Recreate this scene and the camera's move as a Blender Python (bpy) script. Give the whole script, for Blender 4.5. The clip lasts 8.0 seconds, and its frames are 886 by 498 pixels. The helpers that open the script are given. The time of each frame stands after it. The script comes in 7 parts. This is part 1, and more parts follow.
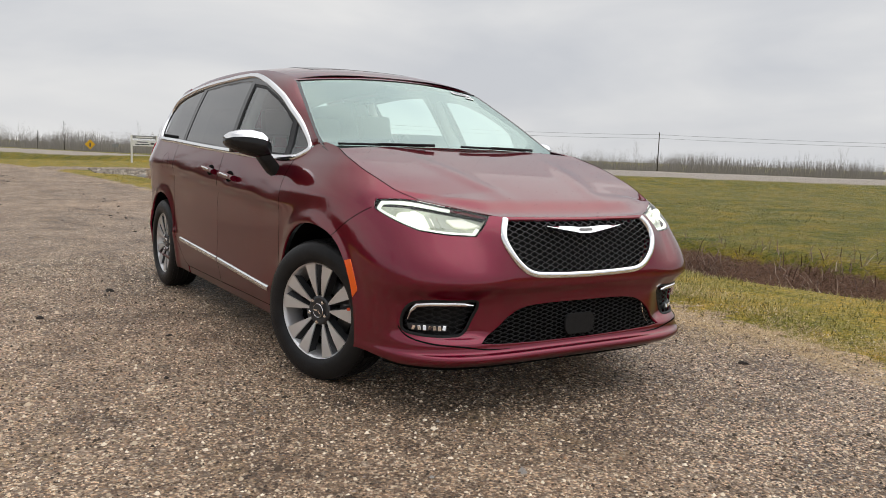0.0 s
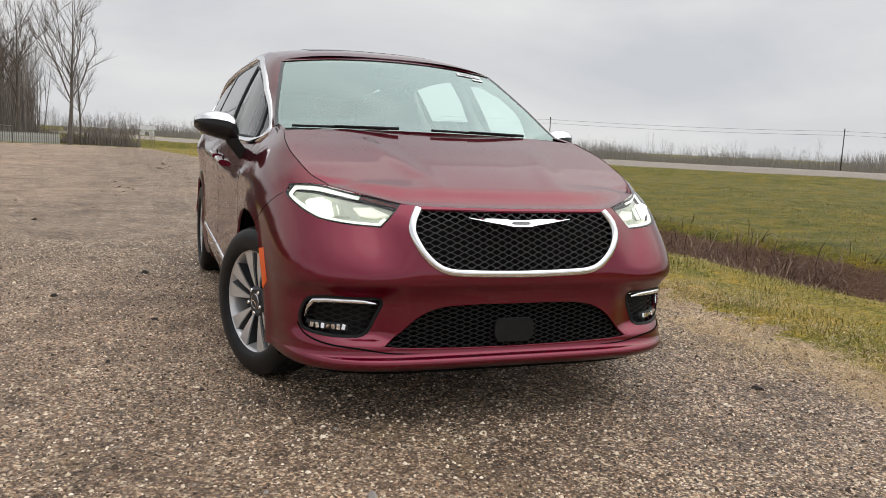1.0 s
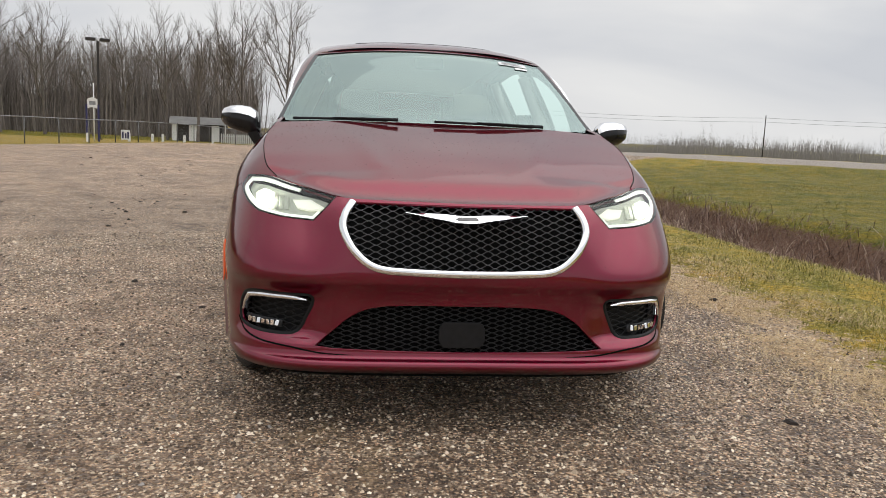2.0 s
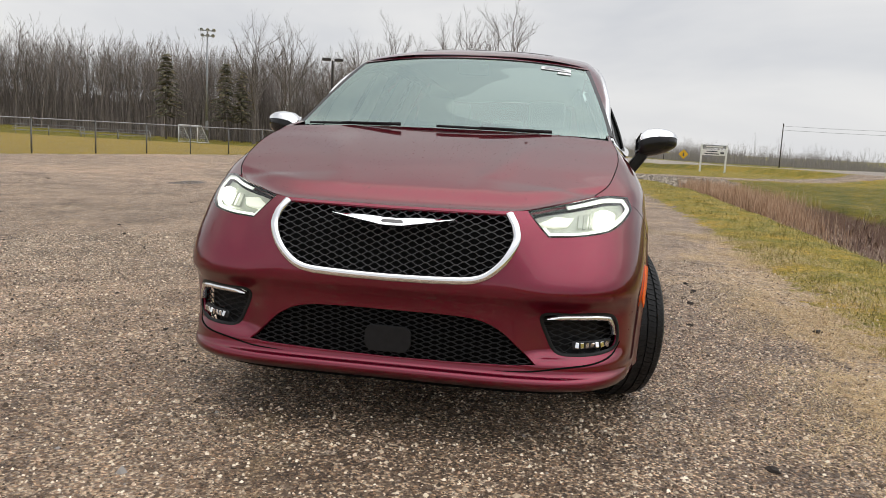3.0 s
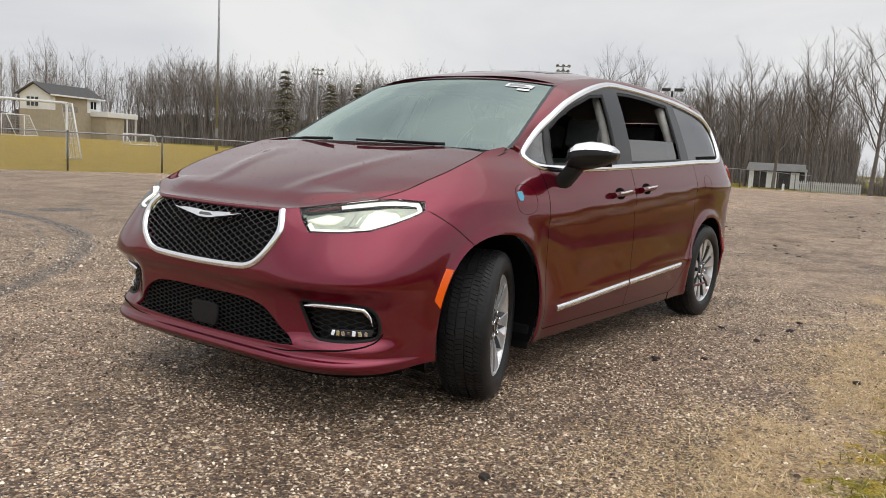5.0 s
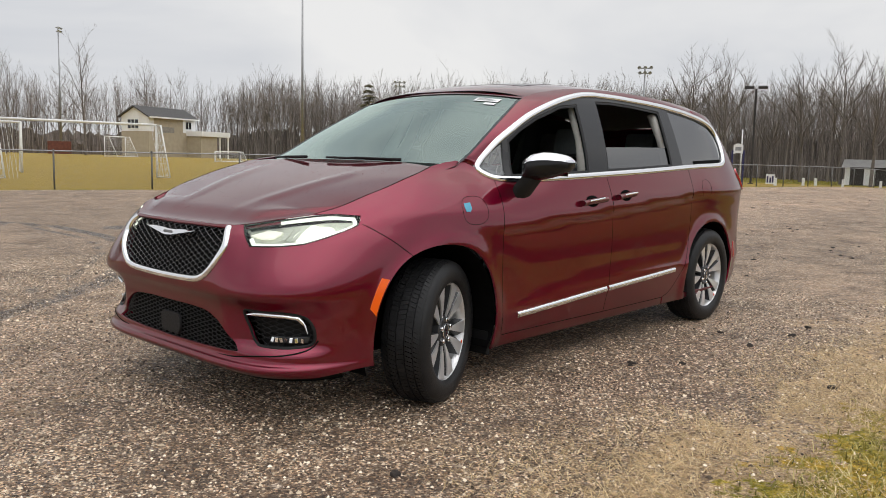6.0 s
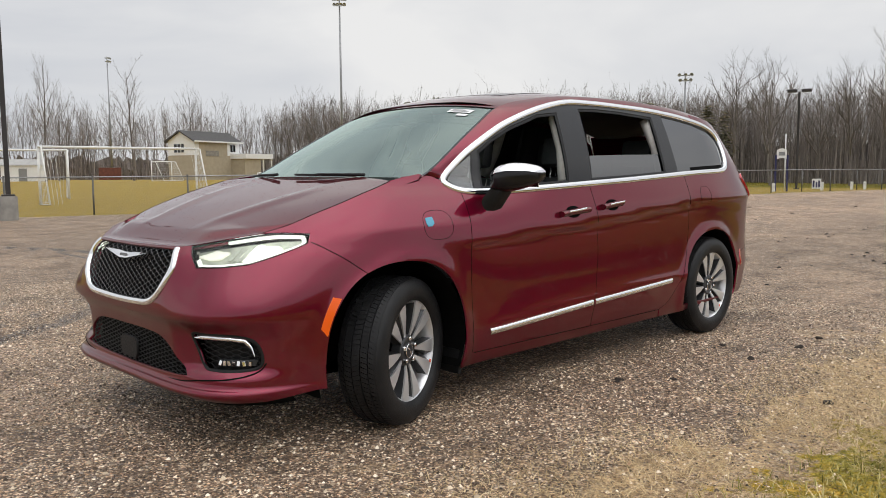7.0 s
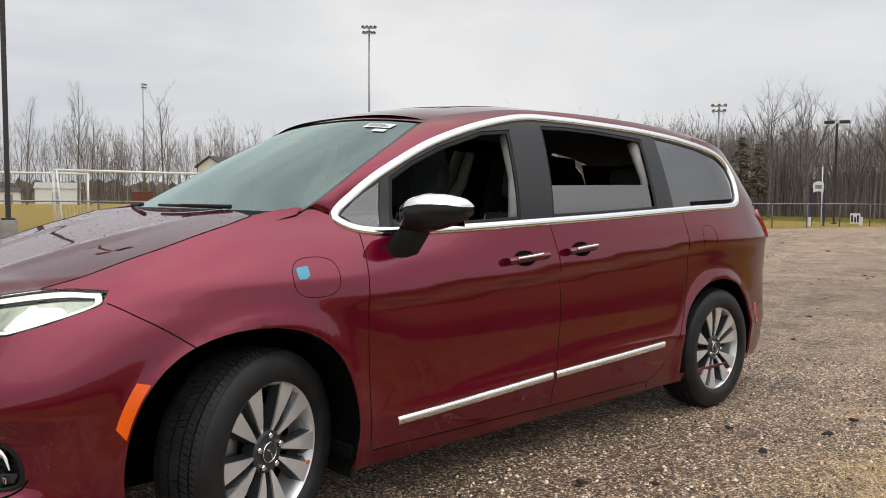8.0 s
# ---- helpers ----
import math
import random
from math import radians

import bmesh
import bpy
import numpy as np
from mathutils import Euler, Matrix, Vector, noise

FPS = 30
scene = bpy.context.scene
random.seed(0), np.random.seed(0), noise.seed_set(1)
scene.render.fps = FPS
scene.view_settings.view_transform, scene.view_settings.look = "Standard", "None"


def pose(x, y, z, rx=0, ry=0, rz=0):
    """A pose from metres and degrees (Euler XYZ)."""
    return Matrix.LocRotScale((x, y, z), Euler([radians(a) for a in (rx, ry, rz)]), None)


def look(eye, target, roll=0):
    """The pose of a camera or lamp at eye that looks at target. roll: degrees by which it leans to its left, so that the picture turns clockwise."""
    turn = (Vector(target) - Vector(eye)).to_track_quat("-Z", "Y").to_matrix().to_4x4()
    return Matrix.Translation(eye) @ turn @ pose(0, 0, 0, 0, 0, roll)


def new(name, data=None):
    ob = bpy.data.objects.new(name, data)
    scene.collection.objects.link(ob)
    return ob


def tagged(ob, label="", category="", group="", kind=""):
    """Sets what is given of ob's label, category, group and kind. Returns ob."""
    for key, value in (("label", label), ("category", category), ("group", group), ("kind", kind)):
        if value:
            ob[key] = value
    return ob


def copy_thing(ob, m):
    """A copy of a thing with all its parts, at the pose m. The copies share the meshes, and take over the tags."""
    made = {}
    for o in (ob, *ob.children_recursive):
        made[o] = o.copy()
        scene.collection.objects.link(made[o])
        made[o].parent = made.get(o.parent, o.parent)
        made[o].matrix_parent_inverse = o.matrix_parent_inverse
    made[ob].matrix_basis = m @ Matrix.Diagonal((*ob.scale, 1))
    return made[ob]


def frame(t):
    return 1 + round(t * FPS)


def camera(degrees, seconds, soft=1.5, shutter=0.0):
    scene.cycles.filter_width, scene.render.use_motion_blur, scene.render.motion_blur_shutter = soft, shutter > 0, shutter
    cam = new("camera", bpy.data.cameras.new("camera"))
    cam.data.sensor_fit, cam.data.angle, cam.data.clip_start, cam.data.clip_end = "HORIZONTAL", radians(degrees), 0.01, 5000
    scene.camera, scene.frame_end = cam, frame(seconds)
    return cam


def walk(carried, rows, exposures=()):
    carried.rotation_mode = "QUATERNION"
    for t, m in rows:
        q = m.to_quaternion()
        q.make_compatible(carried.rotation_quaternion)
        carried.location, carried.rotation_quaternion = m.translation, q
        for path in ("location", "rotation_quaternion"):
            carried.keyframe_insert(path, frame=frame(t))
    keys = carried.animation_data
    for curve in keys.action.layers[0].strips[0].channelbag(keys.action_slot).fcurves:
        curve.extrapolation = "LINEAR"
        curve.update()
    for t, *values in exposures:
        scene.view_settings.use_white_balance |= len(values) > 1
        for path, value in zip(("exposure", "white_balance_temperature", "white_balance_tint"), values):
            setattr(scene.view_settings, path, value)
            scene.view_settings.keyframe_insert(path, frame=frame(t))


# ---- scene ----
cam = camera(58.2, 8.0, soft=0.9, shutter=0.0)
PATH = [
    (0, (5.302, -2.600, 1.180), (1.969, -0.440, 0.709), 2.10),
    (0.5, (5.397, -2.055, 1.158), (1.879, -0.217, 0.659), 2.49),
    (1, (5.454, -1.479, 1.167), (1.758, -0.043, 0.638), 2.70),
    (1.5, (5.511, -0.956, 1.168), (1.673, 0.026, 0.611), 2.54),
    (1.7, (5.500, -0.745, 1.164), (1.617, 0.031, 0.600), 2.46),
    (2.8, (5.410, 0.451, 1.167), (1.473, 0.008, 0.616), 2.74),
    (3, (5.390, 0.687, 1.162), (1.484, 0.020, 0.618), 2.88),
    (3.5, (5.261, 1.277, 1.157), (1.481, 0.078, 0.633), 3.37),
    (4, (5.114, 1.895, 1.157), (1.511, 0.232, 0.657), 3.63),
    (4.5, (4.941, 2.433, 1.173), (1.532, 0.397, 0.687), 3.47),
    (5, (4.780, 2.945, 1.181), (1.557, 0.625, 0.700), 3.12),
    (5.2, (4.720, 3.118, 1.194), (1.562, 0.709, 0.717), 2.90),
    (6.3, (4.437, 3.691, 1.248), (1.555, 0.953, 0.804), 0.46),
    (6.5, (4.410, 3.728, 1.249), (1.560, 0.954, 0.820), -0.04),
    (7, (4.101, 3.812, 1.233), (1.314, 0.969, 0.849), -0.53),
    (7.5, (3.564, 3.652, 1.218), (0.820, 0.759, 0.900), -0.32),
    (8, (2.931, 3.402, 1.251), (0.251, 0.442, 1.009), 0.27),
]
walk(cam, [(t, look(eye, target, roll)) for t, eye, target, roll in PATH], [(0, 0.0), (1.5, 0.03), (3.5, 0.08), (6.5, 0.08), (8, 0.09)])

# ---- sky: a bright overcast day, light from all over ----
world = bpy.data.worlds.new("overcast")
scene.world = world
world.use_nodes = True
wn, wl = world.node_tree.nodes, world.node_tree.links
wn.clear()
w_out, w_bg = wn.new("ShaderNodeOutputWorld"), wn.new("ShaderNodeBackground")
w_tc, w_map = wn.new("ShaderNodeTexCoord"), wn.new("ShaderNodeMapping")
w_map.inputs["Scale"].default_value = (1.0, 1.0, 3.2)
w_n1, w_ramp = wn.new("ShaderNodeTexNoise"), wn.new("ShaderNodeValToRGB")
w_n1.inputs["Scale"].default_value, w_n1.inputs["Detail"].default_value = 2.2, 5.0
w_n1.inputs["Roughness"].default_value, w_n1.inputs["Distortion"].default_value = 0.5, 0.4
w_ramp.color_ramp.elements[0].position, w_ramp.color_ramp.elements[1].position = 0.36, 0.68
w_ramp.color_ramp.elements[0].color = (0.595, 0.61, 0.645, 1)
w_ramp.color_ramp.elements[1].color = (0.80, 0.795, 0.79, 1)
wl.new(w_tc.outputs["Generated"], w_map.inputs["Vector"])
wl.new(w_map.outputs["Vector"], w_n1.inputs["Vector"])
wl.new(w_n1.outputs["Fac"], w_ramp.inputs["Fac"])
w_sky, w_mix = wn.new("ShaderNodeTexSky"), wn.new("ShaderNodeMix")
w_sky.sky_type, w_sky.sun_disc, w_sky.sun_elevation, w_sky.sun_rotation = "NISHITA", False, radians(65), radians(2)
w_mix.data_type, w_mix.inputs["Factor"].default_value = "RGBA", 0.97
w_dim = wn.new("ShaderNodeMix")
w_dim.data_type, w_dim.blend_type, w_dim.inputs["Factor"].default_value = "RGBA", "MULTIPLY", 1.0
w_dim.inputs["B"].default_value = (0.1, 0.1, 0.1, 1)
wl.new(w_sky.outputs["Color"], w_dim.inputs["A"])
wl.new(w_dim.outputs["Result"], w_mix.inputs["A"])
wl.new(w_ramp.outputs["Color"], w_mix.inputs["B"])
# an overcast sky is brighter overhead than at the horizon
w_up = wn.new("ShaderNodeMapRange")
w_up.inputs["From Min"].default_value, w_up.inputs["From Max"].default_value = 0.42, 1.0
w_up.inputs["To Min"].default_value, w_up.inputs["To Max"].default_value = 1.0, 2.45
w_dot = wn.new("ShaderNodeVectorMath")
w_dot.operation = "DOT_PRODUCT"
w_dot.inputs[1].default_value = (0.0, 0.27, 0.963)  # towards the hidden sun
wl.new(w_tc.outputs["Generated"], w_dot.inputs[0])
wl.new(w_dot.outputs["Value"], w_up.inputs["Value"])
wl.new(w_up.outputs["Result"], w_bg.inputs["Strength"])
wl.new(w_mix.outputs["Result"], w_bg.inputs["Color"])
wl.new(w_bg.outputs["Background"], w_out.inputs["Surface"])
sun_data = bpy.data.lights.new("sun", "SUN")
sun_data.energy, sun_data.angle, sun_data.color = 0.5, radians(100), (1.0, 0.97, 0.92)
sun = new("sun", sun_data)
sun.matrix_world = look((1, 25, 55), (0, 0, 0))


# ---- materials ----
def mat(name, color, rough=0.6, metal=0.0, var=0.0, scale=8.0, bump=0.0, bscale=60.0, color2=None, **more):
    m = bpy.data.materials.new(name)
    m.use_nodes = True
    nt = m.node_tree
    p = nt.nodes["Principled BSDF"]
    p.inputs["Base Color"].default_value = (*color, 1)
    p.inputs["Roughness"].default_value = rough
    p.inputs["Metallic"].default_value = metal
    for key, value in more.items():
        p.inputs[key.replace("_", " ")].default_value = value
    if var or color2 or bump:
        tc = nt.nodes.new("ShaderNodeTexCoord")
    if var or color2:
        n = nt.nodes.new("ShaderNodeTexNoise")
        n.inputs["Scale"].default_value, n.inputs["Detail"].default_value = scale, 8.0
        r = nt.nodes.new("ShaderNodeValToRGB")
        r.color_ramp.elements[0].position, r.color_ramp.elements[1].position = 0.3, 0.7
        other = color2 or tuple(c * (1 - var) for c in color)
        r.color_ramp.elements[0].color, r.color_ramp.elements[1].color = (*other, 1), (*color, 1)
        nt.links.new(tc.outputs["Object"], n.inputs["Vector"])
        nt.links.new(n.outputs["Fac"], r.inputs["Fac"])
        nt.links.new(r.outputs["Color"], p.inputs["Base Color"])
    if bump:
        n2, b = nt.nodes.new("ShaderNodeTexNoise"), nt.nodes.new("ShaderNodeBump")
        n2.inputs["Scale"].default_value, n2.inputs["Detail"].default_value = bscale, 6.0
        b.inputs["Strength"].default_value, b.inputs["Distance"].default_value = min(1.0, bump), 0.01
        nt.links.new(tc.outputs["Object"], n2.inputs["Vector"])
        nt.links.new(n2.outputs["Fac"], b.inputs["Height"])
        nt.links.new(b.outputs["Normal"], p.inputs["Normal"])
    return m


def paint_material():
    m = mat("red_pearl_paint", (0.17, 0.012, 0.025), 0.32, 0.90, Coat_Weight=1.0, Coat_Roughness=0.02, Coat_IOR=1.59, Specular_Tint=(0.30, 0.035, 0.07, 1))
    nt = m.node_tree
    p = nt.nodes["Principled BSDF"]
    tc, v, r = nt.nodes.new("ShaderNodeTexCoord"), nt.nodes.new("ShaderNodeTexNoise"), nt.nodes.new("ShaderNodeValToRGB")
    v.inputs["Scale"].default_value, v.inputs["Detail"].default_value = 900.0, 1.0
    r.color_ramp.elements[0].color, r.color_ramp.elements[1].color = (0.115, 0.0010, 0.0150, 1), (0.270, 0.0036, 0.0355, 1)
    nt.links.new(tc.outputs["Object"], v.inputs["Vector"])
    nt.links.new(v.outputs["Fac"], r.inputs["Fac"])
    nt.links.new(r.outputs["Color"], p.inputs["Base Color"])
    d, dr = nt.nodes.new("ShaderNodeTexNoise"), nt.nodes.new("ShaderNodeMapRange")
    d.inputs["Scale"].default_value, d.inputs["Detail"].default_value = 2.5, 6.0
    dr.inputs["From Min"].default_value, dr.inputs["From Max"].default_value = 0.35, 0.75
    dr.inputs["To Min"].default_value, dr.inputs["To Max"].default_value = 0.008, 0.045
    nt.links.new(tc.outputs["Object"], d.inputs["Vector"])
    nt.links.new(d.outputs["Fac"], dr.inputs["Value"])
    nt.links.new(dr.outputs["Result"], p.inputs["Coat Roughness"])
    return m


def glass_material(name, tint, alpha, rough=0.0, gloss=(1, 1, 1)):
    """A pane: a mirror-like coat by Fresnel over a tinted clear body."""
    m = bpy.data.materials.new(name)
    m.use_nodes = True
    nt = m.node_tree
    nt.nodes.clear()
    o, mix = nt.nodes.new("ShaderNodeOutputMaterial"), nt.nodes.new("ShaderNodeMixShader")
    t, g, f = nt.nodes.new("ShaderNodeBsdfTransparent"), nt.nodes.new("ShaderNodeBsdfGlossy"), nt.nodes.new("ShaderNodeFresnel")
    t.inputs["Color"].default_value = (*tint, 1)
    g.inputs["Roughness"].default_value = rough
    g.inputs["Color"].default_value = (*gloss, 1)
    f.inputs["IOR"].default_value = alpha
    nt.links.new(f.outputs["Fac"], mix.inputs["Fac"])
    nt.links.new(t.outputs["BSDF"], mix.inputs[1])
    nt.links.new(g.outputs["BSDF"], mix.inputs[2])
    nt.links.new(mix.outputs["Shader"], o.inputs["Surface"])
    return m


def coated_glass(name, tint, low, high, gloss):
    """A strongly mirroring pane: its gloss grows towards grazing views."""
    m = glass_material(name, tint, 1.5, 0.0, gloss)
    nt = m.node_tree
    lw, r = nt.nodes.new("ShaderNodeLayerWeight"), nt.nodes.new("ShaderNodeMapRange")
    lw.inputs["Blend"].default_value = 0.5
    r.inputs["To Min"].default_value, r.inputs["To Max"].default_value = low, high
    curve_ = nt.nodes.new("ShaderNodeMath")
    curve_.operation = "POWER"
    curve_.inputs[1].default_value = 2.4
    nt.links.new(lw.outputs["Facing"], curve_.inputs[0])
    nt.links.new(curve_.outputs["Value"], r.inputs["Value"])
    mix = [n for n in nt.nodes if n.bl_idname == "ShaderNodeMixShader"][0]
    nt.links.new(r.outputs["Result"], mix.inputs["Fac"])
    return m


PAINT = paint_material()
CHROME = mat("chrome", (0.92, 0.92, 0.93), 0.08, 1.0)
GLOSS_BLACK = mat("gloss_black_trim", (0.012, 0.012, 0.013), 0.16, 0.0, Specular_IOR_Level=0.35)
MATTE_BLACK = mat("black_plastic", (0.011, 0.011, 0.012), 0.55, 0.0, var=0.4, scale=40, bump=0.15, bscale=400, Specular_IOR_Level=0.3)
GAP_BLACK = mat("shadow_gap_black", (0.004, 0.004, 0.004), 0.9, var=0.2, scale=5, Specular_IOR_Level=0.08)
GUNMETAL = mat("dark_grille_lattice", (0.045, 0.045, 0.047), 0.26, 0.3, Coat_Weight=0.3)
LOW_MESH = mat("black_moulded_mesh", (0.010, 0.010, 0.011), 0.40, 0.0, Specular_IOR_Level=0.3)
RUBBER = mat("tyre_rubber", (0.018, 0.018, 0.019), 0.46, 0.0, var=0.45, scale=14, bump=0.2, bscale=120, Specular_IOR_Level=0.25)
ALLOY = mat("machined_alloy", (0.72, 0.72, 0.73), 0.32, 0.65, bump=0.05, bscale=300)
DARK_ALLOY = mat("dark_painted_alloy", (0.055, 0.056, 0.06), 0.38, 0.5)
STEEL = mat("brake_steel", (0.25, 0.245, 0.24), 0.4, 1.0, var=0.4, scale=20)
WINDSHIELD = coated_glass("windshield_glass", (0.55, 0.70, 0.645), .09, 1.0, (0.77, 0.935, 0.88))
CLEAR_GLASS = glass_material("side_glass", (0.80, 0.88, 0.85), 2.1)
PRIVACY_GLASS = glass_material("privacy_glass", (0.035, 0.038, 0.04), 2.35)
LENS = glass_material("lamp_lens", (0.93, 0.95, 0.94), 1.45)
AMBER = mat("amber_reflector", (0.92, 0.12, 0.0), 0.30, 0.0, Coat_Weight=0.2, Emission_Color=(1, 0.18, 0.02, 1), Emission_Strength=0.0, bump=0.1, bscale=250)
TAIL_RED = mat("tail_lamp_red", (0.45, 0.01, 0.015), 0.15, 0.0, Coat_Weight=1.0)
HL_WHITE = mat("daytime_lamp_strip", (0.9, 0.9, 0.88), 0.3, Emission_Color=(0.95, 1.0, 0.88, 1), Emission_Strength=0.75)
HL_BEAM = mat("projector_lens_lit", (0.9, 0.9, 0.85), 0.1, Emission_Color=(1.0, 1.0, 0.84, 1), Emission_Strength=5.0)
# bowl and reflectors glow by themselves, for the beam's light on them
HL_BOWL = mat("glowing_lamp_bowl", (0.46, 0.48, 0.42), 0.30, 0.5, Coat_Weight=0.4, var=0.35, scale=28, Emission_Color=(0.96, 1.0, 0.80, 1), Emission_Strength=0.13)
HL_GLOW = mat("glowing_reflector", (0.9, 0.9, 0.82), 0.3, 0.1, Emission_Color=(1.0, 1.0, 0.80, 1), Emission_Strength=0.48)
SEAT = mat("black_leather", (0.085, 0.085, 0.09), 0.40, var=0.3, scale=30, bump=0.15, bscale=200)
STITCH = mat("pale_piping", (0.5, 0.49, 0.47), 0.6)
TRIM_GREY = mat("pale_pillar_trim", (0.60, 0.57, 0.53), 0.75, var=0.1, scale=30)
HEADLINER = mat("grey_headliner", (0.46, 0.45, 0.43), 0.9, var=0.1, scale=60)
DASH = mat("dark_dashboard", (0.055, 0.056, 0.058), 0.55, var=0.2, scale=30, bump=0.1, bscale=300)
WHITE_PAPER = mat("white_label", (0.80, 0.80, 0.80), 0.6)
INK = mat("dark_print", (0.08, 0.08, 0.09), 0.6)
TEAL = mat("teal_badge", (0.05, 0.33, 0.50), 0.25, Coat_Weight=0.8)


# ---- small builders ----
def link_mesh(name, me, material, parent=None, label=""):
    for m in material if isinstance(material, (list, tuple)) else [material]:
        me.materials.append(m)
    ob = new(name, me)
    if parent is not None:
        ob.parent = parent
    if label:
        ob["label"] = label
    return ob


def part(name, bm, material, parent=None, label="", smooth=None):
    """One bmesh as one object; smooth: the angle in degrees over which edges stay sharp."""
    if smooth is not None:
        for f in bm.faces:
            f.smooth = True
        for e in bm.edges:
            if len(e.link_faces) == 2 and e.calc_face_angle(0) > radians(smooth):
                e.smooth = False
    me = bpy.data.meshes.new(name)
    bm.to_mesh(me)
    bm.free()
    return link_mesh(name, me, material, parent, label)


def raw(name, verts, faces, material, parent=None, label="", normals=None, smooth=False):
    me = bpy.data.meshes.new(name)
    me.from_pydata([tuple(v) for v in verts], [], faces)
    if smooth or normals is not None:
        me.polygons.foreach_set("use_smooth", [True] * len(me.polygons))
    if normals is not None:
        me.normals_split_custom_set_from_vertices([tuple(n) for n in normals])
    me.update()
    return link_mesh(name, me, material, parent, label)


def empty(name, x=0, y=0, z=0, rz=0):
    ob = new(name)
    ob.empty_display_size = 0.2
    ob.matrix_world = pose(x, y, z, 0, 0, rz)
    return ob


def box(bm, x0, x1, y0, y1, z0, z1, bevel=0.0, m=None):
    start = len(bm.verts)
    r = bmesh.ops.create_cube(bm, size=1.0, matrix=Matrix.Translation(((x0 + x1) / 2, (y0 + y1) / 2, (z0 + z1) / 2)) @ Matrix.Diagonal((x1 - x0, y1 - y0, z1 - z0, 1)))
    if bevel:
        edges = {e for v in r["verts"] for e in v.link_edges}
        bmesh.ops.bevel(bm, geom=list(edges), offset=bevel, segments=2, profile=0.6, affect="EDGES")
    if m is not None:
        bm.verts.ensure_lookup_table()
        bmesh.ops.transform(bm, matrix=m, verts=bm.verts[start:])
    return bm


def tube(bm, pts, radius, sides=8, closed=False, cap=True):
    """A round bar along points; radius: one number or one per point."""
    pts = [Vector(p) for p in pts]
    n = len(pts)
    rad = radius if isinstance(radius, (list, tuple)) else [radius] * n
    rings, prev = [], None
    for i, p in enumerate(pts):
        a = pts[(i - 1) % n] if (i or closed) else p
        b = pts[(i + 1) % n] if (i < n - 1 or closed) else p
        t = (b - a).normalized()
        if prev is None:
            prev = t.orthogonal().normalized()
        prev = (prev - t * prev.dot(t)).normalized()
        q = t.cross(prev)
        rings.append([bm.verts.new(p + rad[i] * (prev * math.cos(k * math.tau / sides) + q * math.sin(k * math.tau / sides))) for k in range(sides)])
    for i in range(n if closed else n - 1):
        a, b = rings[i], rings[(i + 1) % n]
        for k in range(sides):
            f = bm.faces.new((a[k], a[(k + 1) % sides], b[(k + 1) % sides], b[k]))
            f.smooth = sides > 4
    if cap and not closed:
        bm.faces.new(rings[0][::-1])
        bm.faces.new(rings[-1])
    return bm


def lathe(bm, profile, sides=48, m=Matrix.Identity(4)):
    """Turns (radius, height) points round z, then moves them by m."""
    rings = []
    for r, h in profile:
        rings.append([bm.verts.new(m @ Vector((r * math.cos(k * math.tau / sides), r * math.sin(k * math.tau / sides), h))) for k in range(sides)])
    for a, b in zip(rings, rings[1:]):
        for k in range(sides):
            bm.faces.new((a[k], a[(k + 1) % sides], b[(k + 1) % sides], b[k]))
    return bm


def pch(xs, ys):
    """A smooth curve through points without overshoot, for arrays."""
    xs, ys = np.array(xs, float), np.array(ys, float)
    h, d = np.diff(xs), np.diff(ys) / np.diff(xs)
    s = np.zeros(len(xs))
    for i in range(1, len(xs) - 1):
        if d[i - 1] * d[i] > 0:
            w1, w2 = 2 * h[i] + h[i - 1], h[i] + 2 * h[i - 1]
            s[i] = (w1 + w2) / (w1 / d[i - 1] + w2 / d[i])
    s[0], s[-1] = d[0], d[-1]

    def f(x):
        x = np.clip(np.asarray(x, float), xs[0], xs[-1])
        i = np.clip(np.searchsorted(xs, x) - 1, 0, len(h) - 1)
        t = (x - xs[i]) / h[i]
        return ys[i] * (1 + 2 * t) * (1 - t) ** 2 + h[i] * s[i] * t * (1 - t) ** 2 + ys[i + 1] * t * t * (3 - 2 * t) + h[i] * s[i + 1] * t * t * (t - 1)
    return f


def ss(a, b, x):
    t = np.clip((np.asarray(x, float) - a) / (b - a), 0, 1)
    return t * t * (3 - 2 * t)


def curve(pts, n=8, closed=False):
    """Catmull-Rom through points of any dimension."""
    p = [np.array(q, float) for q in pts]
    m, out = len(p), []
    for i in range(m if closed else m - 1):
        a, b, c, d = (p[(i - 1) % m], p[i], p[(i + 1) % m], p[(i + 2) % m]) if closed else (p[max(i - 1, 0)], p[i], p[i + 1], p[min(i + 2, m - 1)])
        for k in range(n):
            t = k / n
            out.append(0.5 * (2 * b + (c - a) * t + (2 * a - 5 * b + 4 * c - d) * t * t + (3 * b - a - 3 * c + d) * t ** 3))
    if not closed:
        out.append(p[-1])
    return out


# ---- the lie of the land ----
def seg_dist(x, y, pts):
    """Distance to a polyline and the place along it."""
    best, along, s = np.full(np.shape(x), 1e9), np.zeros(np.shape(x)), 0.0
    for (ax, ay), (bx, by) in zip(pts, pts[1:]):
        dx, dy = bx - ax, by - ay
        ln = math.hypot(dx, dy)
        t = np.clip(((x - ax) * dx + (y - ay) * dy) / ln ** 2, 0, 1)
        d = np.hypot(x - ax - t * dx, y - ay - t * dy)
        along = np.where(d < best, s + t * ln, along)
        best = np.minimum(best, d)
        s += ln
    return best, along


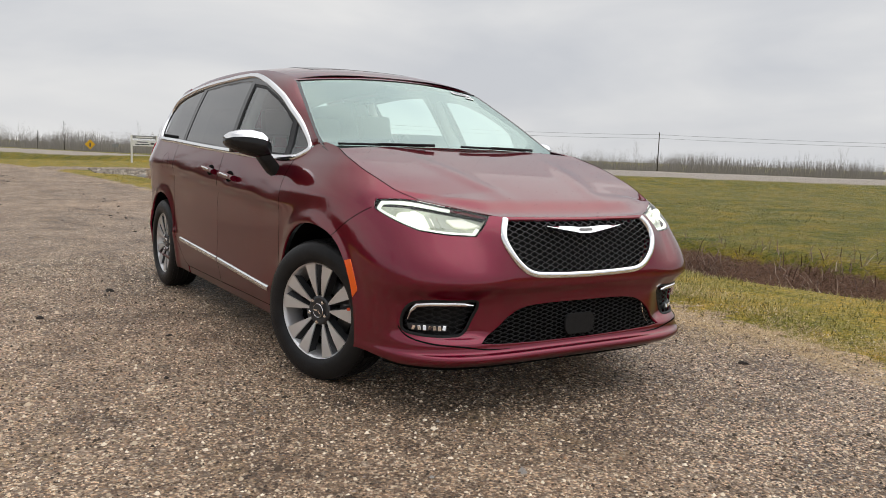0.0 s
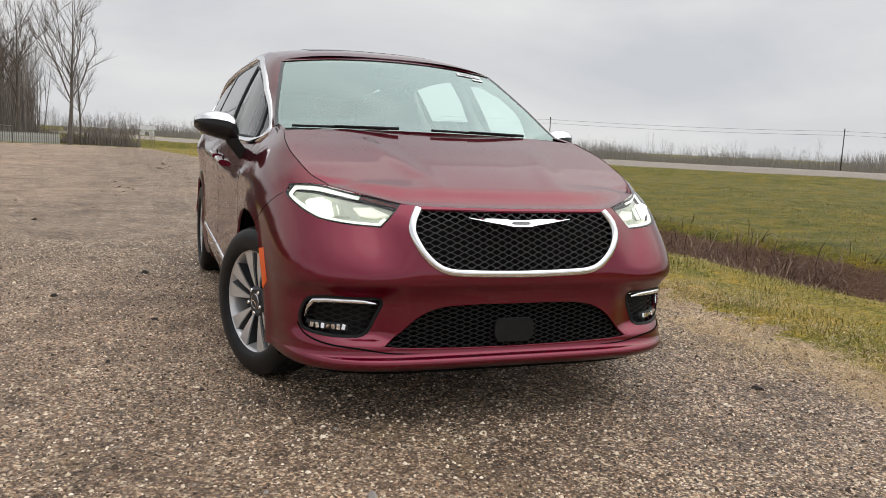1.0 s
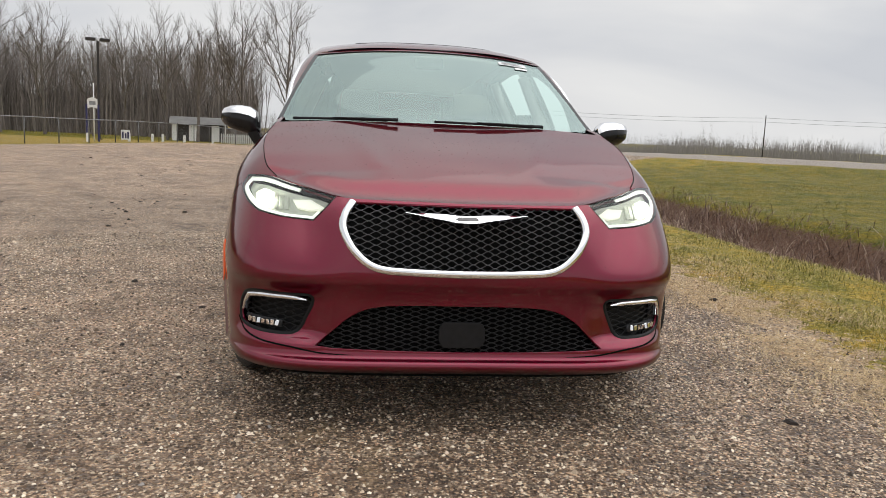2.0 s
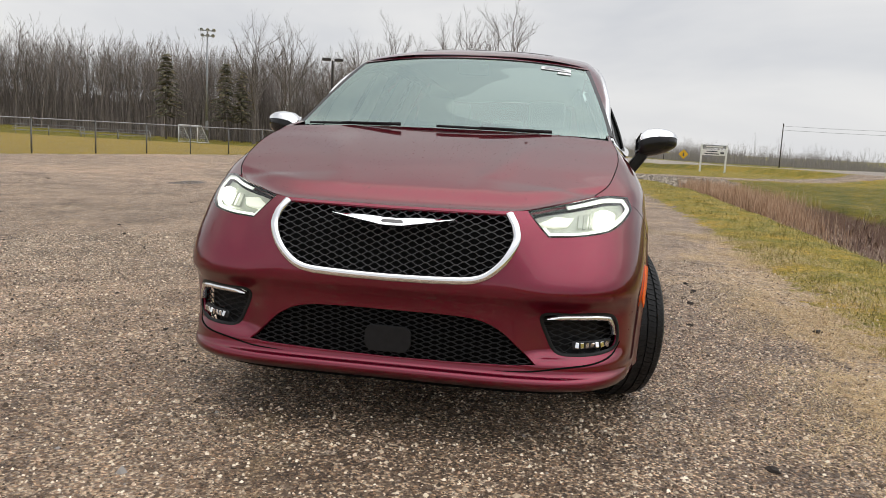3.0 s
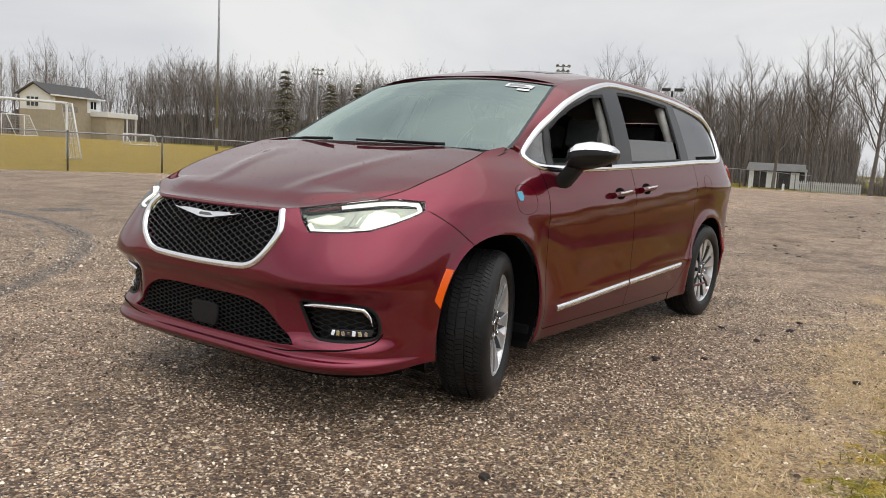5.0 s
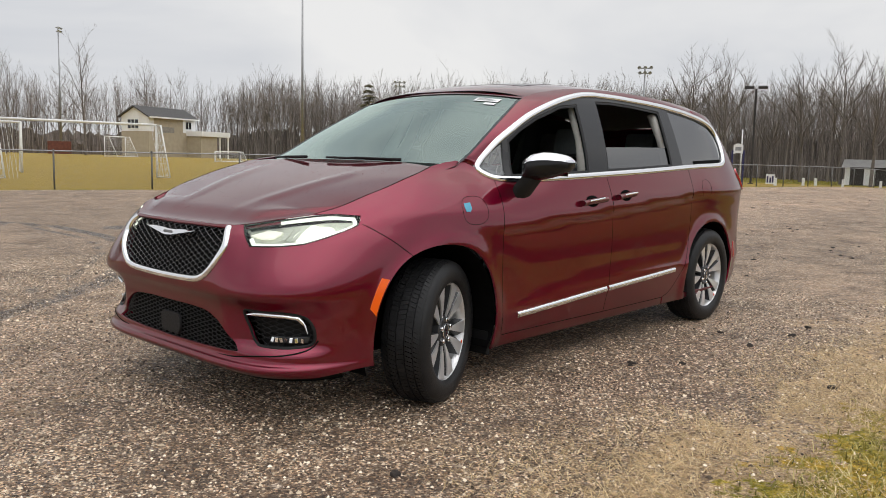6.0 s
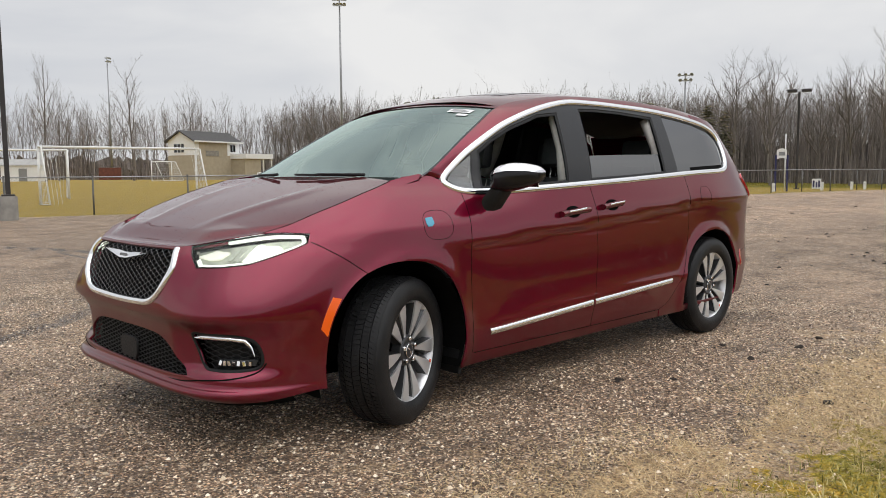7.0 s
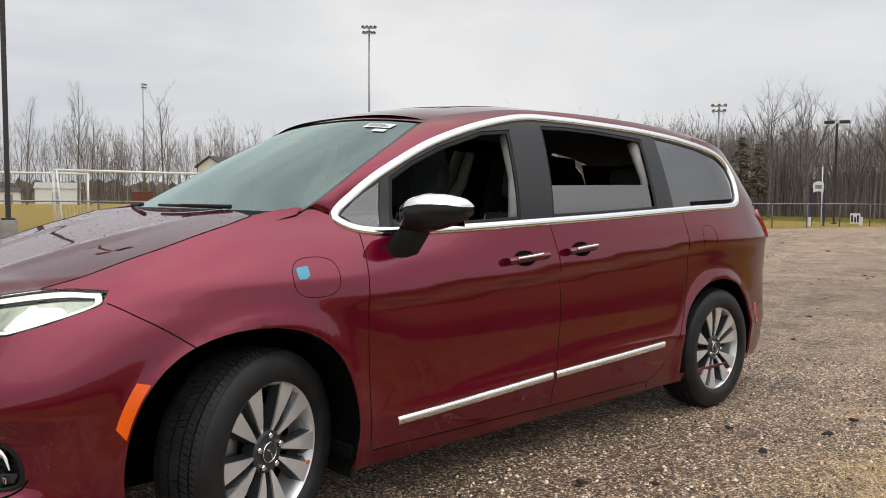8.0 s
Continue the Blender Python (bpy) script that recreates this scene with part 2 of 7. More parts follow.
def road_side(x, y):
    """Signed distance to the road's middle line, negative on the lot's side."""
    best, side = np.full(np.shape(x), 1e9), np.zeros(np.shape(x))
    for (ax, ay), (bx, by) in zip(ROAD, ROAD[1:]):
        dx, dy = bx - ax, by - ay
        t = np.clip(((x - ax) * dx + (y - ay) * dy) / (dx * dx + dy * dy), 0, 1)
        d = np.hypot(x - ax - t * dx, y - ay - t * dy)
        side = np.where(d < best, np.sign((x - ax) * dy - (y - ay) * dx), side)
        best = np.minimum(best, d)
    return best * side


ROAD = [tuple(p) for p in curve([(30, 150), (8, 100), (-8, 68), (-18.3, 47.5), (-25.8, 36.8), (-30.2, 31.6), (-35, 26.3), (-44.5, 19.2), (-58, 11.8), (-72, 6), (-88, .5), (-112, -7), (-150, -20), (-260, -45)], 5)]
DRIVE = [(-29, -2), (-32, 3), (-33, 7), (-34.5, 11), (-38, 15)]
DITCH = [(-31, 4.6), (-27, 4.7), (-19.2, 5.3), (-14, 5.5), (-8, 5.45), (-3, 5.55), (1, 5.75), (6, 6.0), (14, 6.3), (40, 8)]
FENCE = [(16, -27), (-5.7, -22), (-14, -19.4), (-22, -17.4), (-40, -13.4), (-58, -9.6)]
lot_edge = pch([-60, -42, -25, -14, -7, -2.5, .5, 2, 3.3, 5, 9], [-3.5, -.6, 1.5, 2.0, 2.2, 2.2, 2.15, 2.0, 1.65, 1.2, .6])
fence_y = pch([p[0] for p in FENCE[::-1]], [p[1] for p in FENCE[::-1]])


def bumpy(x, y, s):
    return np.sin(x * 1.7 * s + 1.3 * np.sin(y * 1.1 * s)) * np.sin(y * 1.9 * s + 1.7 * np.sin(x * .9 * s + .5))


def land(x, y):
    """Height of the ground."""
    x, y = np.asarray(x, float), np.asarray(y, float)
    d, s = seg_dist(x, y, DITCH)
    ditch = -.62 * np.exp(-(d / (1.05 + .5 * ss(-24, -28, x))) ** 4) * ss(-30.2, -26.9, x)
    rs = road_side(x, y)
    road = .38 * ss(-14 + 6.8 * ss(-34, -42, x), -6.2, rs) + .15 * np.clip((rs + 6.2) / 12.4, 0, 1) - 1.7 * ss(6.6, 17, rs)
    bank = .16 * ss(6.5, 12, y) * (1 - ss(-22, -9, rs)) * ss(-30, -20, x)
    grass_lift = .045 * ss(.45, .85, y - lot_edge(x)) * ss(-60, -50, x)
    end = -.28 * ss(-45, -62, x) + .55 * ss(-45, -82, y)
    rough = .006 * bumpy(x, y, 1.1) + .010 * bumpy(x, y, .31) + .05 * bumpy(x, y, .05) * ss(25, 60, np.hypot(x, y)) * (1 - np.exp(-(rs / 9) ** 4)) + .03 * bumpy(x, y, .8) * ss(.8, 2.2, y - lot_edge(x)) * (1 - ss(4.0, 5.5, y) * .3)
    near = 1 - np.exp(-((np.maximum(np.abs(x) - 2.4, 0) + np.maximum(np.abs(y) - 1.2, 0)) / .8) ** 2)
    rut = -.012 * np.exp(-((np.hypot(x - 6.3, y + 8.7) - 7.1) / .16) ** 2) + .008 * np.exp(-((np.hypot(x - 6.3, y + 8.7) - 7.42) / .12) ** 2)
    return ditch + road + bank + grass_lift + end + rough * near + rut


def axis(parts):
    out = []
    for a, b, step in parts:
        out += list(np.arange(a, b, step))
    return np.array(out + [parts[-1][1]])


gx = axis([(-1600, -400, 200), (-400, -120, 35), (-120, -60, 3), (-60, -24, .8), (-24, 7, .2), (7, 40, 1.5), (40, 400, 40), (400, 1600, 300)])
gy = axis([(-1600, -400, 200), (-400, -150, 35), (-150, -30, 3), (-30, -10, .6), (-10, -3, .3), (-3, 8, .15), (8, 30, .7), (30, 100, 2), (100, 400, 30), (400, 1600, 300)])
GX, GY = np.meshgrid(gx, gy, indexing="ij")
GZ = land(GX, GY)
na, nb = GX.shape
me = bpy.data.meshes.new("ground")
idx = np.arange(na * nb).reshape(na, nb)
quads = np.stack([idx[:-1, :-1], idx[1:, :-1], idx[1:, 1:], idx[:-1, 1:]], -1).reshape(-1, 4)
me.from_pydata(np.stack([GX, GY, GZ], -1).reshape(-1, 3).tolist(), [], quads.tolist())
me.polygons.foreach_set("use_smooth", [True] * len(me.polygons))
edge = GY - lot_edge(GX)
dd, _ = seg_dist(GX, GY, DITCH)
rdist, _ = seg_dist(GX, GY, ROAD)
beyond = fence_y(GX) + .9 - GY
lawn = np.maximum.reduce([ss(-.05, .9, edge), ss(0, .9, beyond), ss(-58, -64, GX)])
straw = np.maximum(np.where(edge < .28, np.exp(-((edge - .28) / (.30 + .25 * ss(1.5, -1.5, GX))) ** 2), np.exp(-((edge - .25) / 1.3) ** 2)), .9 * np.exp(-(beyond - .5) ** 2 / .3))
straw = straw * (.30 + .70 * ss(-8, -3.5, GX))
field = ss(.5, 2.0, beyond) * (GX > -62)
marsh = np.exp(-(dd / 1.3) ** 4) * ss(-28.2, -27.0, GX)
dry = np.maximum((1 - ss(4.2, 5.0, GY)) * ss(-33, -28, GX), .8 * ss(-28, -33, GX) * (1 - ss(-46, -56, GX)))
tar = 1 - ss(-.3, .3, rdist - 6.2 + 1.9 * ss(-36, -52, GX))
# far lot made paler: its sky sheen at low angles goes into the colour
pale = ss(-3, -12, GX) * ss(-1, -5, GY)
lane, _ = seg_dist(GX, GY, DRIVE)
lawn = lawn * ss(1.0, 1.9, lane)
ring = np.hypot(GX - 6.3, GY + 8.7)
wet = np.maximum.reduce([.9 * np.exp(-((ring - 7.1) / .13) ** 2), .6 * np.exp(-((ring - 6.72) / .10) ** 2), np.exp(-(((GX + 10.2) / .75) ** 2 + ((GY + 7.5) / .28) ** 2) ** 2), np.exp(-(((GX + 1.65) / .55) ** 2 + ((GY + 8.9) / .30) ** 2) ** 2)])
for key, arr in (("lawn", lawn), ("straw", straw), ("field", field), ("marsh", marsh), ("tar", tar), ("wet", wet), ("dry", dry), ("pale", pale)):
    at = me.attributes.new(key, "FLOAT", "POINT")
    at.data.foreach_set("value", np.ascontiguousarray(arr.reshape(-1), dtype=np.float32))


def ground_material():
    m = bpy.data.materials.new("gravel_and_turf")
    m.use_nodes = True
    nt = m.node_tree
    N, Lk = nt.nodes, nt.links
    p = N["Principled BSDF"]
    tc = N.new("ShaderNodeTexCoord")

    def noise_n(scale, detail=6.0, rough=.55, vec=None):
        n = N.new("ShaderNodeTexNoise")
        n.inputs["Scale"].default_value, n.inputs["Detail"].default_value, n.inputs["Roughness"].default_value = scale, detail, rough
        Lk.new(vec or tc.outputs["Object"], n.inputs["Vector"])
        return n.outputs["Fac"]

    def ramp(fac, *stops):
        r = N.new("ShaderNodeValToRGB")
        while len(r.color_ramp.elements) < len(stops):
            r.color_ramp.elements.new(.5)
        for e, (pos, col) in zip(r.color_ramp.elements, stops):
            e.position, e.color = pos, (*col, 1)
        Lk.new(fac, r.inputs["Fac"])
        return r.outputs["Color"]

    def mix(fac, a, b, mode="MIX"):
        x = N.new("ShaderNodeMix")
        x.data_type, x.blend_type = "RGBA", mode
        if hasattr(fac, "default_value") or not isinstance(fac, float):
            Lk.new(fac, x.inputs["Factor"])
        else:
            x.inputs["Factor"].default_value = fac
        Lk.new(a, x.inputs["A"])
        Lk.new(b, x.inputs["B"])
        return x.outputs["Result"]

    def math_n(op, a, b):
        x = N.new("ShaderNodeMath")
        x.operation = op
        for k, v in enumerate((a, b)):
            if isinstance(v, (int, float)):
                x.inputs[k].default_value = v
            else:
                Lk.new(v, x.inputs[k])
        return x.outputs["Value"]

    def attr(key):
        a = N.new("ShaderNodeAttribute")
        a.attribute_name = key
        return a.outputs["Fac"]

    def edged(key, noise, spread=.55, lo=.45, hi=.6):
        """A mask whose border is broken up by noise."""
        v = math_n("ADD", attr(key), math_n("MULTIPLY", math_n("SUBTRACT", noise, .5), spread))
        r = N.new("ShaderNodeMapRange")
        r.interpolation_type = "SMOOTHSTEP"
        r.inputs["From Min"].default_value, r.inputs["From Max"].default_value = lo, hi
        Lk.new(v, r.inputs["Value"])
        return r.outputs["Result"]

    big, mid, fine = noise_n(.22, 5), noise_n(1.6, 8, .65), noise_n(9, 8, .7)
    def cells(scale):
        v = N.new("ShaderNodeTexVoronoi")
        v.inputs["Scale"].default_value = scale
        Lk.new(tc.outputs["Object"], v.inputs["Vector"])
        c = N.new("ShaderNodeSeparateColor")
        Lk.new(v.outputs["Color"], c.inputs["Color"])
        return c.outputs["Red"], c.outputs["Green"], v.outputs["Distance"]

    def pick_n(fac, lo, hi):
        r = N.new("ShaderNodeMapRange")
        r.inputs["From Min"].default_value, r.inputs["From Max"].default_value = lo, hi
        Lk.new(fac, r.inputs["Value"])
        return r.outputs["Result"]

    a1, b1, d1 = cells(58)
    a2, b2, d2 = cells(88)
    a3, b3, d3 = cells(26)
    a4, b4, d4 = cells(210)
    tones = ((0.0, (.030, .019, .012)), (.26, (.115, .074, .046)), (.44, (.33, .222, .138)), (.60, (.64, .465, .305)), (.76, (1.0, .82, .60)), (1.0, (1.0, .95, .81)))
    g = mix(pick_n(b2, .30, .36), ramp(a1, *tones), ramp(a2, *tones))
    g = mix(pick_n(b4, .86, .88), g, ramp(a4, (0.0, (.05, .033, .022)), (.5, (.42, .30, .20)), (1.0, (1.0, .90, .74))))
    g = mix(pick_n(b3, .965, .975), g, ramp(a3, (0.0, (.10, .085, .07)), (.5, (.36, .29, .22)), (1.0, (.82, .74, .63))))
    # earth between the stones, its colour deepened for the shade in the gaps
    shaded_earth = ramp(fine, (.3, (.080, .055, .037)), (.7, (.20, .142, .096)))
    g = mix(math_n("MULTIPLY", pick_n(d1, .40, .62), .8), g, shaded_earth)
    soil = mix(.55, ramp(fine, (.3, (.40, .285, .19)), (.7, (.72, .54, .385))), ramp(a2, *tones))
    patch = N.new("ShaderNodeMapRange")
    patch.inputs["From Min"].default_value, patch.inputs["From Max"].default_value = .48, .64
    patch.inputs["To Max"].default_value = .5
    Lk.new(big, patch.inputs["Value"])
    g = mix(patch.outputs["Result"], g, soil)
    g = mix(pick_n(noise_n(7.5, 7, .7), .56, .63), g, mix(1.0, g, ramp(mid, (.3, (.50, .46, .42)), (.7, (.66, .62, .58))), "MULTIPLY"))
    damp = ramp(mid, (.36, (.54, .50, .46)), (.47, (.86, .84, .82)), (.60, (1.06, 1.05, 1.04)))
    g = mix(1.0, g, damp, "MULTIPLY")
    churn = N.new("ShaderNodeRGB")
    churn.outputs[0].default_value = (.50, .47, .44, 1)
    drag = N.new("ShaderNodeMapping")
    drag.inputs["Scale"].default_value, drag.inputs["Rotation"].default_value = (.55, 1.7, 1.0), (0, 0, .25)
    Lk.new(tc.outputs["Object"], drag.inputs["Vector"])
    rows_ = math_n("MULTIPLY", pick_n(noise_n(2.6, 9, .78, drag.outputs["Vector"]), .55, .60), pick_n(noise_n(.30, 4, .6), .44, .54))
    g = mix(math_n("MULTIPLY", rows_, .8), g, mix(1.0, g, churn.outputs[0], "MULTIPLY"))
    wetm = edged("wet", mid, .35, .3, .62)
    dark = N.new("ShaderNodeRGB")
    dark.outputs[0].default_value = (.40, .38, .36, 1)
    g = mix(wetm, g, mix(1.0, g, dark.outputs[0], "MULTIPLY"))
    lift = N.new("ShaderNodeRGB")
    lift.outputs[0].default_value = (1.06, 1.06, 1.08, 1)
    g = mix(1.0, g, lift.outputs[0], "MULTIPLY")
    # lightens the far gravel to paint the sheen of the sky on it
    sheen_tint = N.new("ShaderNodeRGB")
    sheen_tint.outputs[0].default_value = (1.30, 1.31, 1.34, 1)
    g = mix(attr("pale"), g, mix(1.0, g, sheen_tint.outputs[0], "MULTIPLY"))
    strawc = ramp(noise_n(26, 9, .82), (.37, (.22, .155, .085)), (.47, (.52, .39, .225)), (.55, (.78, .64, .41)))
    blot = noise_n(1.1, 9, .68)
    strawc = mix(1.0, strawc, ramp(noise_n(4.5, 6, .7), (.36, (.60, .54, .48)), (.5, (.95, .92, .88)), (.62, (1.15, 1.12, 1.05))), "MULTIPLY")
    g = mix(math_n("MULTIPLY", edged("straw", pick_n(blot, .38, .62), .95, .38, .66), math_n("MULTIPLY", pick_n(noise_n(34, 6, .7), .34, .52), pick_n(noise_n(8, 9, .78), .38, .50))), g, strawc)
    green = ramp(noise_n(20, 9, .85), (.38, (.055, .058, .008)), (.5, (.185, .178, .024)), (.64, (.38, .335, .060)))
    tuft = ramp(noise_n(1.3, 9, .75), (.38, (.55, .70, .45)), (.5, (1.0, 1.02, .88)), (.64, (1.55, 1.30, 1.0)))
    green = mix(1.0, green, tuft, "MULTIPLY")
    sere = N.new("ShaderNodeRGB")
    sere.outputs[0].default_value = (1.80, 1.60, 2.3, 1)
    green = mix(attr("dry"), green, mix(1.0, green, sere.outputs[0], "MULTIPLY"))
    yellow = ramp(noise_n(.9, 8, .7), (.3, (.27, .215, .055)), (.5, (.42, .325, .085)), (.7, (.30, .265, .065)))
    turf = mix(attr("field"), green, yellow)
    lawn_m = edged("lawn", pick_n(noise_n(3.2, 8, .7), .36, .64), .62, .46, .60)
    g = mix(lawn_m, g, turf)
    reed = ramp(noise_n(22, 8, .8), (.3, (.070, .042, .032)), (.7, (.27, .175, .125)))
    g = mix(edged("marsh", fine, .5), g, reed)
    asphalt = ramp(noise_n(40), (.3, (.36, .35, .335)), (.7, (.50, .48, .46)))
    g = mix(attr("tar"), g, asphalt)
    tone = N.new("ShaderNodeRGB")
    tone.outputs[0].default_value = (1.0, .895, .80, 1)
    g = mix(1.0, g, tone.outputs[0], "MULTIPLY")
    Lk.new(g, p.inputs["Base Color"])
    rr = N.new("ShaderNodeMapRange")
    rr.inputs["To Min"].default_value, rr.inputs["To Max"].default_value = .78, .30
    Lk.new(wetm, rr.inputs["Value"])
    Lk.new(math_n("MULTIPLY", rr.outputs["Result"], math_n("ADD", math_n("MULTIPLY", b2, .65), .45)), p.inputs["Roughness"])
    # damp stones shine, turf hardly does
    Lk.new(math_n("SUBTRACT", .62, math_n("MULTIPLY", lawn_m, .54)), p.inputs["Specular IOR Level"])
    h = math_n("ADD", math_n("ADD", math_n("MULTIPLY", d1, -.8), math_n("MULTIPLY", d2, -.5)), math_n("ADD", math_n("MULTIPLY", fine, .7), math_n("MULTIPLY", a1, .35)))
    b = N.new("ShaderNodeBump")
    b.inputs["Strength"].default_value, b.inputs["Distance"].default_value = 1.0, .030
    Lk.new(h, b.inputs["Height"])
    Lk.new(b.outputs["Normal"], p.inputs["Normal"])
    return m


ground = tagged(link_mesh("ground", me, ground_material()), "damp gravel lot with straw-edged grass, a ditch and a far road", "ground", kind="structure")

# loose stones on the gravel
rng = np.random.default_rng(5)


def scatter_mesh(name, pts, rot, size, base_v, base_f, material, label, category):
    """Many small copies of one shape, joined in one mesh."""
    k, nv = len(pts), len(base_v)
    c, s = np.cos(rot), np.sin(rot)
    v = np.array(base_v)[None] * size[:, None, :]
    out = np.stack([v[..., 0] * c[:, None] - v[..., 1] * s[:, None], v[..., 0] * s[:, None] + v[..., 1] * c[:, None], v[..., 2]], -1) + pts[:, None, :]
    f = (np.array(base_f)[None] + (np.arange(k) * nv)[:, None, None]).reshape(-1, len(base_f[0]))
    m_ = bpy.data.meshes.new(name)
    m_.from_pydata(out.reshape(-1, 3).tolist(), [], f.tolist())
    return tagged(link_mesh(name, m_, material), label, category, kind="stuff")


def island_material(name, stops, rough=.8, translucent=0.0):
    m = bpy.data.materials.new(name)
    m.use_nodes = True
    nt = m.node_tree
    p = nt.nodes["Principled BSDF"]
    g, r = nt.nodes.new("ShaderNodeNewGeometry"), nt.nodes.new("ShaderNodeValToRGB")
    while len(r.color_ramp.elements) < len(stops):
        r.color_ramp.elements.new(.5)
    for e, (pos, col) in zip(r.color_ramp.elements, stops):
        e.position, e.color = pos, (*(c * .76 for c in col), 1)
    nt.links.new(g.outputs["Random Per Island"], r.inputs["Fac"])
    nt.links.new(r.outputs["Color"], p.inputs["Base Color"])
    p.inputs["Roughness"].default_value = rough
    return m


octa = [(1, 0, 0), (.1, 1, .1), (-1, .1, 0), (0, -1, .05), (.15, .1, 1), (0, 0, -1)]
octf = [(0, 1, 4), (1, 2, 4), (2, 3, 4), (3, 0, 4), (1, 0, 5), (2, 1, 5), (3, 2, 5), (0, 3, 5)]
chip = [(1, .1, -.3), (.2, .9, -.3), (-.9, .4, -.3), (-.5, -.8, -.3), (.5, -.9, -.3), (.3, .1, 1), (-.35, -.1, .85)]
chipf = [(0, 1, 5), (1, 2, 6), (1, 6, 5), (2, 3, 6), (3, 4, 6), (4, 5, 6), (4, 0, 5)]
n = 112000
px_, py_ = rng.uniform(-3.5, 6.2, n), rng.uniform(-5.8, 2.9, n)
keep = (py_ < lot_edge(px_) + rng.normal(.2, .5, n)) & ~((np.abs(px_) < 1.7) & (np.abs(py_) < .8)) & (np.hypot(px_ - 2.5, py_) < 6.4)
px_, py_ = px_[keep], py_[keep]
sz = rng.lognormal(-5.2, .36, len(px_))
PEBBLE = island_material("pebbles", [(0, (.05, .034, .022)), (.3, (.17, .115, .075)), (.5, (.46, .335, .22)), (.7, (1.0, .82, .60)), (.93, (1.4, 1.23, 1.0)), (.97, (.60, .34, .19)), (1, (.42, .39, .36))], .75)
scatter_mesh("loose_gravel", np.stack([px_, py_, land(px_, py_) + sz * .18], -1), rng.uniform(0, 6.28, len(px_)), np.stack([sz, sz * rng.uniform(.6, 1, len(sz)), sz * rng.uniform(.35, .8, len(sz))], -1), chip, chipf, PEBBLE, "small loose stones in brown, grey and cream", "gravel")

# grass blades: thin bent triangles; dry and flat near the gravel, greener behind
def blades(name, x, y, h, lean, w, material, label, category="grass"):
    k = len(x)
    a = rng.uniform(0, 6.28, k)
    base = np.stack([x, y, land(x, y) - .01], -1)
    side = np.stack([np.cos(a), np.sin(a), 0 * a], -1) * w[:, None]
    fall = np.stack([-np.sin(a), np.cos(a), 0 * a], -1)
    up = np.array([0, 0, 1.0])
    midp = base + up * (h * np.cos(lean) * .6)[:, None] + fall * (h * np.sin(lean) * .4)[:, None]
    tip = base + up * (h * np.cos(lean))[:, None] + fall * (h * np.sin(lean))[:, None]
    v = np.stack([base - side, base + side, midp + side * .7, midp - side * .7, tip], 1)
    o = (np.arange(k) * 5)[:, None]
    f4 = (o + np.array([0, 1, 2, 3])).tolist()
    f3 = (o + np.array([3, 2, 4])).tolist()
    m_ = bpy.data.meshes.new(name)
    m_.from_pydata(v.reshape(-1, 3).tolist(), [], f4 + f3)
    return tagged(link_mesh(name, m_, material), label, category, kind="stuff")


GREEN_BLADE = island_material("grass_blades", [(0, (.075, .09, .012)), (.4, (.20, .20, .030)), (.7, (.36, .32, .07)), (1, (.62, .52, .20))], .75)
VERGE_BLADE = island_material("verge_blades", [(0, (.13, .13, .02)), (.4, (.34, .30, .06)), (.7, (.58, .48, .15)), (1, (.84, .70, .33))], .75)
STRAW_BLADE = island_material("straw_blades", [(0, (.34, .22, .10)), (.5, (.78, .56, .29)), (1, (1.05, .83, .50))], .7)
REED_BLADE = island_material("reed_blades", [(0, (.13, .075, .06)), (.5, (.30, .185, .145)), (.85, (.50, .36, .27)), (1, (.78, .62, .45))], .8)
TALL_REED = island_material("tall_reed_blades", [(0, (.36, .21, .12)), (.5, (.66, .42, .26)), (1, (.88, .64, .44))], .8)


def pick(n, x0, x1, y0, y1, dense_f):
    x, y = rng.uniform(x0, x1, n), rng.uniform(y0, y1, n)
    k = rng.uniform(0, 1, n) < dense_f(x, y)
    return x[k], y[k]


clump = lambda x, y: np.clip(.5 + .5 * bumpy(x, y, 1.3) + .35 * bumpy(x, y, 3.1), .05, 1)  # noqa: E731
x, y = pick(120000, -7, 6.0, 1.9, 5.0, lambda x, y: ss(.2, .75, y - lot_edge(x)) * clump(x, y))
blades("turf_grass", x, y, rng.uniform(.025, .075, len(x)), rng.uniform(.4, 1.4, len(x)), rng.uniform(.0018, .004, len(x)), VERGE_BLADE, "short patchy winter grass, yellow and green")
x = rng.uniform(-6.5, 5, 230000)
y = lot_edge(x) + rng.uniform(-.55, 1.3, len(x))
k = rng.uniform(0, 1, len(x)) < np.exp(-((y - lot_edge(x) - .35) / .6) ** 2) * np.clip(1.3 * bumpy(x + 3, y, .9) + .9 * bumpy(x, y, 2.7) + .35, 0, 1)
x, y = x[k], y[k]
blades("straw_grass", x, y, rng.uniform(.03, .11, len(x)), rng.uniform(1.05, 1.53, len(x)), rng.uniform(.0011, .0024, len(x)), STRAW_BLADE, "flattened dry straw-coloured grass")
x, y = pick(30000, -25, -7, 1.2, 4.0, lambda x, y: ss(.2, 1.2, y - lot_edge(x)) * clump(x, y))
blades("turf_grass", x, y, rng.uniform(.03, .085, len(x)), rng.uniform(.6, 1.35, len(x)), rng.uniform(.003, .007, len(x)), VERGE_BLADE, "short patchy winter grass, yellow and green")
x = rng.uniform(-13, 9, 56000)
y = np.interp(x, [p[0] for p in DITCH], [p[1] for p in DITCH]) + rng.normal(.15, .52, len(x))
k = rng.uniform(0, 1, len(x)) < clump(x, y)
x, y = x[k], y[k]
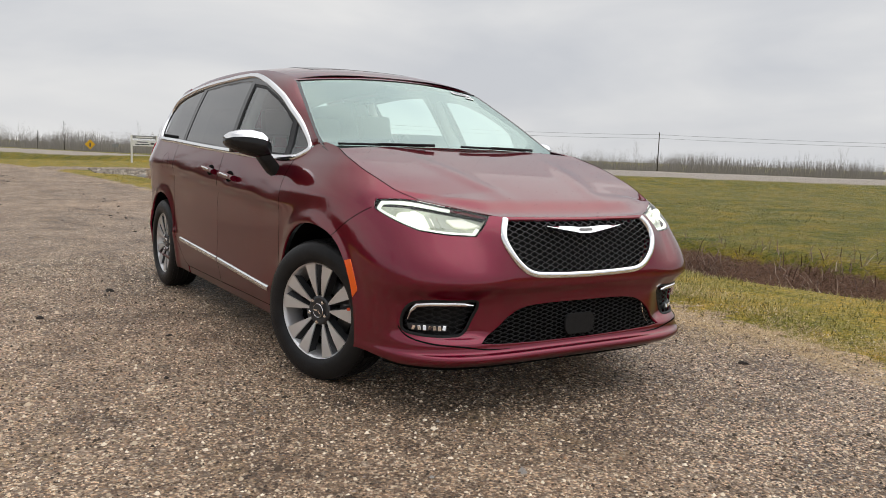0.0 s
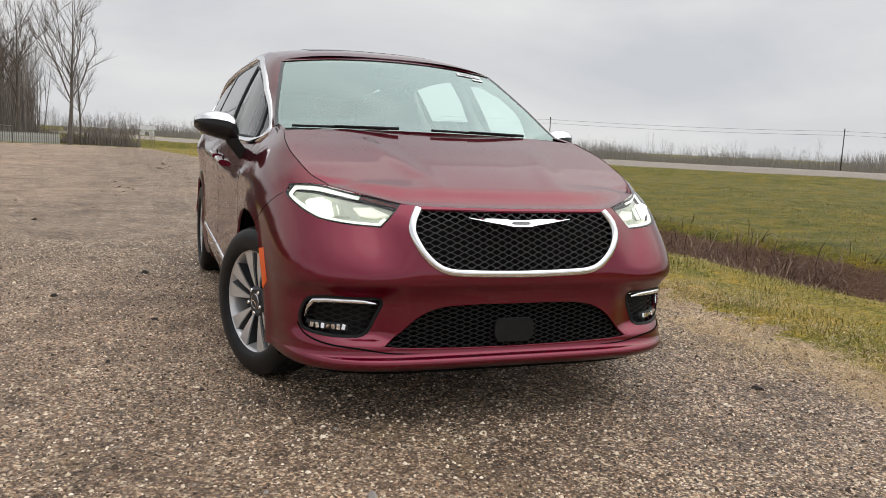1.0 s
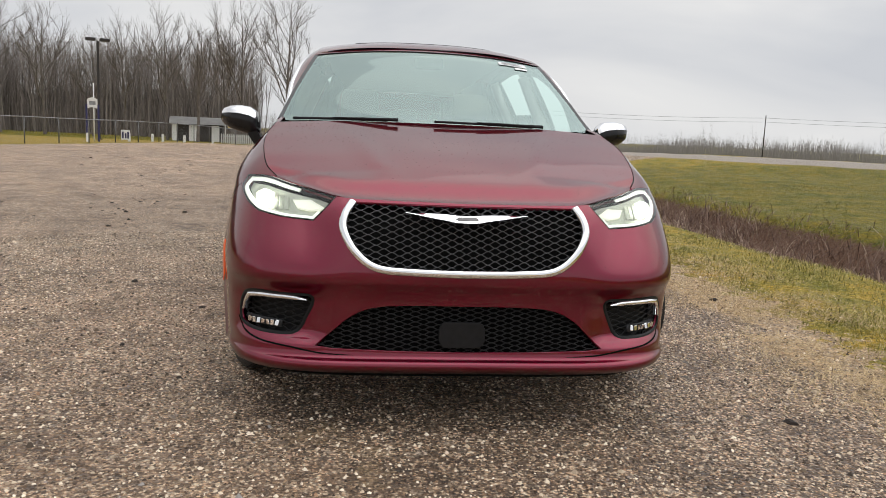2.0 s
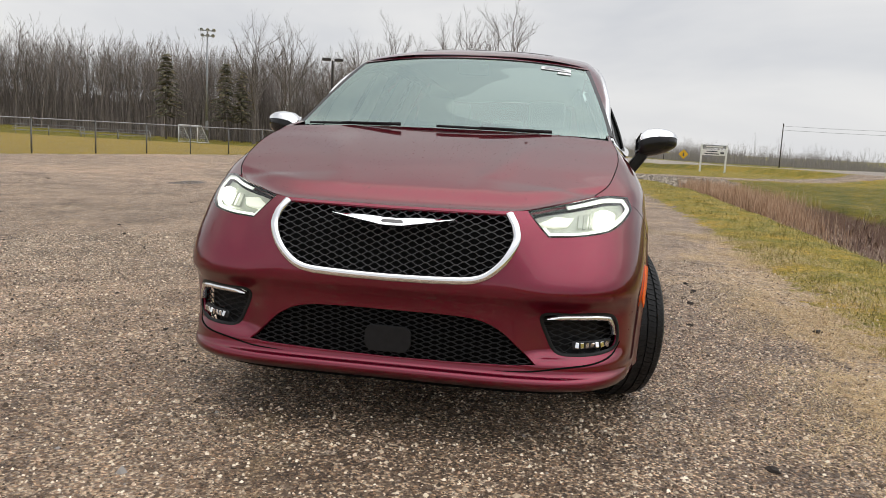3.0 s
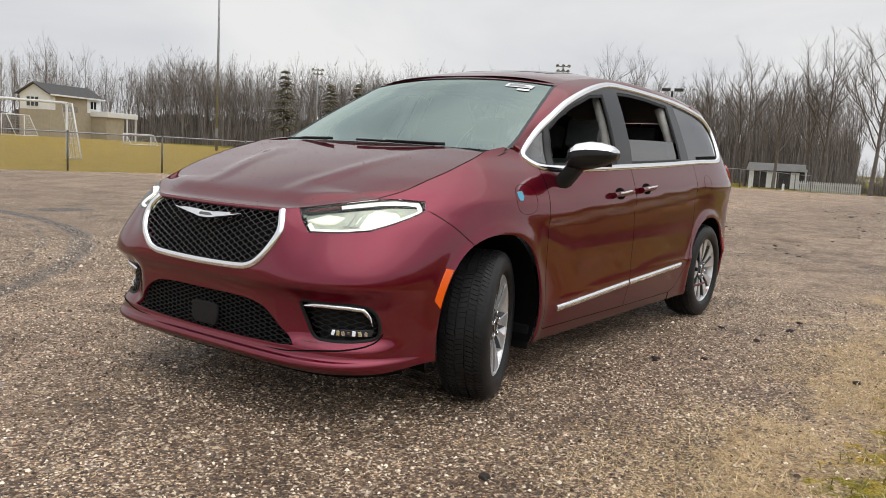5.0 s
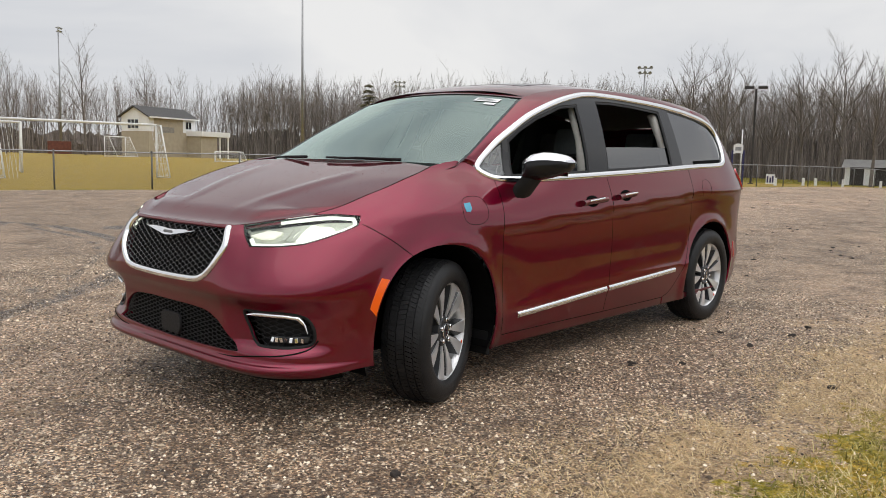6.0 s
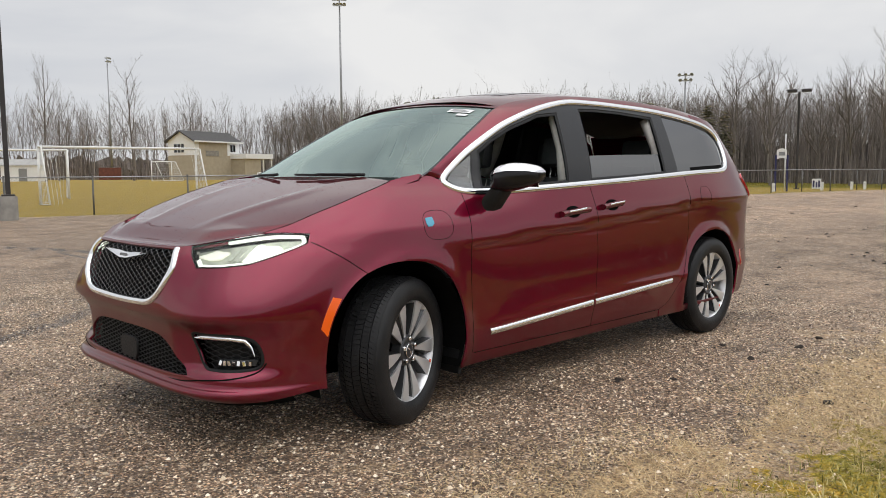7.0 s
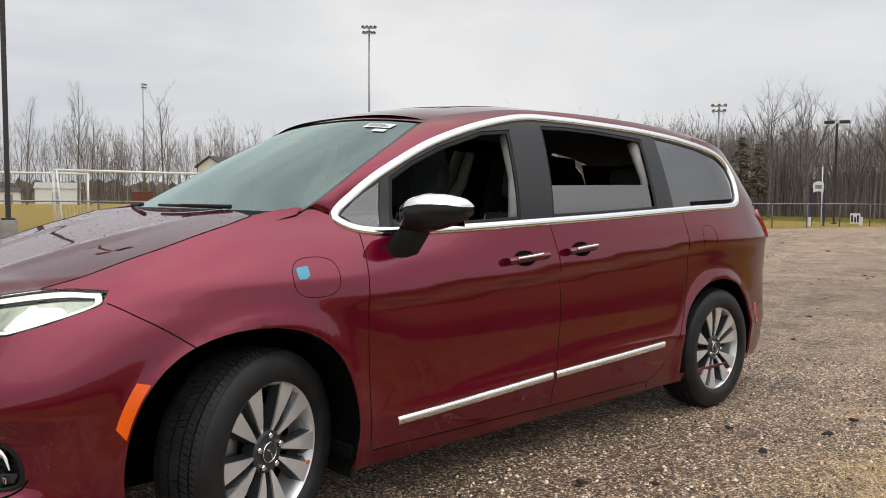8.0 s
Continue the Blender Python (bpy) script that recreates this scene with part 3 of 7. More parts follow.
blades("ditch_brush", x, y, np.where(rng.uniform(0, 1, len(x)) < .02, rng.uniform(.3, .6, len(x)), rng.uniform(.1, .34, len(x))), rng.uniform(.5, 1.4, len(x)), rng.uniform(.003, .007, len(x)), REED_BLADE, "tangled red-brown dead brush along the ditch", "brush")
x, y = pick(34000, -25.6, -10.5, 4.0, 6.6, lambda x, y: np.exp(-(seg_dist(x, y, DITCH)[0] / .62) ** 4) * (.12 + .88 * ss(-12.5, -16, x)))
blades("reeds", x, y, rng.uniform(.40, .98, len(x)) * (.45 + .55 * ss(-12, -16, x)), rng.uniform(.0, .55, len(x)), rng.uniform(.003, .007, len(x)), TALL_REED, "tall tan dead reeds standing in the ditch", "reeds")
x, y = pick(60000, -16, 8, 6.0, 15, lambda x, y: clump(x * .6, y * .6) * (seg_dist(x, y, DITCH)[0] > 1.0))
blades("bank_grass", x, y, rng.uniform(.03, .08, len(x)), rng.uniform(.8, 1.45, len(x)), rng.uniform(.003, .007, len(x)), GREEN_BLADE, "rough green and yellow grass on the far bank")

# dark clods of soil on the lot: single things from a few shapes
CLOD = mat("dark_soil", (.045, .034, .027), .9, var=.5, scale=60, bump=.6, bscale=150)
clod_meshes = []
for k in range(4):
    bm = bmesh.new()
    bmesh.ops.create_icosphere(bm, subdivisions=2, radius=.024)
    for v in bm.verts:
        v.co *= 1 + .6 * noise.noise(v.co * 45 + Vector((k * 7, 0, 0))) + .45 * noise.noise(v.co * 130 + Vector((0, k * 5, 0)))
        v.co.z *= .6
    m_ = bpy.data.meshes.new("clod")
    bm.to_mesh(m_)
    bm.free()
    m_.materials.append(CLOD)
    clod_meshes.append(m_)
spots = [(-1.38, -1.42, 1.5), (-.5, -2.01, 1.3), (.33, -1.38, .8), (.14, 1.25, 1.1), (-.19, 2.31, 1.4), (2.38, 1.46, 1.3), (-1.16, 1.25, 1.0), (-1.45, 1.66, 1.3), (-.9, 1.57, 1.2), (.18, 1.26, .9), (-.09, 1.47, .9), (-1.85, 1.65, 1.2)]
for k in range(48):
    spots.append((rng.uniform(-16, 3), rng.uniform(-10, 1.3), rng.uniform(.35, .9)))
for k in range(40):
    spots.append((rng.uniform(-40, -14), rng.uniform(-11, -.5), rng.uniform(.9, 2.2)))
for k in range(13):
    cx_, cy_ = rng.uniform(-30, -5), rng.uniform(-13, .6)
    for q in range(11):
        spots.append((cx_ + rng.normal(0, 1.3), cy_ + rng.normal(0, .28), rng.uniform(.5, 1.5)))
for k, (x, y, s_) in enumerate(spots):
    if abs(y) < 1.15 and abs(x) < 2.7:
        continue
    ob = new("soil_clod", clod_meshes[k % 4])
    ob.matrix_world = pose(x, y, float(land(x, y)) + .004 * s_, 0, 0, k * 47 % 360) @ Matrix.Diagonal((s_ * .95, s_ * .75, s_ * .7, 1))
    tagged(ob, "small dark clod of soil on the gravel", "clod", "soil clods")


# ---- bare trees ----
def grow(seed, height, limbs, subs, twigs, spread=.5, low=.28, r0=None, rise=(.5, 1.1), wob=.12, coarse=False):
    """A bare tree: tapered trunk, limbs, branches and fine twigs. Returns vertices and faces."""
    rnd = random.Random(seed)
    V, F = [], []

    def stem(path, ra, rb, sides):
        prev = None
        n_ = len(path)
        t0 = (path[-1] - path[0]).normalized()
        o = t0.orthogonal().normalized()
        q = t0.cross(o)
        for i, p in enumerate(path):
            r = ra + (rb - ra) * i / (n_ - 1)
            ring = []
            for k in range(sides):
                a = k * math.tau / sides
                ring.append(len(V))
                V.append(tuple(p + (o * math.cos(a) + q * math.sin(a)) * r))
            if prev:
                for k in range(sides):
                    F.append((prev[k], prev[(k + 1) % sides], ring[(k + 1) % sides], ring[k]))
            prev = ring

    def twig(a, b, r):
        o = (b - a).orthogonal().normalized() * r
        k = len(V)
        V.extend([tuple(a - o), tuple(a + o), tuple(b + o * .4), tuple(b - o * .4)])
        F.append((k, k + 1, k + 2, k + 3))

    def way(start, d, length, n_, w, lift):
        pts, p, v = [start.copy()], start.copy(), d.normalized()
        for _ in range(n_):
            v = (v + Vector((rnd.uniform(-w, w), rnd.uniform(-w, w), rnd.uniform(-w, w) + lift))).normalized()
            p = p + v * (length / n_)
            pts.append(p.copy())
        return pts
    r0 = r0 or height * .016
    trunk = way(Vector((0, 0, -.02 * height)), Vector((0, 0, 1)), height * .96, 9, .045, .08)
    stem(trunk[::3] if coarse else trunk, r0, r0 * .10, 3 if coarse else 6)
    for i in range(limbs):
        k = low + (.97 - low) * (i + rnd.random()) / limbs
        j = min(int(k * 9), 8)
        start = trunk[j].lerp(trunk[j + 1], k * 9 - j)
        a = i * 2.4 + rnd.uniform(-.5, .5)
        ln = height * spread * (1.10 - .70 * k) * rnd.uniform(.7, 1.2)
        d = Vector((math.cos(a), math.sin(a), rnd.uniform(*rise)))
        rl = r0 * (1 - .82 * k) * .55
        limb = way(start, d, ln, 5, wob, .09)
        stem(limb[::2] + limb[-1:] if coarse else limb, rl, rl * .22, 3 if coarse else 4)
        for s in range(subs):
            q = .2 + .8 * (s + rnd.random()) / subs
            jj = min(int(q * 5), 4)
            st = limb[jj].lerp(limb[jj + 1], q * 5 - jj)
            dv = ((limb[jj + 1] - limb[jj]).normalized() + Vector((rnd.uniform(-1, 1), rnd.uniform(-1, 1), rnd.uniform(-.2, .8))) * .75)
            sl = ln * .46 * rnd.uniform(.6, 1.2) * (1.1 - .5 * q)
            sub = way(st, dv, sl, 3, wob, .07)
            if coarse:
                twig(sub[0], sub[-1], rl * .35)
            else:
                stem(sub, rl * .40, rl * .14, 3)
            for t in range(twigs):
                w = .15 + .85 * (t + rnd.random()) / twigs
                j3 = min(int(w * 3), 2)
                s3 = sub[j3].lerp(sub[j3 + 1], w * 3 - j3)
                d3 = (sub[j3 + 1] - sub[j3]).normalized() + Vector((rnd.uniform(-1, 1), rnd.uniform(-1, 1), rnd.uniform(-.1, .9))) * .8
                twig(s3, s3 + d3.normalized() * sl * .55 * rnd.uniform(.5, 1.2), rl * .15)
    return np.array(V), F


BARK = mat("grey_brown_bark", (.19, .162, .142), .9, var=.45, scale=3, bump=.4, bscale=12)
BARK_FAR = island_material("far_bark", [(0, (.12, .102, .091)), (.6, (.28, .240, .214)), (1, (.46, .40, .36))], .9)
# farthest trees: the haze over them is put into this paler bark colour
HAZE_TONED_BARK = island_material("haze_toned_bark", [(0, (.33, .305, .295)), (1, (.47, .44, .425))], .95)
# dark brown that paints the shade between the trees
WOOD_SHADE = mat("wood_shade_brown", (.185, .152, .13), .95, color2=(.095, .078, .067), scale=1.1, bump=.9, bscale=3)


def single_tree(x, y, height, seed, limbs=14, subs=9, twigs=10, spread=.60, low=.28, rise=(.8, 1.9), girth=None):
    V, F = grow(seed, height, limbs, subs, twigs, spread, low, girth and height * girth, rise, .21)
    root = empty("bare_tree", x, y, float(land(x, y)))
    cut = 10 * 6
    trunk_f = [f for f in F if max(f) < cut]
    crown_f = [tuple(i - cut for i in f) for f in F if max(f) >= cut]
    raw("trunk", V[:cut], trunk_f, BARK, root, smooth=True)
    raw("crown", V[cut:], crown_f, BARK, root, smooth=False)
    return tagged(root, "tall bare winter tree with grey-brown bark", "tree", "bare trees at the wood's edge")


for k, (x, y, h) in enumerate(((-61.5, -6.2, 11.2), (-63.5, -9.8, 11.0), (-66, -11.5, 10.2), (-62, -13.2, 9.0), (-66, -16.5, 10.4), (-70, -21, 10), (-70, -28, 10.5), (-74, -33.5, 12), (-63, -5.5, 6.5), (-72, -24.5, 8.8))):
    single_tree(x, y, h, 40 + k, spread=.50 if k % 2 else .60)
for k, (x, y, h) in enumerate(((-30, -100.7, 15.0), (-39.5, -97.1, 14.6), (-47, -96.6, 11.6), (-53, -98, 11.2), (-25, -104, 12.6), (-34, -108, 12.0))):
    single_tree(x, y, h, 160 + k, 10, 7, 8, .46, .32, (1.6, 3.2), .0105)


def wood(name, line, count, depth, hmin, hmax, templates, material, label, seed, thin=1.0):
    """A wood of joined bare trees in a belt behind a line."""
    r = np.random.default_rng(seed)
    pts = np.array(line, float)
    seg = np.linalg.norm(np.diff(pts, axis=0), axis=1)
    cum = np.r_[0, np.cumsum(seg)]
    Vs, Fs, off = [], [], 0
    for k in range(count):
        s = r.uniform(0, cum[-1])
        i = min(np.searchsorted(cum, s) - 1, len(seg) - 1)
        i = max(i, 0)
        t = (s - cum[i]) / seg[i]
        p = pts[i] * (1 - t) + pts[i + 1] * t
        out = p / np.linalg.norm(p)
        p = p + out * depth * r.uniform(0, 1) ** 1.3 + r.normal(0, .8, 2)
        V, F = templates[k % len(templates)]
        h = r.uniform(hmin, hmax) * (.45 + .55 * np.linalg.norm(p) / 95) * (1.12 if r.random() < .15 else 1)
        a = r.uniform(0, 6.28)
        c, s_ = math.cos(a), math.sin(a)
        v = V * np.array([h * thin, h * thin, h])
        v = np.stack([v[:, 0] * c - v[:, 1] * s_ + p[0], v[:, 0] * s_ + v[:, 1] * c + p[1], v[:, 2] + float(land(p[0], p[1]))], -1)
        Vs.append(v)
        Fs.append(np.array([f if len(f) == 4 else (*f, f[-1]) for f in F]) + off)
        off += len(v)
    m_ = bpy.data.meshes.new(name)
    m_.from_pydata(np.concatenate(Vs).tolist(), [], np.concatenate(Fs).tolist())
    return tagged(link_mesh(name, m_, material), label, "woods", kind="stuff")


PINE = island_material("pine_needles", [(0, (.06, .06, .032)), (.7, (.15, .135, .07)), (1, (.27, .20, .11))], .8)


def pine(x, y, h, seed):
    """A sparse pine: whorls of drooping boughs, each with flat tufts of needles."""
    r = np.random.default_rng(seed)
    root = empty("pine_tree", x, y, float(land(x, y)))
    bm = bmesh.new()
    tube(bm, [(0, 0, -.3), (0, 0, h * .5), (0, 0, h * .98)], [h * .014, h * .010, h * .002], 6)
    part("trunk", bm, BARK, root)
    V, F = [], []
    for w in range(24):
        t = .28 + .72 * (w + r.uniform(-.5, .5)) / 24
        for b in range(7):
            if r.random() < .30:
                continue
            a = b * .9 + w * .6 + r.uniform(-.5, .5)
            ln = h * .24 * (1.03 - t) ** .70 * r.uniform(.45, 1.2)
            d = np.array([math.cos(a), math.sin(a), 0])
            sd = np.array([-math.sin(a), math.cos(a), 0])
            for q in np.linspace(.25, 1, 7):
                c = d * ln * q + np.array([0, 0, t * h + ln * (.12 * q - .30 * q * q)]) + sd * r.normal(0, h * .008)
                s1, s2 = h * r.uniform(.018, .036), h * r.uniform(.012, .026)
                up = np.array([0, 0, h * r.uniform(.004, .018)])
                n0 = len(V)
                V += [tuple(c - d * s1), tuple(c + sd * s2), tuple(c + d * s1 * 1.3 - up * .6), tuple(c - sd * s2), tuple(c + up)]
                F += [(n0, n0 + 1, n0 + 4), (n0 + 1, n0 + 2, n0 + 4), (n0 + 2, n0 + 3, n0 + 4), (n0 + 3, n0, n0 + 4)]
    raw("crown", V, F, PINE, root)
    return tagged(root, "dark green pine among the bare trees", "tree", "pines")


for k, (x, y, h) in enumerate(((-78, -45.7, 9.6), (-80, -39.6, 8.8), (-80.5, -37.8, 8.2), (-73.2, -72.9, 9.4), (-74.2, -68.9, 9.6), (-67.6, -75.7, 10.6))):
    pine(x, y, h, 90 + k)


def quick(seed, limbs, twigs, spread, low, r0, rise=1.2):
    """A light bare tree of unit height for the depth of a wood: a forked trunk, upswept limbs and fine twigs."""
    r = np.random.default_rng(seed)
    V, F = [], []

    def blade(a, b, ra, rb):
        d = b - a
        o = np.cross(d, r.normal(0, 1, 3))
        o /= np.linalg.norm(o) + 1e-9
        k = len(V)
        V.extend([tuple(a - o * ra), tuple(a + o * ra), tuple(b + o * rb), tuple(b - o * rb)])
        F.append((k, k + 1, k + 2, k + 3))

    def stem(pts, radii):
        k0 = len(V)
        for p, rad in zip(pts, radii):
            for k in range(3):
                V.append((p[0] + rad * math.cos(k * 2.1), p[1] + rad * math.sin(k * 2.1), p[2]))
        for i in range(len(pts) - 1):
            for k in range(3):
                F.append((k0 + i * 3 + k, k0 + i * 3 + (k + 1) % 3, k0 + i * 3 + 3 + (k + 1) % 3, k0 + i * 3 + 3 + k))
    fork = low + r.uniform(.05, .25)
    foot, crotch = np.array([0, 0, -.03]), np.array([*r.normal(0, .02, 2), fork])
    stem([foot, crotch], [r0, r0 * .72])
    leaders = int(r.integers(2, 4))
    for m_ in range(leaders):
        a = m_ * math.tau / leaders + r.uniform(-.6, .6)
        lean = spread * r.uniform(.15, .55)
        top = crotch + np.array([math.cos(a) * lean, math.sin(a) * lean, (1 - fork) * r.uniform(.72, 1.0)])
        bend = crotch * .5 + top * .5 + np.array([math.cos(a), math.sin(a), 0]) * lean * .18 + r.normal(0, .012, 3)
        path = [crotch, bend, top]
        stem(path, [r0 * .55, r0 * .34, r0 * .08])
        for i in range(limbs // leaders):
            q = r.uniform(0, 1) ** .8
            st = crotch + (bend - crotch) * 2 * q if q < .5 else bend + (top - bend) * (2 * q - 1)
            a2 = r.uniform(0, 6.28)
            d = np.array([math.cos(a2), math.sin(a2), rise * r.uniform(.7, 1.5)])
            d /= np.linalg.norm(d)
            ln = spread * (1.0 - .62 * q) * r.uniform(.5, 1.0)
            mid = st + d * ln * .5
            en = mid + (d + np.array([0, 0, .45])) * ln * .42
            blade(st, mid, r0 * .24, r0 * .15)
            blade(mid, en, r0 * .15, r0 * .05)
            for k in range(twigs):
                w = r.uniform(.2, 1)
                c = st + (mid - st) * 2 * w if w < .5 else mid + (en - mid) * (2 * w - 1)
                d2 = d + r.normal(0, .5, 3) + np.array([0, 0, .35])
                d2 /= np.linalg.norm(d2)
                blade(c, c + d2 * ln * r.uniform(.2, .5), r0 * .085, r0 * .035)
    return np.array(V), F


def stems(name, line, count, depth, low, high, width, clumps, material, label, seed):
    """Close-set thin stems and shoots, as the dim inside of a wood shows; their height swells and sinks along the line."""
    r = np.random.default_rng(seed)
    pts = np.array(line, float)
    seg = np.linalg.norm(np.diff(pts, axis=0), axis=1)
    cum = np.r_[0, np.cumsum(seg)]
    s_ = r.uniform(0, cum[-1], count)
    p = np.stack([np.interp(s_, cum, pts[:, 0]), np.interp(s_, cum, pts[:, 1])], -1)
    out = p / np.linalg.norm(p, axis=1, keepdims=True)
    p = p + out * (depth * r.uniform(0, 1, count))[:, None]
    swell = .5 + .28 * np.sin(s_ * clumps + 1) + .22 * np.sin(s_ * clumps * 2.7 + 2.2)
    h = (low + (high - low) * np.clip(swell, 0, 1)) * r.uniform(.30, 1.05, count)
    base = np.stack([p[:, 0], p[:, 1], land(p[:, 0], p[:, 1]) - .3], -1)
    side = np.stack([-out[:, 1], out[:, 0], 0 * h], -1)
    w = width * r.uniform(.5, 1.3, count)
    tip = base + side * (r.normal(0, .07, count) * h)[:, None] + np.array([0, 0, 1.0]) * h[:, None]
    mid = (base + tip) / 2 + side * (r.normal(0, .02, count) * h)[:, None]
    v = np.stack([base - side * w[:, None], base + side * w[:, None], mid + side * (w * .7)[:, None], mid - side * (w * .7)[:, None], tip], 1)
    o = (np.arange(count) * 5)[:, None]
    m_ = bpy.data.meshes.new(name)
    m_.from_pydata(v.reshape(-1, 3).tolist(), [], (o + np.array([0, 1, 2, 3])).tolist() + (o + np.array([3, 2, 4])).tolist())
    return tagged(link_mesh(name, m_, material), label, "woods", kind="stuff")


slim = [grow(s, 1.0, 13, 5, 5, .22, .30, .0075, (.9, 1.9), .08) for s in range(60, 66)]
bushy = [grow(s, 1.0, 13, 5, 5, .38, .18, .0095, (.5, 1.2), .11) for s in range(70, 74)]
quick_slim = [quick(s, 26, 7, .30, .20, .0068, 1.5) for s in range(100, 110)]
quick_far = [quick(s, 20, 6, .34, .12, .0062, 1.4) for s in range(120, 128)]
quick_bush = [quick(s, 15, 5, .42, .04, .010, 1.1) for s in range(110, 116)]
EDGE_LINE = [(-69, -9), (-73, -16), (-82, -32), (-92, -58), (-88, -86), (-72, -112), (-46, -136), (-10, -146), (30, -146)]
wood("far_woods", EDGE_LINE, 150, 9, 8.4, 12.4, slim + bushy[:2], BARK_FAR, "dense wood of slim bare trees behind the field", 3)
wood("wood_depth", EDGE_LINE[:6], 1350, 26, 7.0, 11.4, quick_slim, BARK_FAR, "close-set slim stems deep in the wood", 13)
wood("wood_depth", EDGE_LINE[5:], 380, 20, 6.5, 10.6, quick_slim, BARK_FAR, "slim bare stems in the thinner wood", 14)
wood("wood_undergrowth", EDGE_LINE, 700, 12, 2.4, 5.4, quick_bush, BARK_FAR, "brushy undergrowth at the wood's edge", 4)
R_LINE = [(40, 235), (-25, 205), (-90, 170), (-150, 125), (-195, 75), (-225, 25), (-240, -20)]
wood("distant_trees", R_LINE, 26, 26, 3.6, 5.0, quick_far, HAZE_TONED_BARK, "line of distant bare trees beyond the road, paled in colour for haze", 6, 1.15)
wood("distant_wood", R_LINE, 900, 46, 2.0, 3.5, quick_far, HAZE_TONED_BARK, "far wood beyond the road, its bark paled for haze", 16, 1.25)
wood("distant_scrub", R_LINE, 420, 30, 1.5, 2.4, quick_bush, HAZE_TONED_BARK, "low scrub beyond the road, paled in colour for haze", 7, 1.6)
LOT_BRUSH = [(-66.5, -10.5), (-65.5, -7), (-63, -4.6), (-61.5, -2.6), (-60, -1.2)]
wood("lot_end_brush", LOT_BRUSH, 190, 4.0, 1.6, 3.2, quick_bush, BARK_FAR, "brown leafless brush at the end of the lot", 21)


def shade_band(name, line, back, h0, h1, material, label, seed):
    """Uneven low band behind the front trees, coloured dark for the wood's inner shade."""
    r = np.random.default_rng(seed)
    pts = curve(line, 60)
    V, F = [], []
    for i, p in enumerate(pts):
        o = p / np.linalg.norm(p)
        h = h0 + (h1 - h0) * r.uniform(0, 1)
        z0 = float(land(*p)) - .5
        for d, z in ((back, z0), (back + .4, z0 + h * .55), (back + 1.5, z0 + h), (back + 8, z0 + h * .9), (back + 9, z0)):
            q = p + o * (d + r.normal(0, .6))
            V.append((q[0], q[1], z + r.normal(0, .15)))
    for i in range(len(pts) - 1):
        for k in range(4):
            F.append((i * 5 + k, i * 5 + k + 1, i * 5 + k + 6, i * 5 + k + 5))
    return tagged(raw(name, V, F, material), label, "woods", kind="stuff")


shade_band("wood_floor", EDGE_LINE[5:], 19, 4.0, 5.2, WOOD_SHADE, "dark brush mass coloured for the shade in the open wood", 18)
shade_band("wood_floor", EDGE_LINE[:6], 20, 5.0, 6.4, WOOD_SHADE, "dark brush mass coloured for the shade inside the wood", 8)
stems("wood_stems", EDGE_LINE[:6], 14000, 26, 3.0, 8.5, .028, .21, BARK_FAR, "crowded thin stems and shoots inside the wood", 31)
stems("wood_stems", EDGE_LINE[5:], 4500, 22, 1.6, 5.0, .028, .17, BARK_FAR, "thin stems and shoots in the open wood", 32)
stems("lot_end_stems", LOT_BRUSH, 2600, 5.0, 1.0, 2.0, .014, .9, BARK_FAR, "brown thin shoots at the end of the lot", 34)
stems("distant_stems", R_LINE, 30000, 44, 3.0, 6.2, .05, .075, HAZE_TONED_BARK, "mass of far stems beyond the road, paled in colour for haze", 33)


# ---- the minivan: one wrap surface S(u, z) round the body; u = 0 at the nose, along the left side to the tail ----
L1, L2, L3, XF, XR = 2.0, 2.6, 2.0, 1.2, -1.4
nose_x = pch([.16, .20, .235, .255, .270, .284, .297, .312, .33, .37, .45, .515, .56, .59, .612, .635, .70, .80, .87, .91, .95, 1.0, 1.1, 1.3],
             [2.38, 2.430, 2.485, 2.522, 2.545, 2.554, 2.551, 2.526, 2.520, 2.519, 2.519, 2.523, 2.534, 2.549, 2.560, 2.562, 2.552, 2.527, 2.495, 2.46, 2.41, 2.31, 2.12, 1.95])
tail_x = pch([.16, .3, .5, .9, 1.1, 1.4, 1.6, 1.75], [-2.5, -2.63, -2.66, -2.655, -2.62, -2.47, -2.33, -2.2])
door_y = pch([.16, .24, .34, .42, .48, .54, .60, .66, .72, .78, .84, .872, .89, .91, .93, .96, 1.0, 1.05, 1.10, 1.15, 1.25, 1.40, 1.55, 1.675, 1.76],
             [.915, .95, .973, .984, .978, .974, .972, .9715, .9705, .9688, .9660, .9645, .967, .976, .980, .979, .972, .961, .949, .936, .905, .842, .768, .695, .62])
fender_y = pch([.16, .3, .6, .85, .95, 1.02, 1.10, 1.195, 1.26, 1.6], [.93, .962, .976, .982, .974, .946, .893, .812, .785, .60])


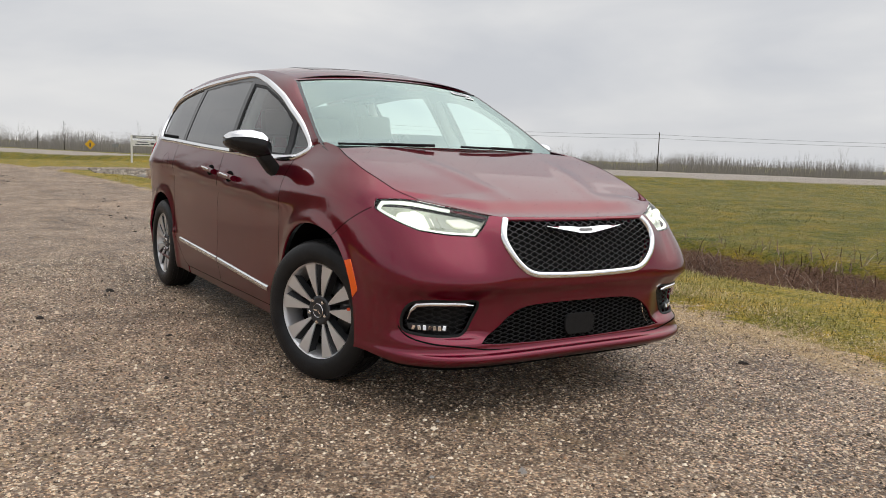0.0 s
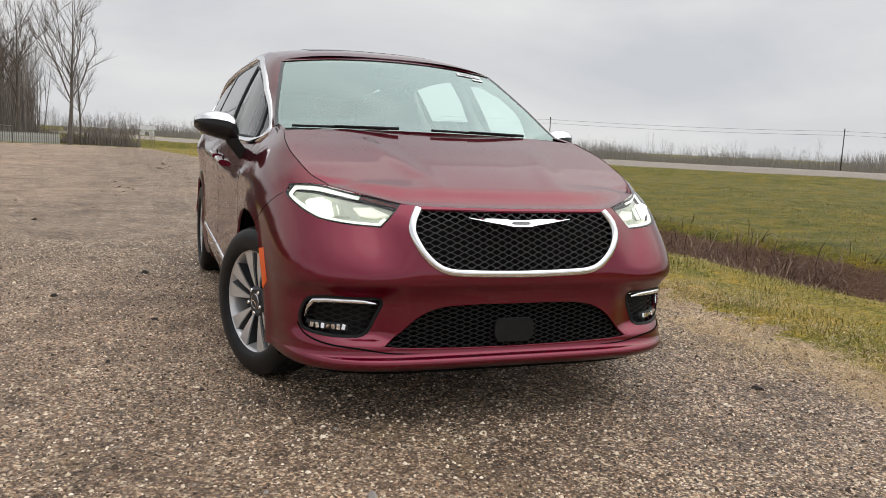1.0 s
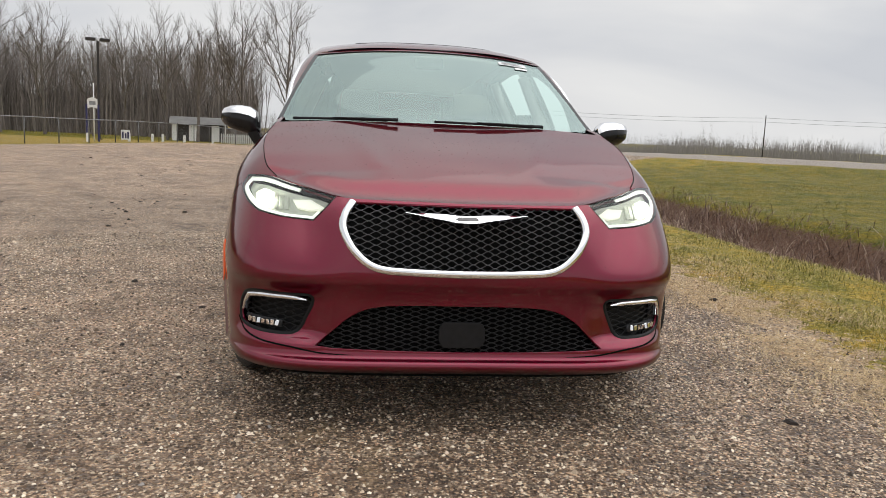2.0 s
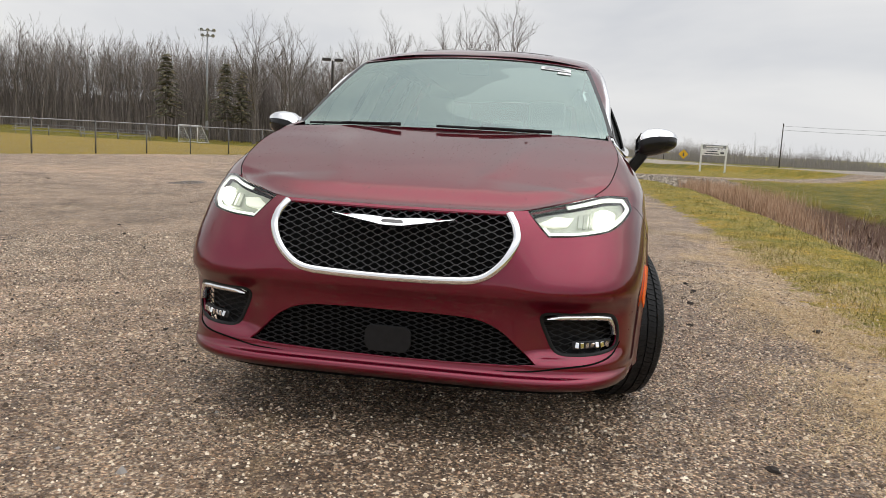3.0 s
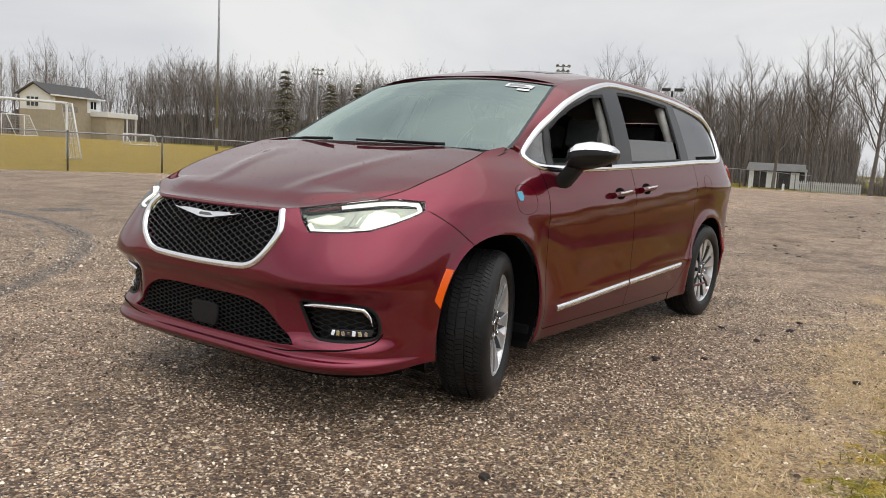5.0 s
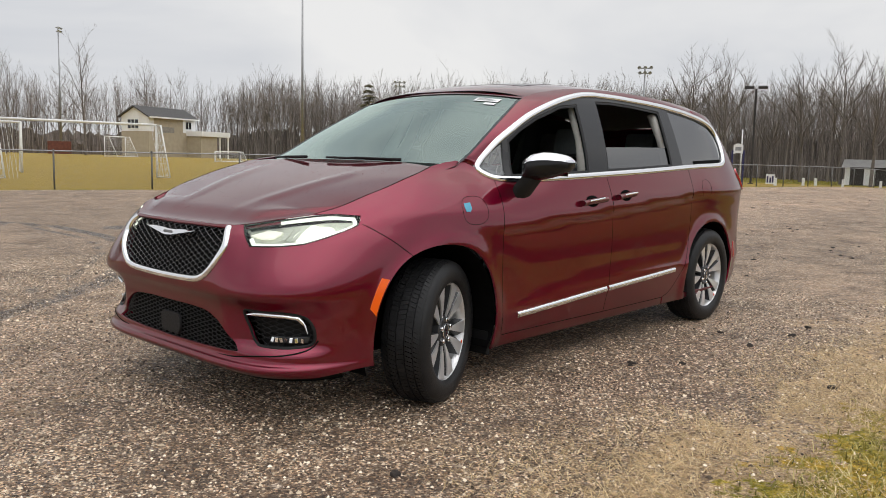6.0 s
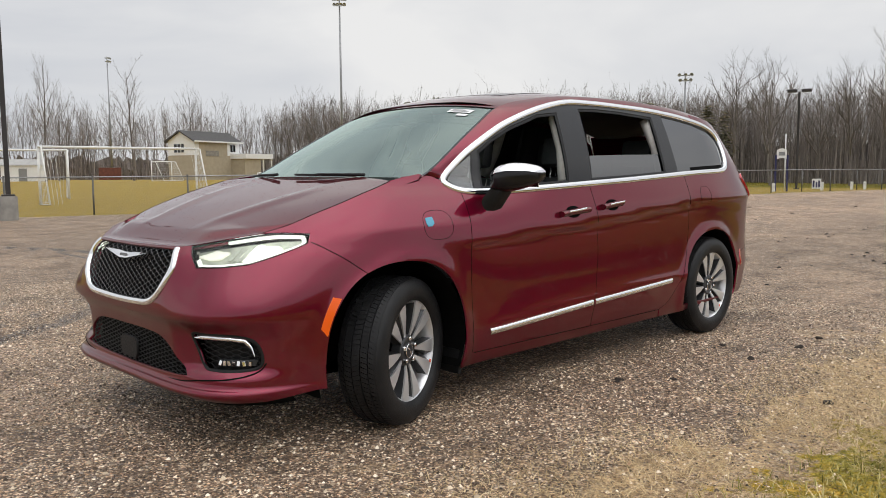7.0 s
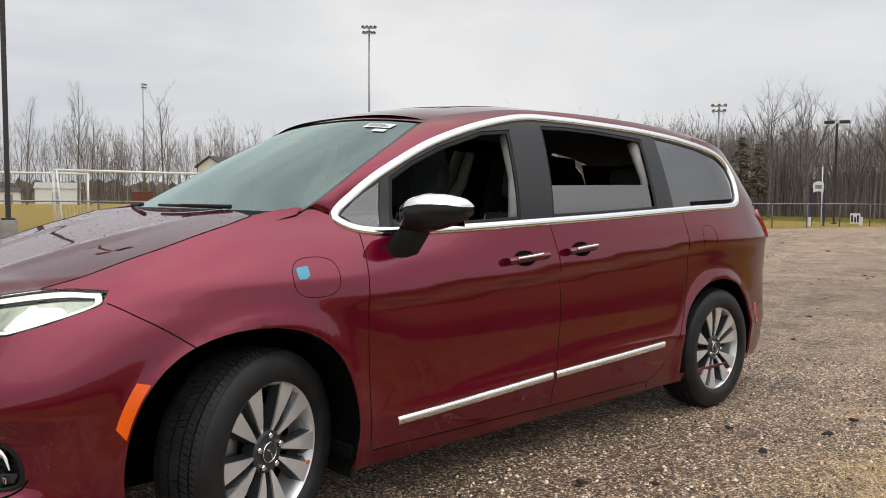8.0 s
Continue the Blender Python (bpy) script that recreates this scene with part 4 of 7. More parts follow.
def body_y(x, z):
    """Half width of the body at x and height z, before the ends round off."""
    shift = .065 * np.clip(x, -1.4, 1.2) * np.exp(-((z - .98) / .2) ** 2) + (.045 * np.clip(x, -1.4, 1.2) - .02) * np.exp(-((z - .45) / .13) ** 2)
    d = door_y(z + shift) - .085 * ss(.3, 1.3, x) * ss(1.0, 1.25, z)
    up = .03 * ss(1.6, 2.1, x) + .08 * ss(1.95, 2.25, x) * ss(.9, .98, z)
    f = fender_y(z + up)
    w = ss(.8, 1.3, x)
    y = d * (1 - w) + f * w
    # flared wheel arches
    for cx, cz, r in ((1.60, .37, .445), (-1.52, .365, .425)):
        ring = np.hypot(x - cx, z - cz) - r
        y = y + .016 * np.exp(-(np.maximum(ring, 0) / .055) ** 2) * ss(-.1, .0, ring) * ss(1.0, .8, z)
    y = y + .02 * ss(-1.15, -1.6, x) * np.exp(-((z - .98) / .12) ** 2)
    return y


def S(u, z, out=0.0):
    """Points of the body's skin, moved out along the normal by out."""
    u, z = np.asarray(u, float), np.asarray(z, float)

    def at(u, z):
        s, q = np.sign(u), np.abs(u)
        psi = np.where(q < L1, q / L1, np.where(q > L1 + L2, (L1 + L2 + L3 - q) / L3, 1.0)) * (math.pi / 2)
        c, n = np.abs(np.cos(psi)), np.abs(np.sin(psi))
        k = 4.0 + np.where(q < L1, 1.25 * (1 - ss(.66, .97, z)), np.where(q > L1 + L2, -.6, 0.0))  # fuller corners low on the nose, rounder ones at the tail
        r = (c ** k + n ** k) ** (-1 / k)
        a = np.where(q > L1 + L2, tail_x(z) - XR, nose_x(z) - XF)
        x0 = np.where(q > L1 + L2, XR, np.where(q < L1, XF, XF - (q - L1)))
        x = x0 + np.where((q < L1) | (q > L1 + L2), a * c * r, 0)
        y = body_y(x, z) * n * r
        # swept headlamp corners, and the scooped pockets round the fog lamps
        front = (q < L1)
        x = x - front * .05 * ss(.42, .62, y) * ss(.60, .84, z) * (1 - ss(.90, 1.0, z))
        pocket = ss(.46, .60, y) * (1 - ss(.84, .95, y)) * ss(.345, .40, z) * (1 - ss(.515, .625, z)) * front
        x = x - .042 * pocket
        return np.stack([x, y * s, z + 0 * x], -1)
    p = at(u, z)
    e = 2e-3
    du, dz = at(u + e, z) - at(u - e, z), at(u, z + e) - at(u, z - e)
    n = np.cross(du, dz)
    n /= np.linalg.norm(n, axis=-1, keepdims=True) + 1e-12
    return p + n * np.asarray(out)[..., None], n


_q = np.linspace(0, L1 + L2 + L3, 1400)


def ux(x, z):
    """u at which the left side passes x at height z."""
    p, _ = S(_q, np.full_like(_q, z))
    return float(np.interp(-x, -p[:, 0][::1], _q)) if p[0, 0] > x else 0.0


def uy(y, z):
    """u at which the front passes half width y at height z."""
    k = _q < L1
    p, _ = S(_q[k], np.full(k.sum(), z))
    return float(np.interp(abs(y), p[:, 1], _q[k])) * (1 if y >= 0 else -1)


def X(*pts):
    return [(ux(x, z), z) for x, z in pts]


def Y(*pts):
    return [(uy(y, z), z) for y, z in pts]


def dense(pts, step=.025, closed=True):
    out = []
    for a, b in zip(pts, pts[1:] + pts[:1] if closed else pts[1:]):
        n = max(1, int(math.hypot(b[0] - a[0], b[1] - a[1]) / step))
        out += [(a[0] + (b[0] - a[0]) * k / n, a[1] + (b[1] - a[1]) * k / n) for k in range(n)]
    return out if closed else out + [pts[-1]]


def inside(p, poly):
    hit, (x, y) = False, p
    for (ax, ay), (bx, by) in zip(poly, poly[1:] + poly[:1]):
        if (ay > y) != (by > y) and x < (bx - ax) * (y - ay) / (by - ay) + ax:
            hit = not hit
    return hit


def skin(name, outline, material, parent, label="", holes=(), step=.03, out=0.0, rim=.014, mirror=False, surface=None):
    """A panel of the skin: the flat outline (with holes) is meshed, laid on the surface and folded in at its edges."""
    from mathutils.geometry import delaunay_2d_cdt
    surface = surface or S
    loops = [dense(list(map(tuple, outline)), step)] + [dense(list(map(tuple, h)), step * .6) for h in holes]
    pts, edges = [], []
    for lp in loops:
        k = len(pts)
        pts += lp
        edges += [(k + i, k + (i + 1) % len(lp)) for i in range(len(lp))]
    us, zs = [p[0] for p in loops[0]], [p[1] for p in loops[0]]
    rows = 0
    for z in np.arange(min(zs) + step * .5, max(zs), step):
        rows += 1
        for u in np.arange(min(us) + step * (.5 if rows % 2 else 1.0), max(us), step):
            q = (float(u), float(z))
            if inside(q, loops[0]) and not any(inside(q, h) for h in loops[1:]):
                near = min(min((q[0] - a) ** 2 + (q[1] - b) ** 2 for a, b in lp) for lp in loops)
                if near > (step * .45) ** 2:
                    pts.append(q)
    v, e, f, *_ = delaunay_2d_cdt([Vector(p) for p in pts], edges, [], 0, 1e-6)
    v = [(a.x, a.y) for a in v]
    faces = []
    for t in f:
        c = (sum(v[i][0] for i in t) / 3, sum(v[i][1] for i in t) / 3)
        if inside(c, loops[0]) and not any(inside(c, h) for h in loops[1:]):
            faces.append(tuple(t))
    u, z = np.array([a[0] for a in v]), np.array([a[1] for a in v])
    p, n = surface(u, z, out)
    # folded edges
    count = {}
    for t in faces:
        for a, b in zip(t, t[1:] + t[:1]):
            count[(a, b)] = 1
    border = [(a, b) for a, b in count if (b, a) not in count]
    verts, norms, extra = [tuple(a) for a in p], [tuple(a) for a in n], {}
    inner = p - n * rim
    cu = {}
    for a, b in border:
        d = p[b] - p[a]
        o = np.cross(d, n[a])
        o /= np.linalg.norm(o) + 1e-9
        for k in (a, b):
            cu[k] = cu.get(k, 0) + o
    for k, o in cu.items():
        o = o / (np.linalg.norm(o) + 1e-9)
        soft = (n[k] + o) / 1.414
        extra[k] = (len(verts), len(verts) + 1)
        verts += [tuple(p[k] + o * .0015 - n[k] * .0015), tuple(inner[k] + o * .0015)]
        norms += [tuple(soft), tuple(o)]
    for a, b in border:
        (a1, a2), (b1, b2) = extra[a], extra[b]
        faces += [(b, a, a1, b1), (b1, a1, a2, b2)]
    if mirror:
        verts = [(x, -y, w) for x, y, w in verts]
        norms = [(x, -y, w) for x, y, w in norms]
        faces = [t[::-1] for t in faces]
    return raw(name, verts, faces, material, parent, label, norms)


def ribbon(name, pts, width, height, material, parent, label="", closed=False, mirror=False, out=0.0, taper=False, surface=None):
    """A moulding of rounded section that runs along points of the skin."""
    surface = surface or S
    pts = dense(list(map(tuple, pts)), .02, closed)
    u, z = np.array([a[0] for a in pts]), np.array([a[1] for a in pts])
    p, n = surface(u, z, out)
    m = len(pts)
    bm = bmesh.new()
    rings = []
    sect = [(-.5, -.6), (-.5, .35), (-.34, .8), (0, 1.0), (.34, .8), (.5, .35), (.5, -.6)]
    for i in range(m):
        a, b = p[(i - 1) % m if closed else max(i - 1, 0)], p[(i + 1) % m if closed else min(i + 1, m - 1)]
        t = (b - a) / (np.linalg.norm(b - a) + 1e-9)
        side = np.cross(n[i], t)
        side /= np.linalg.norm(side) + 1e-9
        w = width
        if taper:
            w = width * min(1.0, .25 + 6.0 * min(i, m - 1 - i) / m)
        rings.append([bm.verts.new(tuple(np.array(p[i]) + side * w * s + n[i] * height * h)) for s, h in sect])
    for i in range(m if closed else m - 1):
        a, b = rings[i], rings[(i + 1) % m]
        for k in range(len(sect) - 1):
            bm.faces.new((a[k], b[k], b[k + 1], a[k + 1]))
    if not closed:
        bm.faces.new(rings[0])
        bm.faces.new(rings[-1][::-1])
    if mirror:
        bmesh.ops.transform(bm, matrix=Matrix.Diagonal((1, -1, 1, 1)), verts=bm.verts)
    bmesh.ops.recalc_face_normals(bm, faces=bm.faces)
    return part(name, bm, material, parent, label, smooth=50)


def arch_xz(cx, cz, r, a):
    q = r * (1 + .045 * math.sin(2 * radians(a)) ** 2)
    return cx + q * math.cos(radians(a)), cz + q * math.sin(radians(a))


def arch(cx, cz, r, a0, a1, n=22):
    return X(*[arch_xz(cx, cz, r, a0 + (a1 - a0) * k / n) for k in range(n + 1)])


van = tagged(empty("minivan"), "dark red pearl minivan, wet, headlamps lit, parked on the gravel", "car")
FA, RA = (1.60, .37, .445), (-1.52, .365, .425)

# outlines on the skin
hl_top = Y((.492, .915), (.60, .938), (.70, .960), (.76, .972)) + X((2.13, .975), (2.045, .968))
hl_out = X((2.045, .968), (2.075, .925)) + Y((.852, .872), (.80, .842))
hl_low = Y((.80, .842), (.70, .828), (.577, .822))
hl = curve(hl_top[:-1], 4)[:-1] + curve(hl_out, 4)[:-1] + curve(hl_low, 4)[:-1] + Y((.577, .822), (.54, .860))
a0 = 62
seam_bf = X((2.06, .93), (1.94, .86), arch_xz(*FA, a0))
bump_half = Y((0, .246), (.5, .246)) + X((2.30, .253), (2.06, .280)) + arch(*FA, -12, a0)[:-1] + [seam_bf[2], seam_bf[1], seam_bf[0]] + \
    X((2.075, .925)) + Y((.852, .872), (.80, .842)) + [tuple(a) for a in curve(hl_low, 3)][1:] + Y((.54, .860), (.492, .915), (.44, .912), (.25, .908), (0, .906))


def both(half):
    """A full outline across the nose from its left half, which runs from the middle round to the middle."""
    return list(half) + [(-u, z) for u, z in half[::-1][1:-1]]


grille = curve(Y((.0, .648), (.20, .652), (.335, .665), (.415, .72), (.462, .80), (.458, .855), (.43, .902)), 6)
grille = [tuple(g) for g in grille] + Y((.25, .901), (.0, .899))
lower = [tuple(g) for g in curve(Y((0, .518), (.20, .518), (.34, .508), (.43, .47), (.51, .40), (.565, .352)), 5)] + Y((.50, .343), (.25, .336), (0, .333))
lower = lower[::-1]
fog = [tuple(g) for g in curve(Y((.575, .535), (.68, .542), (.79, .542), (.842, .52), (.862, .46), (.855, .405), (.80, .388), (.70, .385), (.635, .395), (.60, .45)), 5, True)]
bumper = skin("front_bumper", both(bump_half), PAINT, van, holes=[both(grille), both(lower), fog, [(-u, z) for u, z in fog[::-1]]], step=.017)
ribbon("lip_groove", (lambda g: [(-u, z) for u, z in g[::-1][:-1]] + g)([tuple(a) for a in curve(Y((0, .312), (.3, .315), (.52, .324), (.66, .343), (.78, .356), (.845, .377), (.872, .42)), 5)]), .007, .0012, GAP_BLACK, bumper, "dark groove over the lower lip")


def backing(name, loop, out, material, parent, step=.04, mirror=False):
    return skin(name, loop, material, parent, step=step, out=out, rim=.05, mirror=mirror)


def lattice(name, loop, pitch, period, radius, out, parent, label, mirror=False, material=None):
    """Wavy bars that touch in turn and make a lens-shaped mesh."""
    zs = [p[1] for p in loop]
    us = [p[0] for p in loop]
    bm = bmesh.new()
    z, row = min(zs) - pitch / 2, 0
    while z < max(zs) + pitch:
        for sgn in (1, -1):
            run = []
            for u in np.arange(min(us), max(us) + .004, period / 10):
                q = (float(u), float(z + sgn * pitch * .5 * math.cos(u * math.tau / period + row * math.pi)))
                if inside(q, loop):
                    run.append(q)
                if (not inside(q, loop) or u + period / 10 > max(us)) and run:
                    if len(run) > 2:
                        p, _ = S(np.array([a[0] for a in run]), np.array([a[1] for a in run]), out)
                        tube(bm, [tuple(a) for a in p], radius, 5)
                    run = []
            break
        z += pitch
        row += 1
    if mirror:
        bmesh.ops.transform(bm, matrix=Matrix.Diagonal((1, -1, 1, 1)), verts=bm.verts)
        bmesh.ops.reverse_faces(bm, faces=bm.faces)
    return part(name, bm, material or GUNMETAL, parent, label)


upper_grille = backing("upper_grille", both(grille), -.045, GAP_BLACK, van)
lattice("mesh", both(grille), .0127, .071, .0023, -.010, upper_grille, "dark gloss lens-shaped grille mesh")
lower_grille = backing("lower_grille", [(u * 1.05, .425 + (z - .425) * 1.12) for u, z in both(lower)], -.05, GAP_BLACK, van)
lattice("mesh", both(lower), .0098, .078, .0024, -.014, lower_grille, "black lens-shaped grille mesh", False, LOW_MESH)
ribbon("chrome_surround", (lambda g: [(-u, z) for u, z in g[::-1][:-1]] + g)([tuple(a) for a in grille[:-2]]), .030, .012, CHROME, upper_grille, "polished chrome grille surround")
cover = skin("sensor_cover", both(Y((0, .355), (.07, .355), (.088, .38), (.088, .43), (.07, .452), (0, .452))), MATTE_BLACK, lower_grille, out=.002, step=.02)

for mir in (False, True):
    pocket = backing("fog_lamp_pocket", fog, -.05, MATTE_BLACK, van, mirror=mir)
    ribbon("pocket_lip", fog, .014, .003, MATTE_BLACK, pocket, closed=True, mirror=mir)
    lattice("mesh", fog, .0112, .075, .0028, -.022, pocket, "black lens-shaped mesh", mir, LOW_MESH)
    ribbon("chrome_bar", Y((.592, .526), (.68, .531), (.77, .530), (.818, .522), (.836, .49), (.842, .455)), .021, .014, CHROME, pocket, "chrome fog lamp bar", mirror=mir, taper=True)
    lamp_strip = skin("fog_lamp", Y((.70, .402), (.84, .408), (.848, .432), (.70, .428)), DARK_ALLOY, pocket, "faceted clear fog lamp", out=-.012, step=.02, mirror=mir)
    bm = bmesh.new()
    for k in range(7):
        p, n = S(np.array([uy(.712 + .019 * k, .418)]), np.array([.418]), -.006)
        y = p[0][1] * (-1 if mir else 1)
        box(bm, -.003, .003, -.0075, .0075, -.011, .011, .002, Matrix.Translation((p[0][0], y, p[0][2])) @ pose(0, 0, 0, 12 * (k % 3 - 1), -18 + 14 * (k % 4), ((20 + 9 * (k % 3)) * (-1 if mir else 1))))
    part("fog_lamp_facet", bm, CHROME, pocket)

# headlamps: housing, light strips, projectors, lens
hl = [tuple(a) for a in hl]


def shrink(loop, k):
    cu, cz = np.mean([a[0] for a in loop]), np.mean([a[1] for a in loop])
    return [(cu + (u - cu) * k, cz + (z - cz) * k) for u, z in loop]


def offset_loop(loop, d):
    """The loop moved inward by d."""
    pts = dense(loop, .012)
    out, m = [], len(pts)
    area = sum(a[0] * b[1] - b[0] * a[1] for a, b in zip(pts, pts[1:] + pts[:1]))
    for i, p in enumerate(pts):
        a, b = pts[i - 2], pts[(i + 2) % m]
        t = np.array([b[0] - a[0], b[1] - a[1]])
        t /= np.linalg.norm(t) + 1e-9
        nrm = np.array([-t[1], t[0]]) * (1 if area > 0 else -1)
        out.append((p[0] + nrm[0] * d, p[1] + nrm[1] * d))
    return out


for mir in (False, True):
    lamp = skin("headlamp", hl, GAP_BLACK, van, "lit headlamp with a white light strip round it", step=.025, out=-.045, rim=.05, mirror=mir)
    ribbon("lamp_border", offset_loop(hl, .004), .009, .003, GAP_BLACK, lamp, closed=True, mirror=mir, out=-.004)
    low = [(uy(.560, .862), .862)] + [tuple(a) for a in curve(Y((.585, .836), (.70, .841), (.795, .855)), 5)] + \
        [tuple(a) for a in curve([(uy(.795, .859), .859), (uy(.838, .882), .882), (ux(2.095, .925), .925), (ux(2.075, .961), .961)], 4)][1:] + \
        [tuple(a) for a in curve([(ux(2.075, .961), .961), (ux(2.14, .967), .967), (uy(.74, .961), .961), (uy(.64, .940), .940)], 4)][1:]
    ribbon("light_strip", low, .019, .006, HL_WHITE, lamp, "glowing white light strip", mirror=mir, out=-.016)
    inner = skin("reflector_bowl", offset_loop(hl, .016), HL_BOWL, lamp, step=.03, out=-.036, rim=.004, mirror=mir)
    wing = [(uy(.545, .882), .882)] + Y((.60, .872), (.65, .880), (.67, .905), (.60, .908))
    skin("inner_reflector", wing, HL_GLOW, lamp, step=.02, out=-.022, rim=.012, mirror=mir)
    halo = [tuple(c) for c in curve(Y((.74, .878), (.79, .872), (.835, .89), (.845, .92), (.81, .940), (.755, .932), (.725, .905)), 4, True)]
    skin("beam_reflector", halo, HL_GLOW, lamp, "reflector round the beam, self-lit for the beam's glow", step=.02, out=-.033, rim=.003, mirror=mir)
    # one lit projector in a square module, and a row of bright facets towards the grille
    p, n = S(np.array([uy(.795, .905)]), np.array([.905]), -.030)
    p = p[0] * np.array([1, -1 if mir else 1, 1])
    d = Matrix.Translation(p) @ Vector((1, .25 * (-1 if mir else 1), 0)).to_track_quat("Z", "Y").to_matrix().to_4x4()
    bm = bmesh.new()
    lathe(bm, [(.036, -.006), (.035, .006), (.031, .006), (.030, .002), (.027, .007), (.018, .013), (.008, .016), (.0008, .0165)], 28, d)
    bmesh.ops.recalc_face_normals(bm, faces=bm.faces)
    part("projector", bm, HL_BEAM, lamp, "lit projector lamp", smooth=40)
    for k in range(3):
        yk = .690 + .022 * k
        facet = Y((yk, .872), (yk + .014, .874), (yk + .016, .922 + .003 * k), (yk + .003, .918 + .003 * k))
        skin("reflector_facet", facet, HL_BOWL, lamp, step=.03, out=-.026 - .003 * (k % 2), rim=.008, mirror=mir)
    skin("lens", offset_loop(hl, .002), LENS, lamp, "clear lamp lens", step=.03, out=.001, rim=.006, mirror=mir)

# fenders, doors, quarters, sills on both sides
belt_f = [(1.09, 1.128), (.80, 1.128), (.51, 1.137), (.02, 1.155)]
belt_r = [(.02, 1.155), (-.5, 1.175), (-1.15, 1.205)]
seam_f = X((1.09, 1.128), (1.105, 1.0), (1.115, .81), (1.11, .55), (1.10, .285))
seam_m = X((.02, 1.155), (-.02, .95), (-.035, .75), (-.015, .55), (.02, .36), (.025, .275))
seam_r = X((-1.15, 1.205), (-1.165, 1.02), (-1.165, .85), (-1.12, .62), (-1.04, .45), (-.90, .315), (-.80, .275))
sill_low = .215
hood_seam = X((2.205, .972), (2.10, 1.005), (1.95, 1.06), (1.75, 1.125), (1.60, 1.168), (1.519, 1.193))
fender = [tuple(a) for a in curve(hood_seam, 3)] + X((1.42, 1.211), (1.32, 1.224), (1.24, 1.214), (1.165, 1.185), (1.12, 1.145)) + seam_f + X((1.09, .215), (1.17, .215)) + \
    arch(*FA, 200.5, a0) + [seam_bf[1], seam_bf[0]] + [hl_out[1]] + [hl_top[-1], hl_top[-2]]
front_door = seam_f[:1] + X(*belt_f[1:]) + seam_m[1:] + X((.5, .28)) + seam_f[:0:-1]
slide_door = X(*belt_r) + seam_r[1:] + X((-.4, .275)) + seam_m[:0:-1]
quarter = seam_r[:1] + X((-1.45, 1.215), (-1.72, 1.225), (-1.84, 1.245), (-1.90, 1.30), (-1.955, 1.40), (-1.96, 1.47), (-1.93, 1.52), (-1.80, 1.57), (-1.62, 1.612),
    (-1.62, 1.655), (-1.9, 1.625), (-2.12, 1.57), (-2.24, 1.48), (-2.36, 1.32), (-2.44, 1.18), (-2.46, .9), (-2.46, .5), (-2.42, .3), (-2.2, .25), (-1.94, .25)) + \
    arch(*RA, -14, 194) + X((-1.05, .215), (-.82, .215)) + seam_r[:0:-1]
sill = X((1.09, .278), (.5, .274), (.0, .270), (-.80, .268), (-.815, .21), (1.09, .21))
DLO = [(1.165, 1.197), (1.06, 1.275), (.93, 1.357), (.76, 1.445), (.58, 1.520), (.30, 1.603), (-.04, 1.667), (-.35, 1.676), (-.62, 1.672), (-1.1, 1.655), (-1.6, 1.603), (-1.83, 1.555), (-1.925, 1.49), (-1.935, 1.39), (-1.875, 1.28), (-1.80, 1.237), (-1.70, 1.224)]
dlo_low = [(-1.40, 1.215), (-1.15, 1.205), (-.5, 1.175), (.02, 1.155), (.51, 1.137), (.85, 1.128), (1.03, 1.132), (1.125, 1.152)]
dlo = [tuple(a) for a in curve(X(*DLO, *dlo_low), 4, True)]


def window(*pts):
    return X(*pts)


win_tri = window((1.135, 1.195), (1.08, 1.158), (.975, 1.145), (.925, 1.335), (1.05, 1.262))
win_front = window((.935, 1.143), (.51, 1.152), (.20, 1.165), (.09, 1.60), (.30, 1.578), (.58, 1.495), (.76, 1.42), (.885, 1.35))
win_slide = window((-.02, 1.175), (-.5, 1.192), (-.93, 1.212), (-1.03, 1.615), (-.62, 1.638), (-.35, 1.642), (-.155, 1.635))
win_rear = window((-1.09, 1.222), (-1.40, 1.232), (-1.70, 1.242), (-1.79, 1.255), (-1.86, 1.30), (-1.91, 1.39), (-1.90, 1.475), (-1.82, 1.53), (-1.6, 1.578), (-1.17, 1.628))
holes4 = [win_tri, win_front, win_slide, win_rear]
shut_front = window((.935, 1.143), (.51, 1.152), (.13, 1.166), (.02, 1.612), (.30, 1.578), (.58, 1.495), (.76, 1.42), (.885, 1.35))
shut_slide = window((.065, 1.170), (-.5, 1.192), (-1.02, 1.216), (-1.09, 1.618), (-.62, 1.638), (-.35, 1.642), (-.055, 1.632))

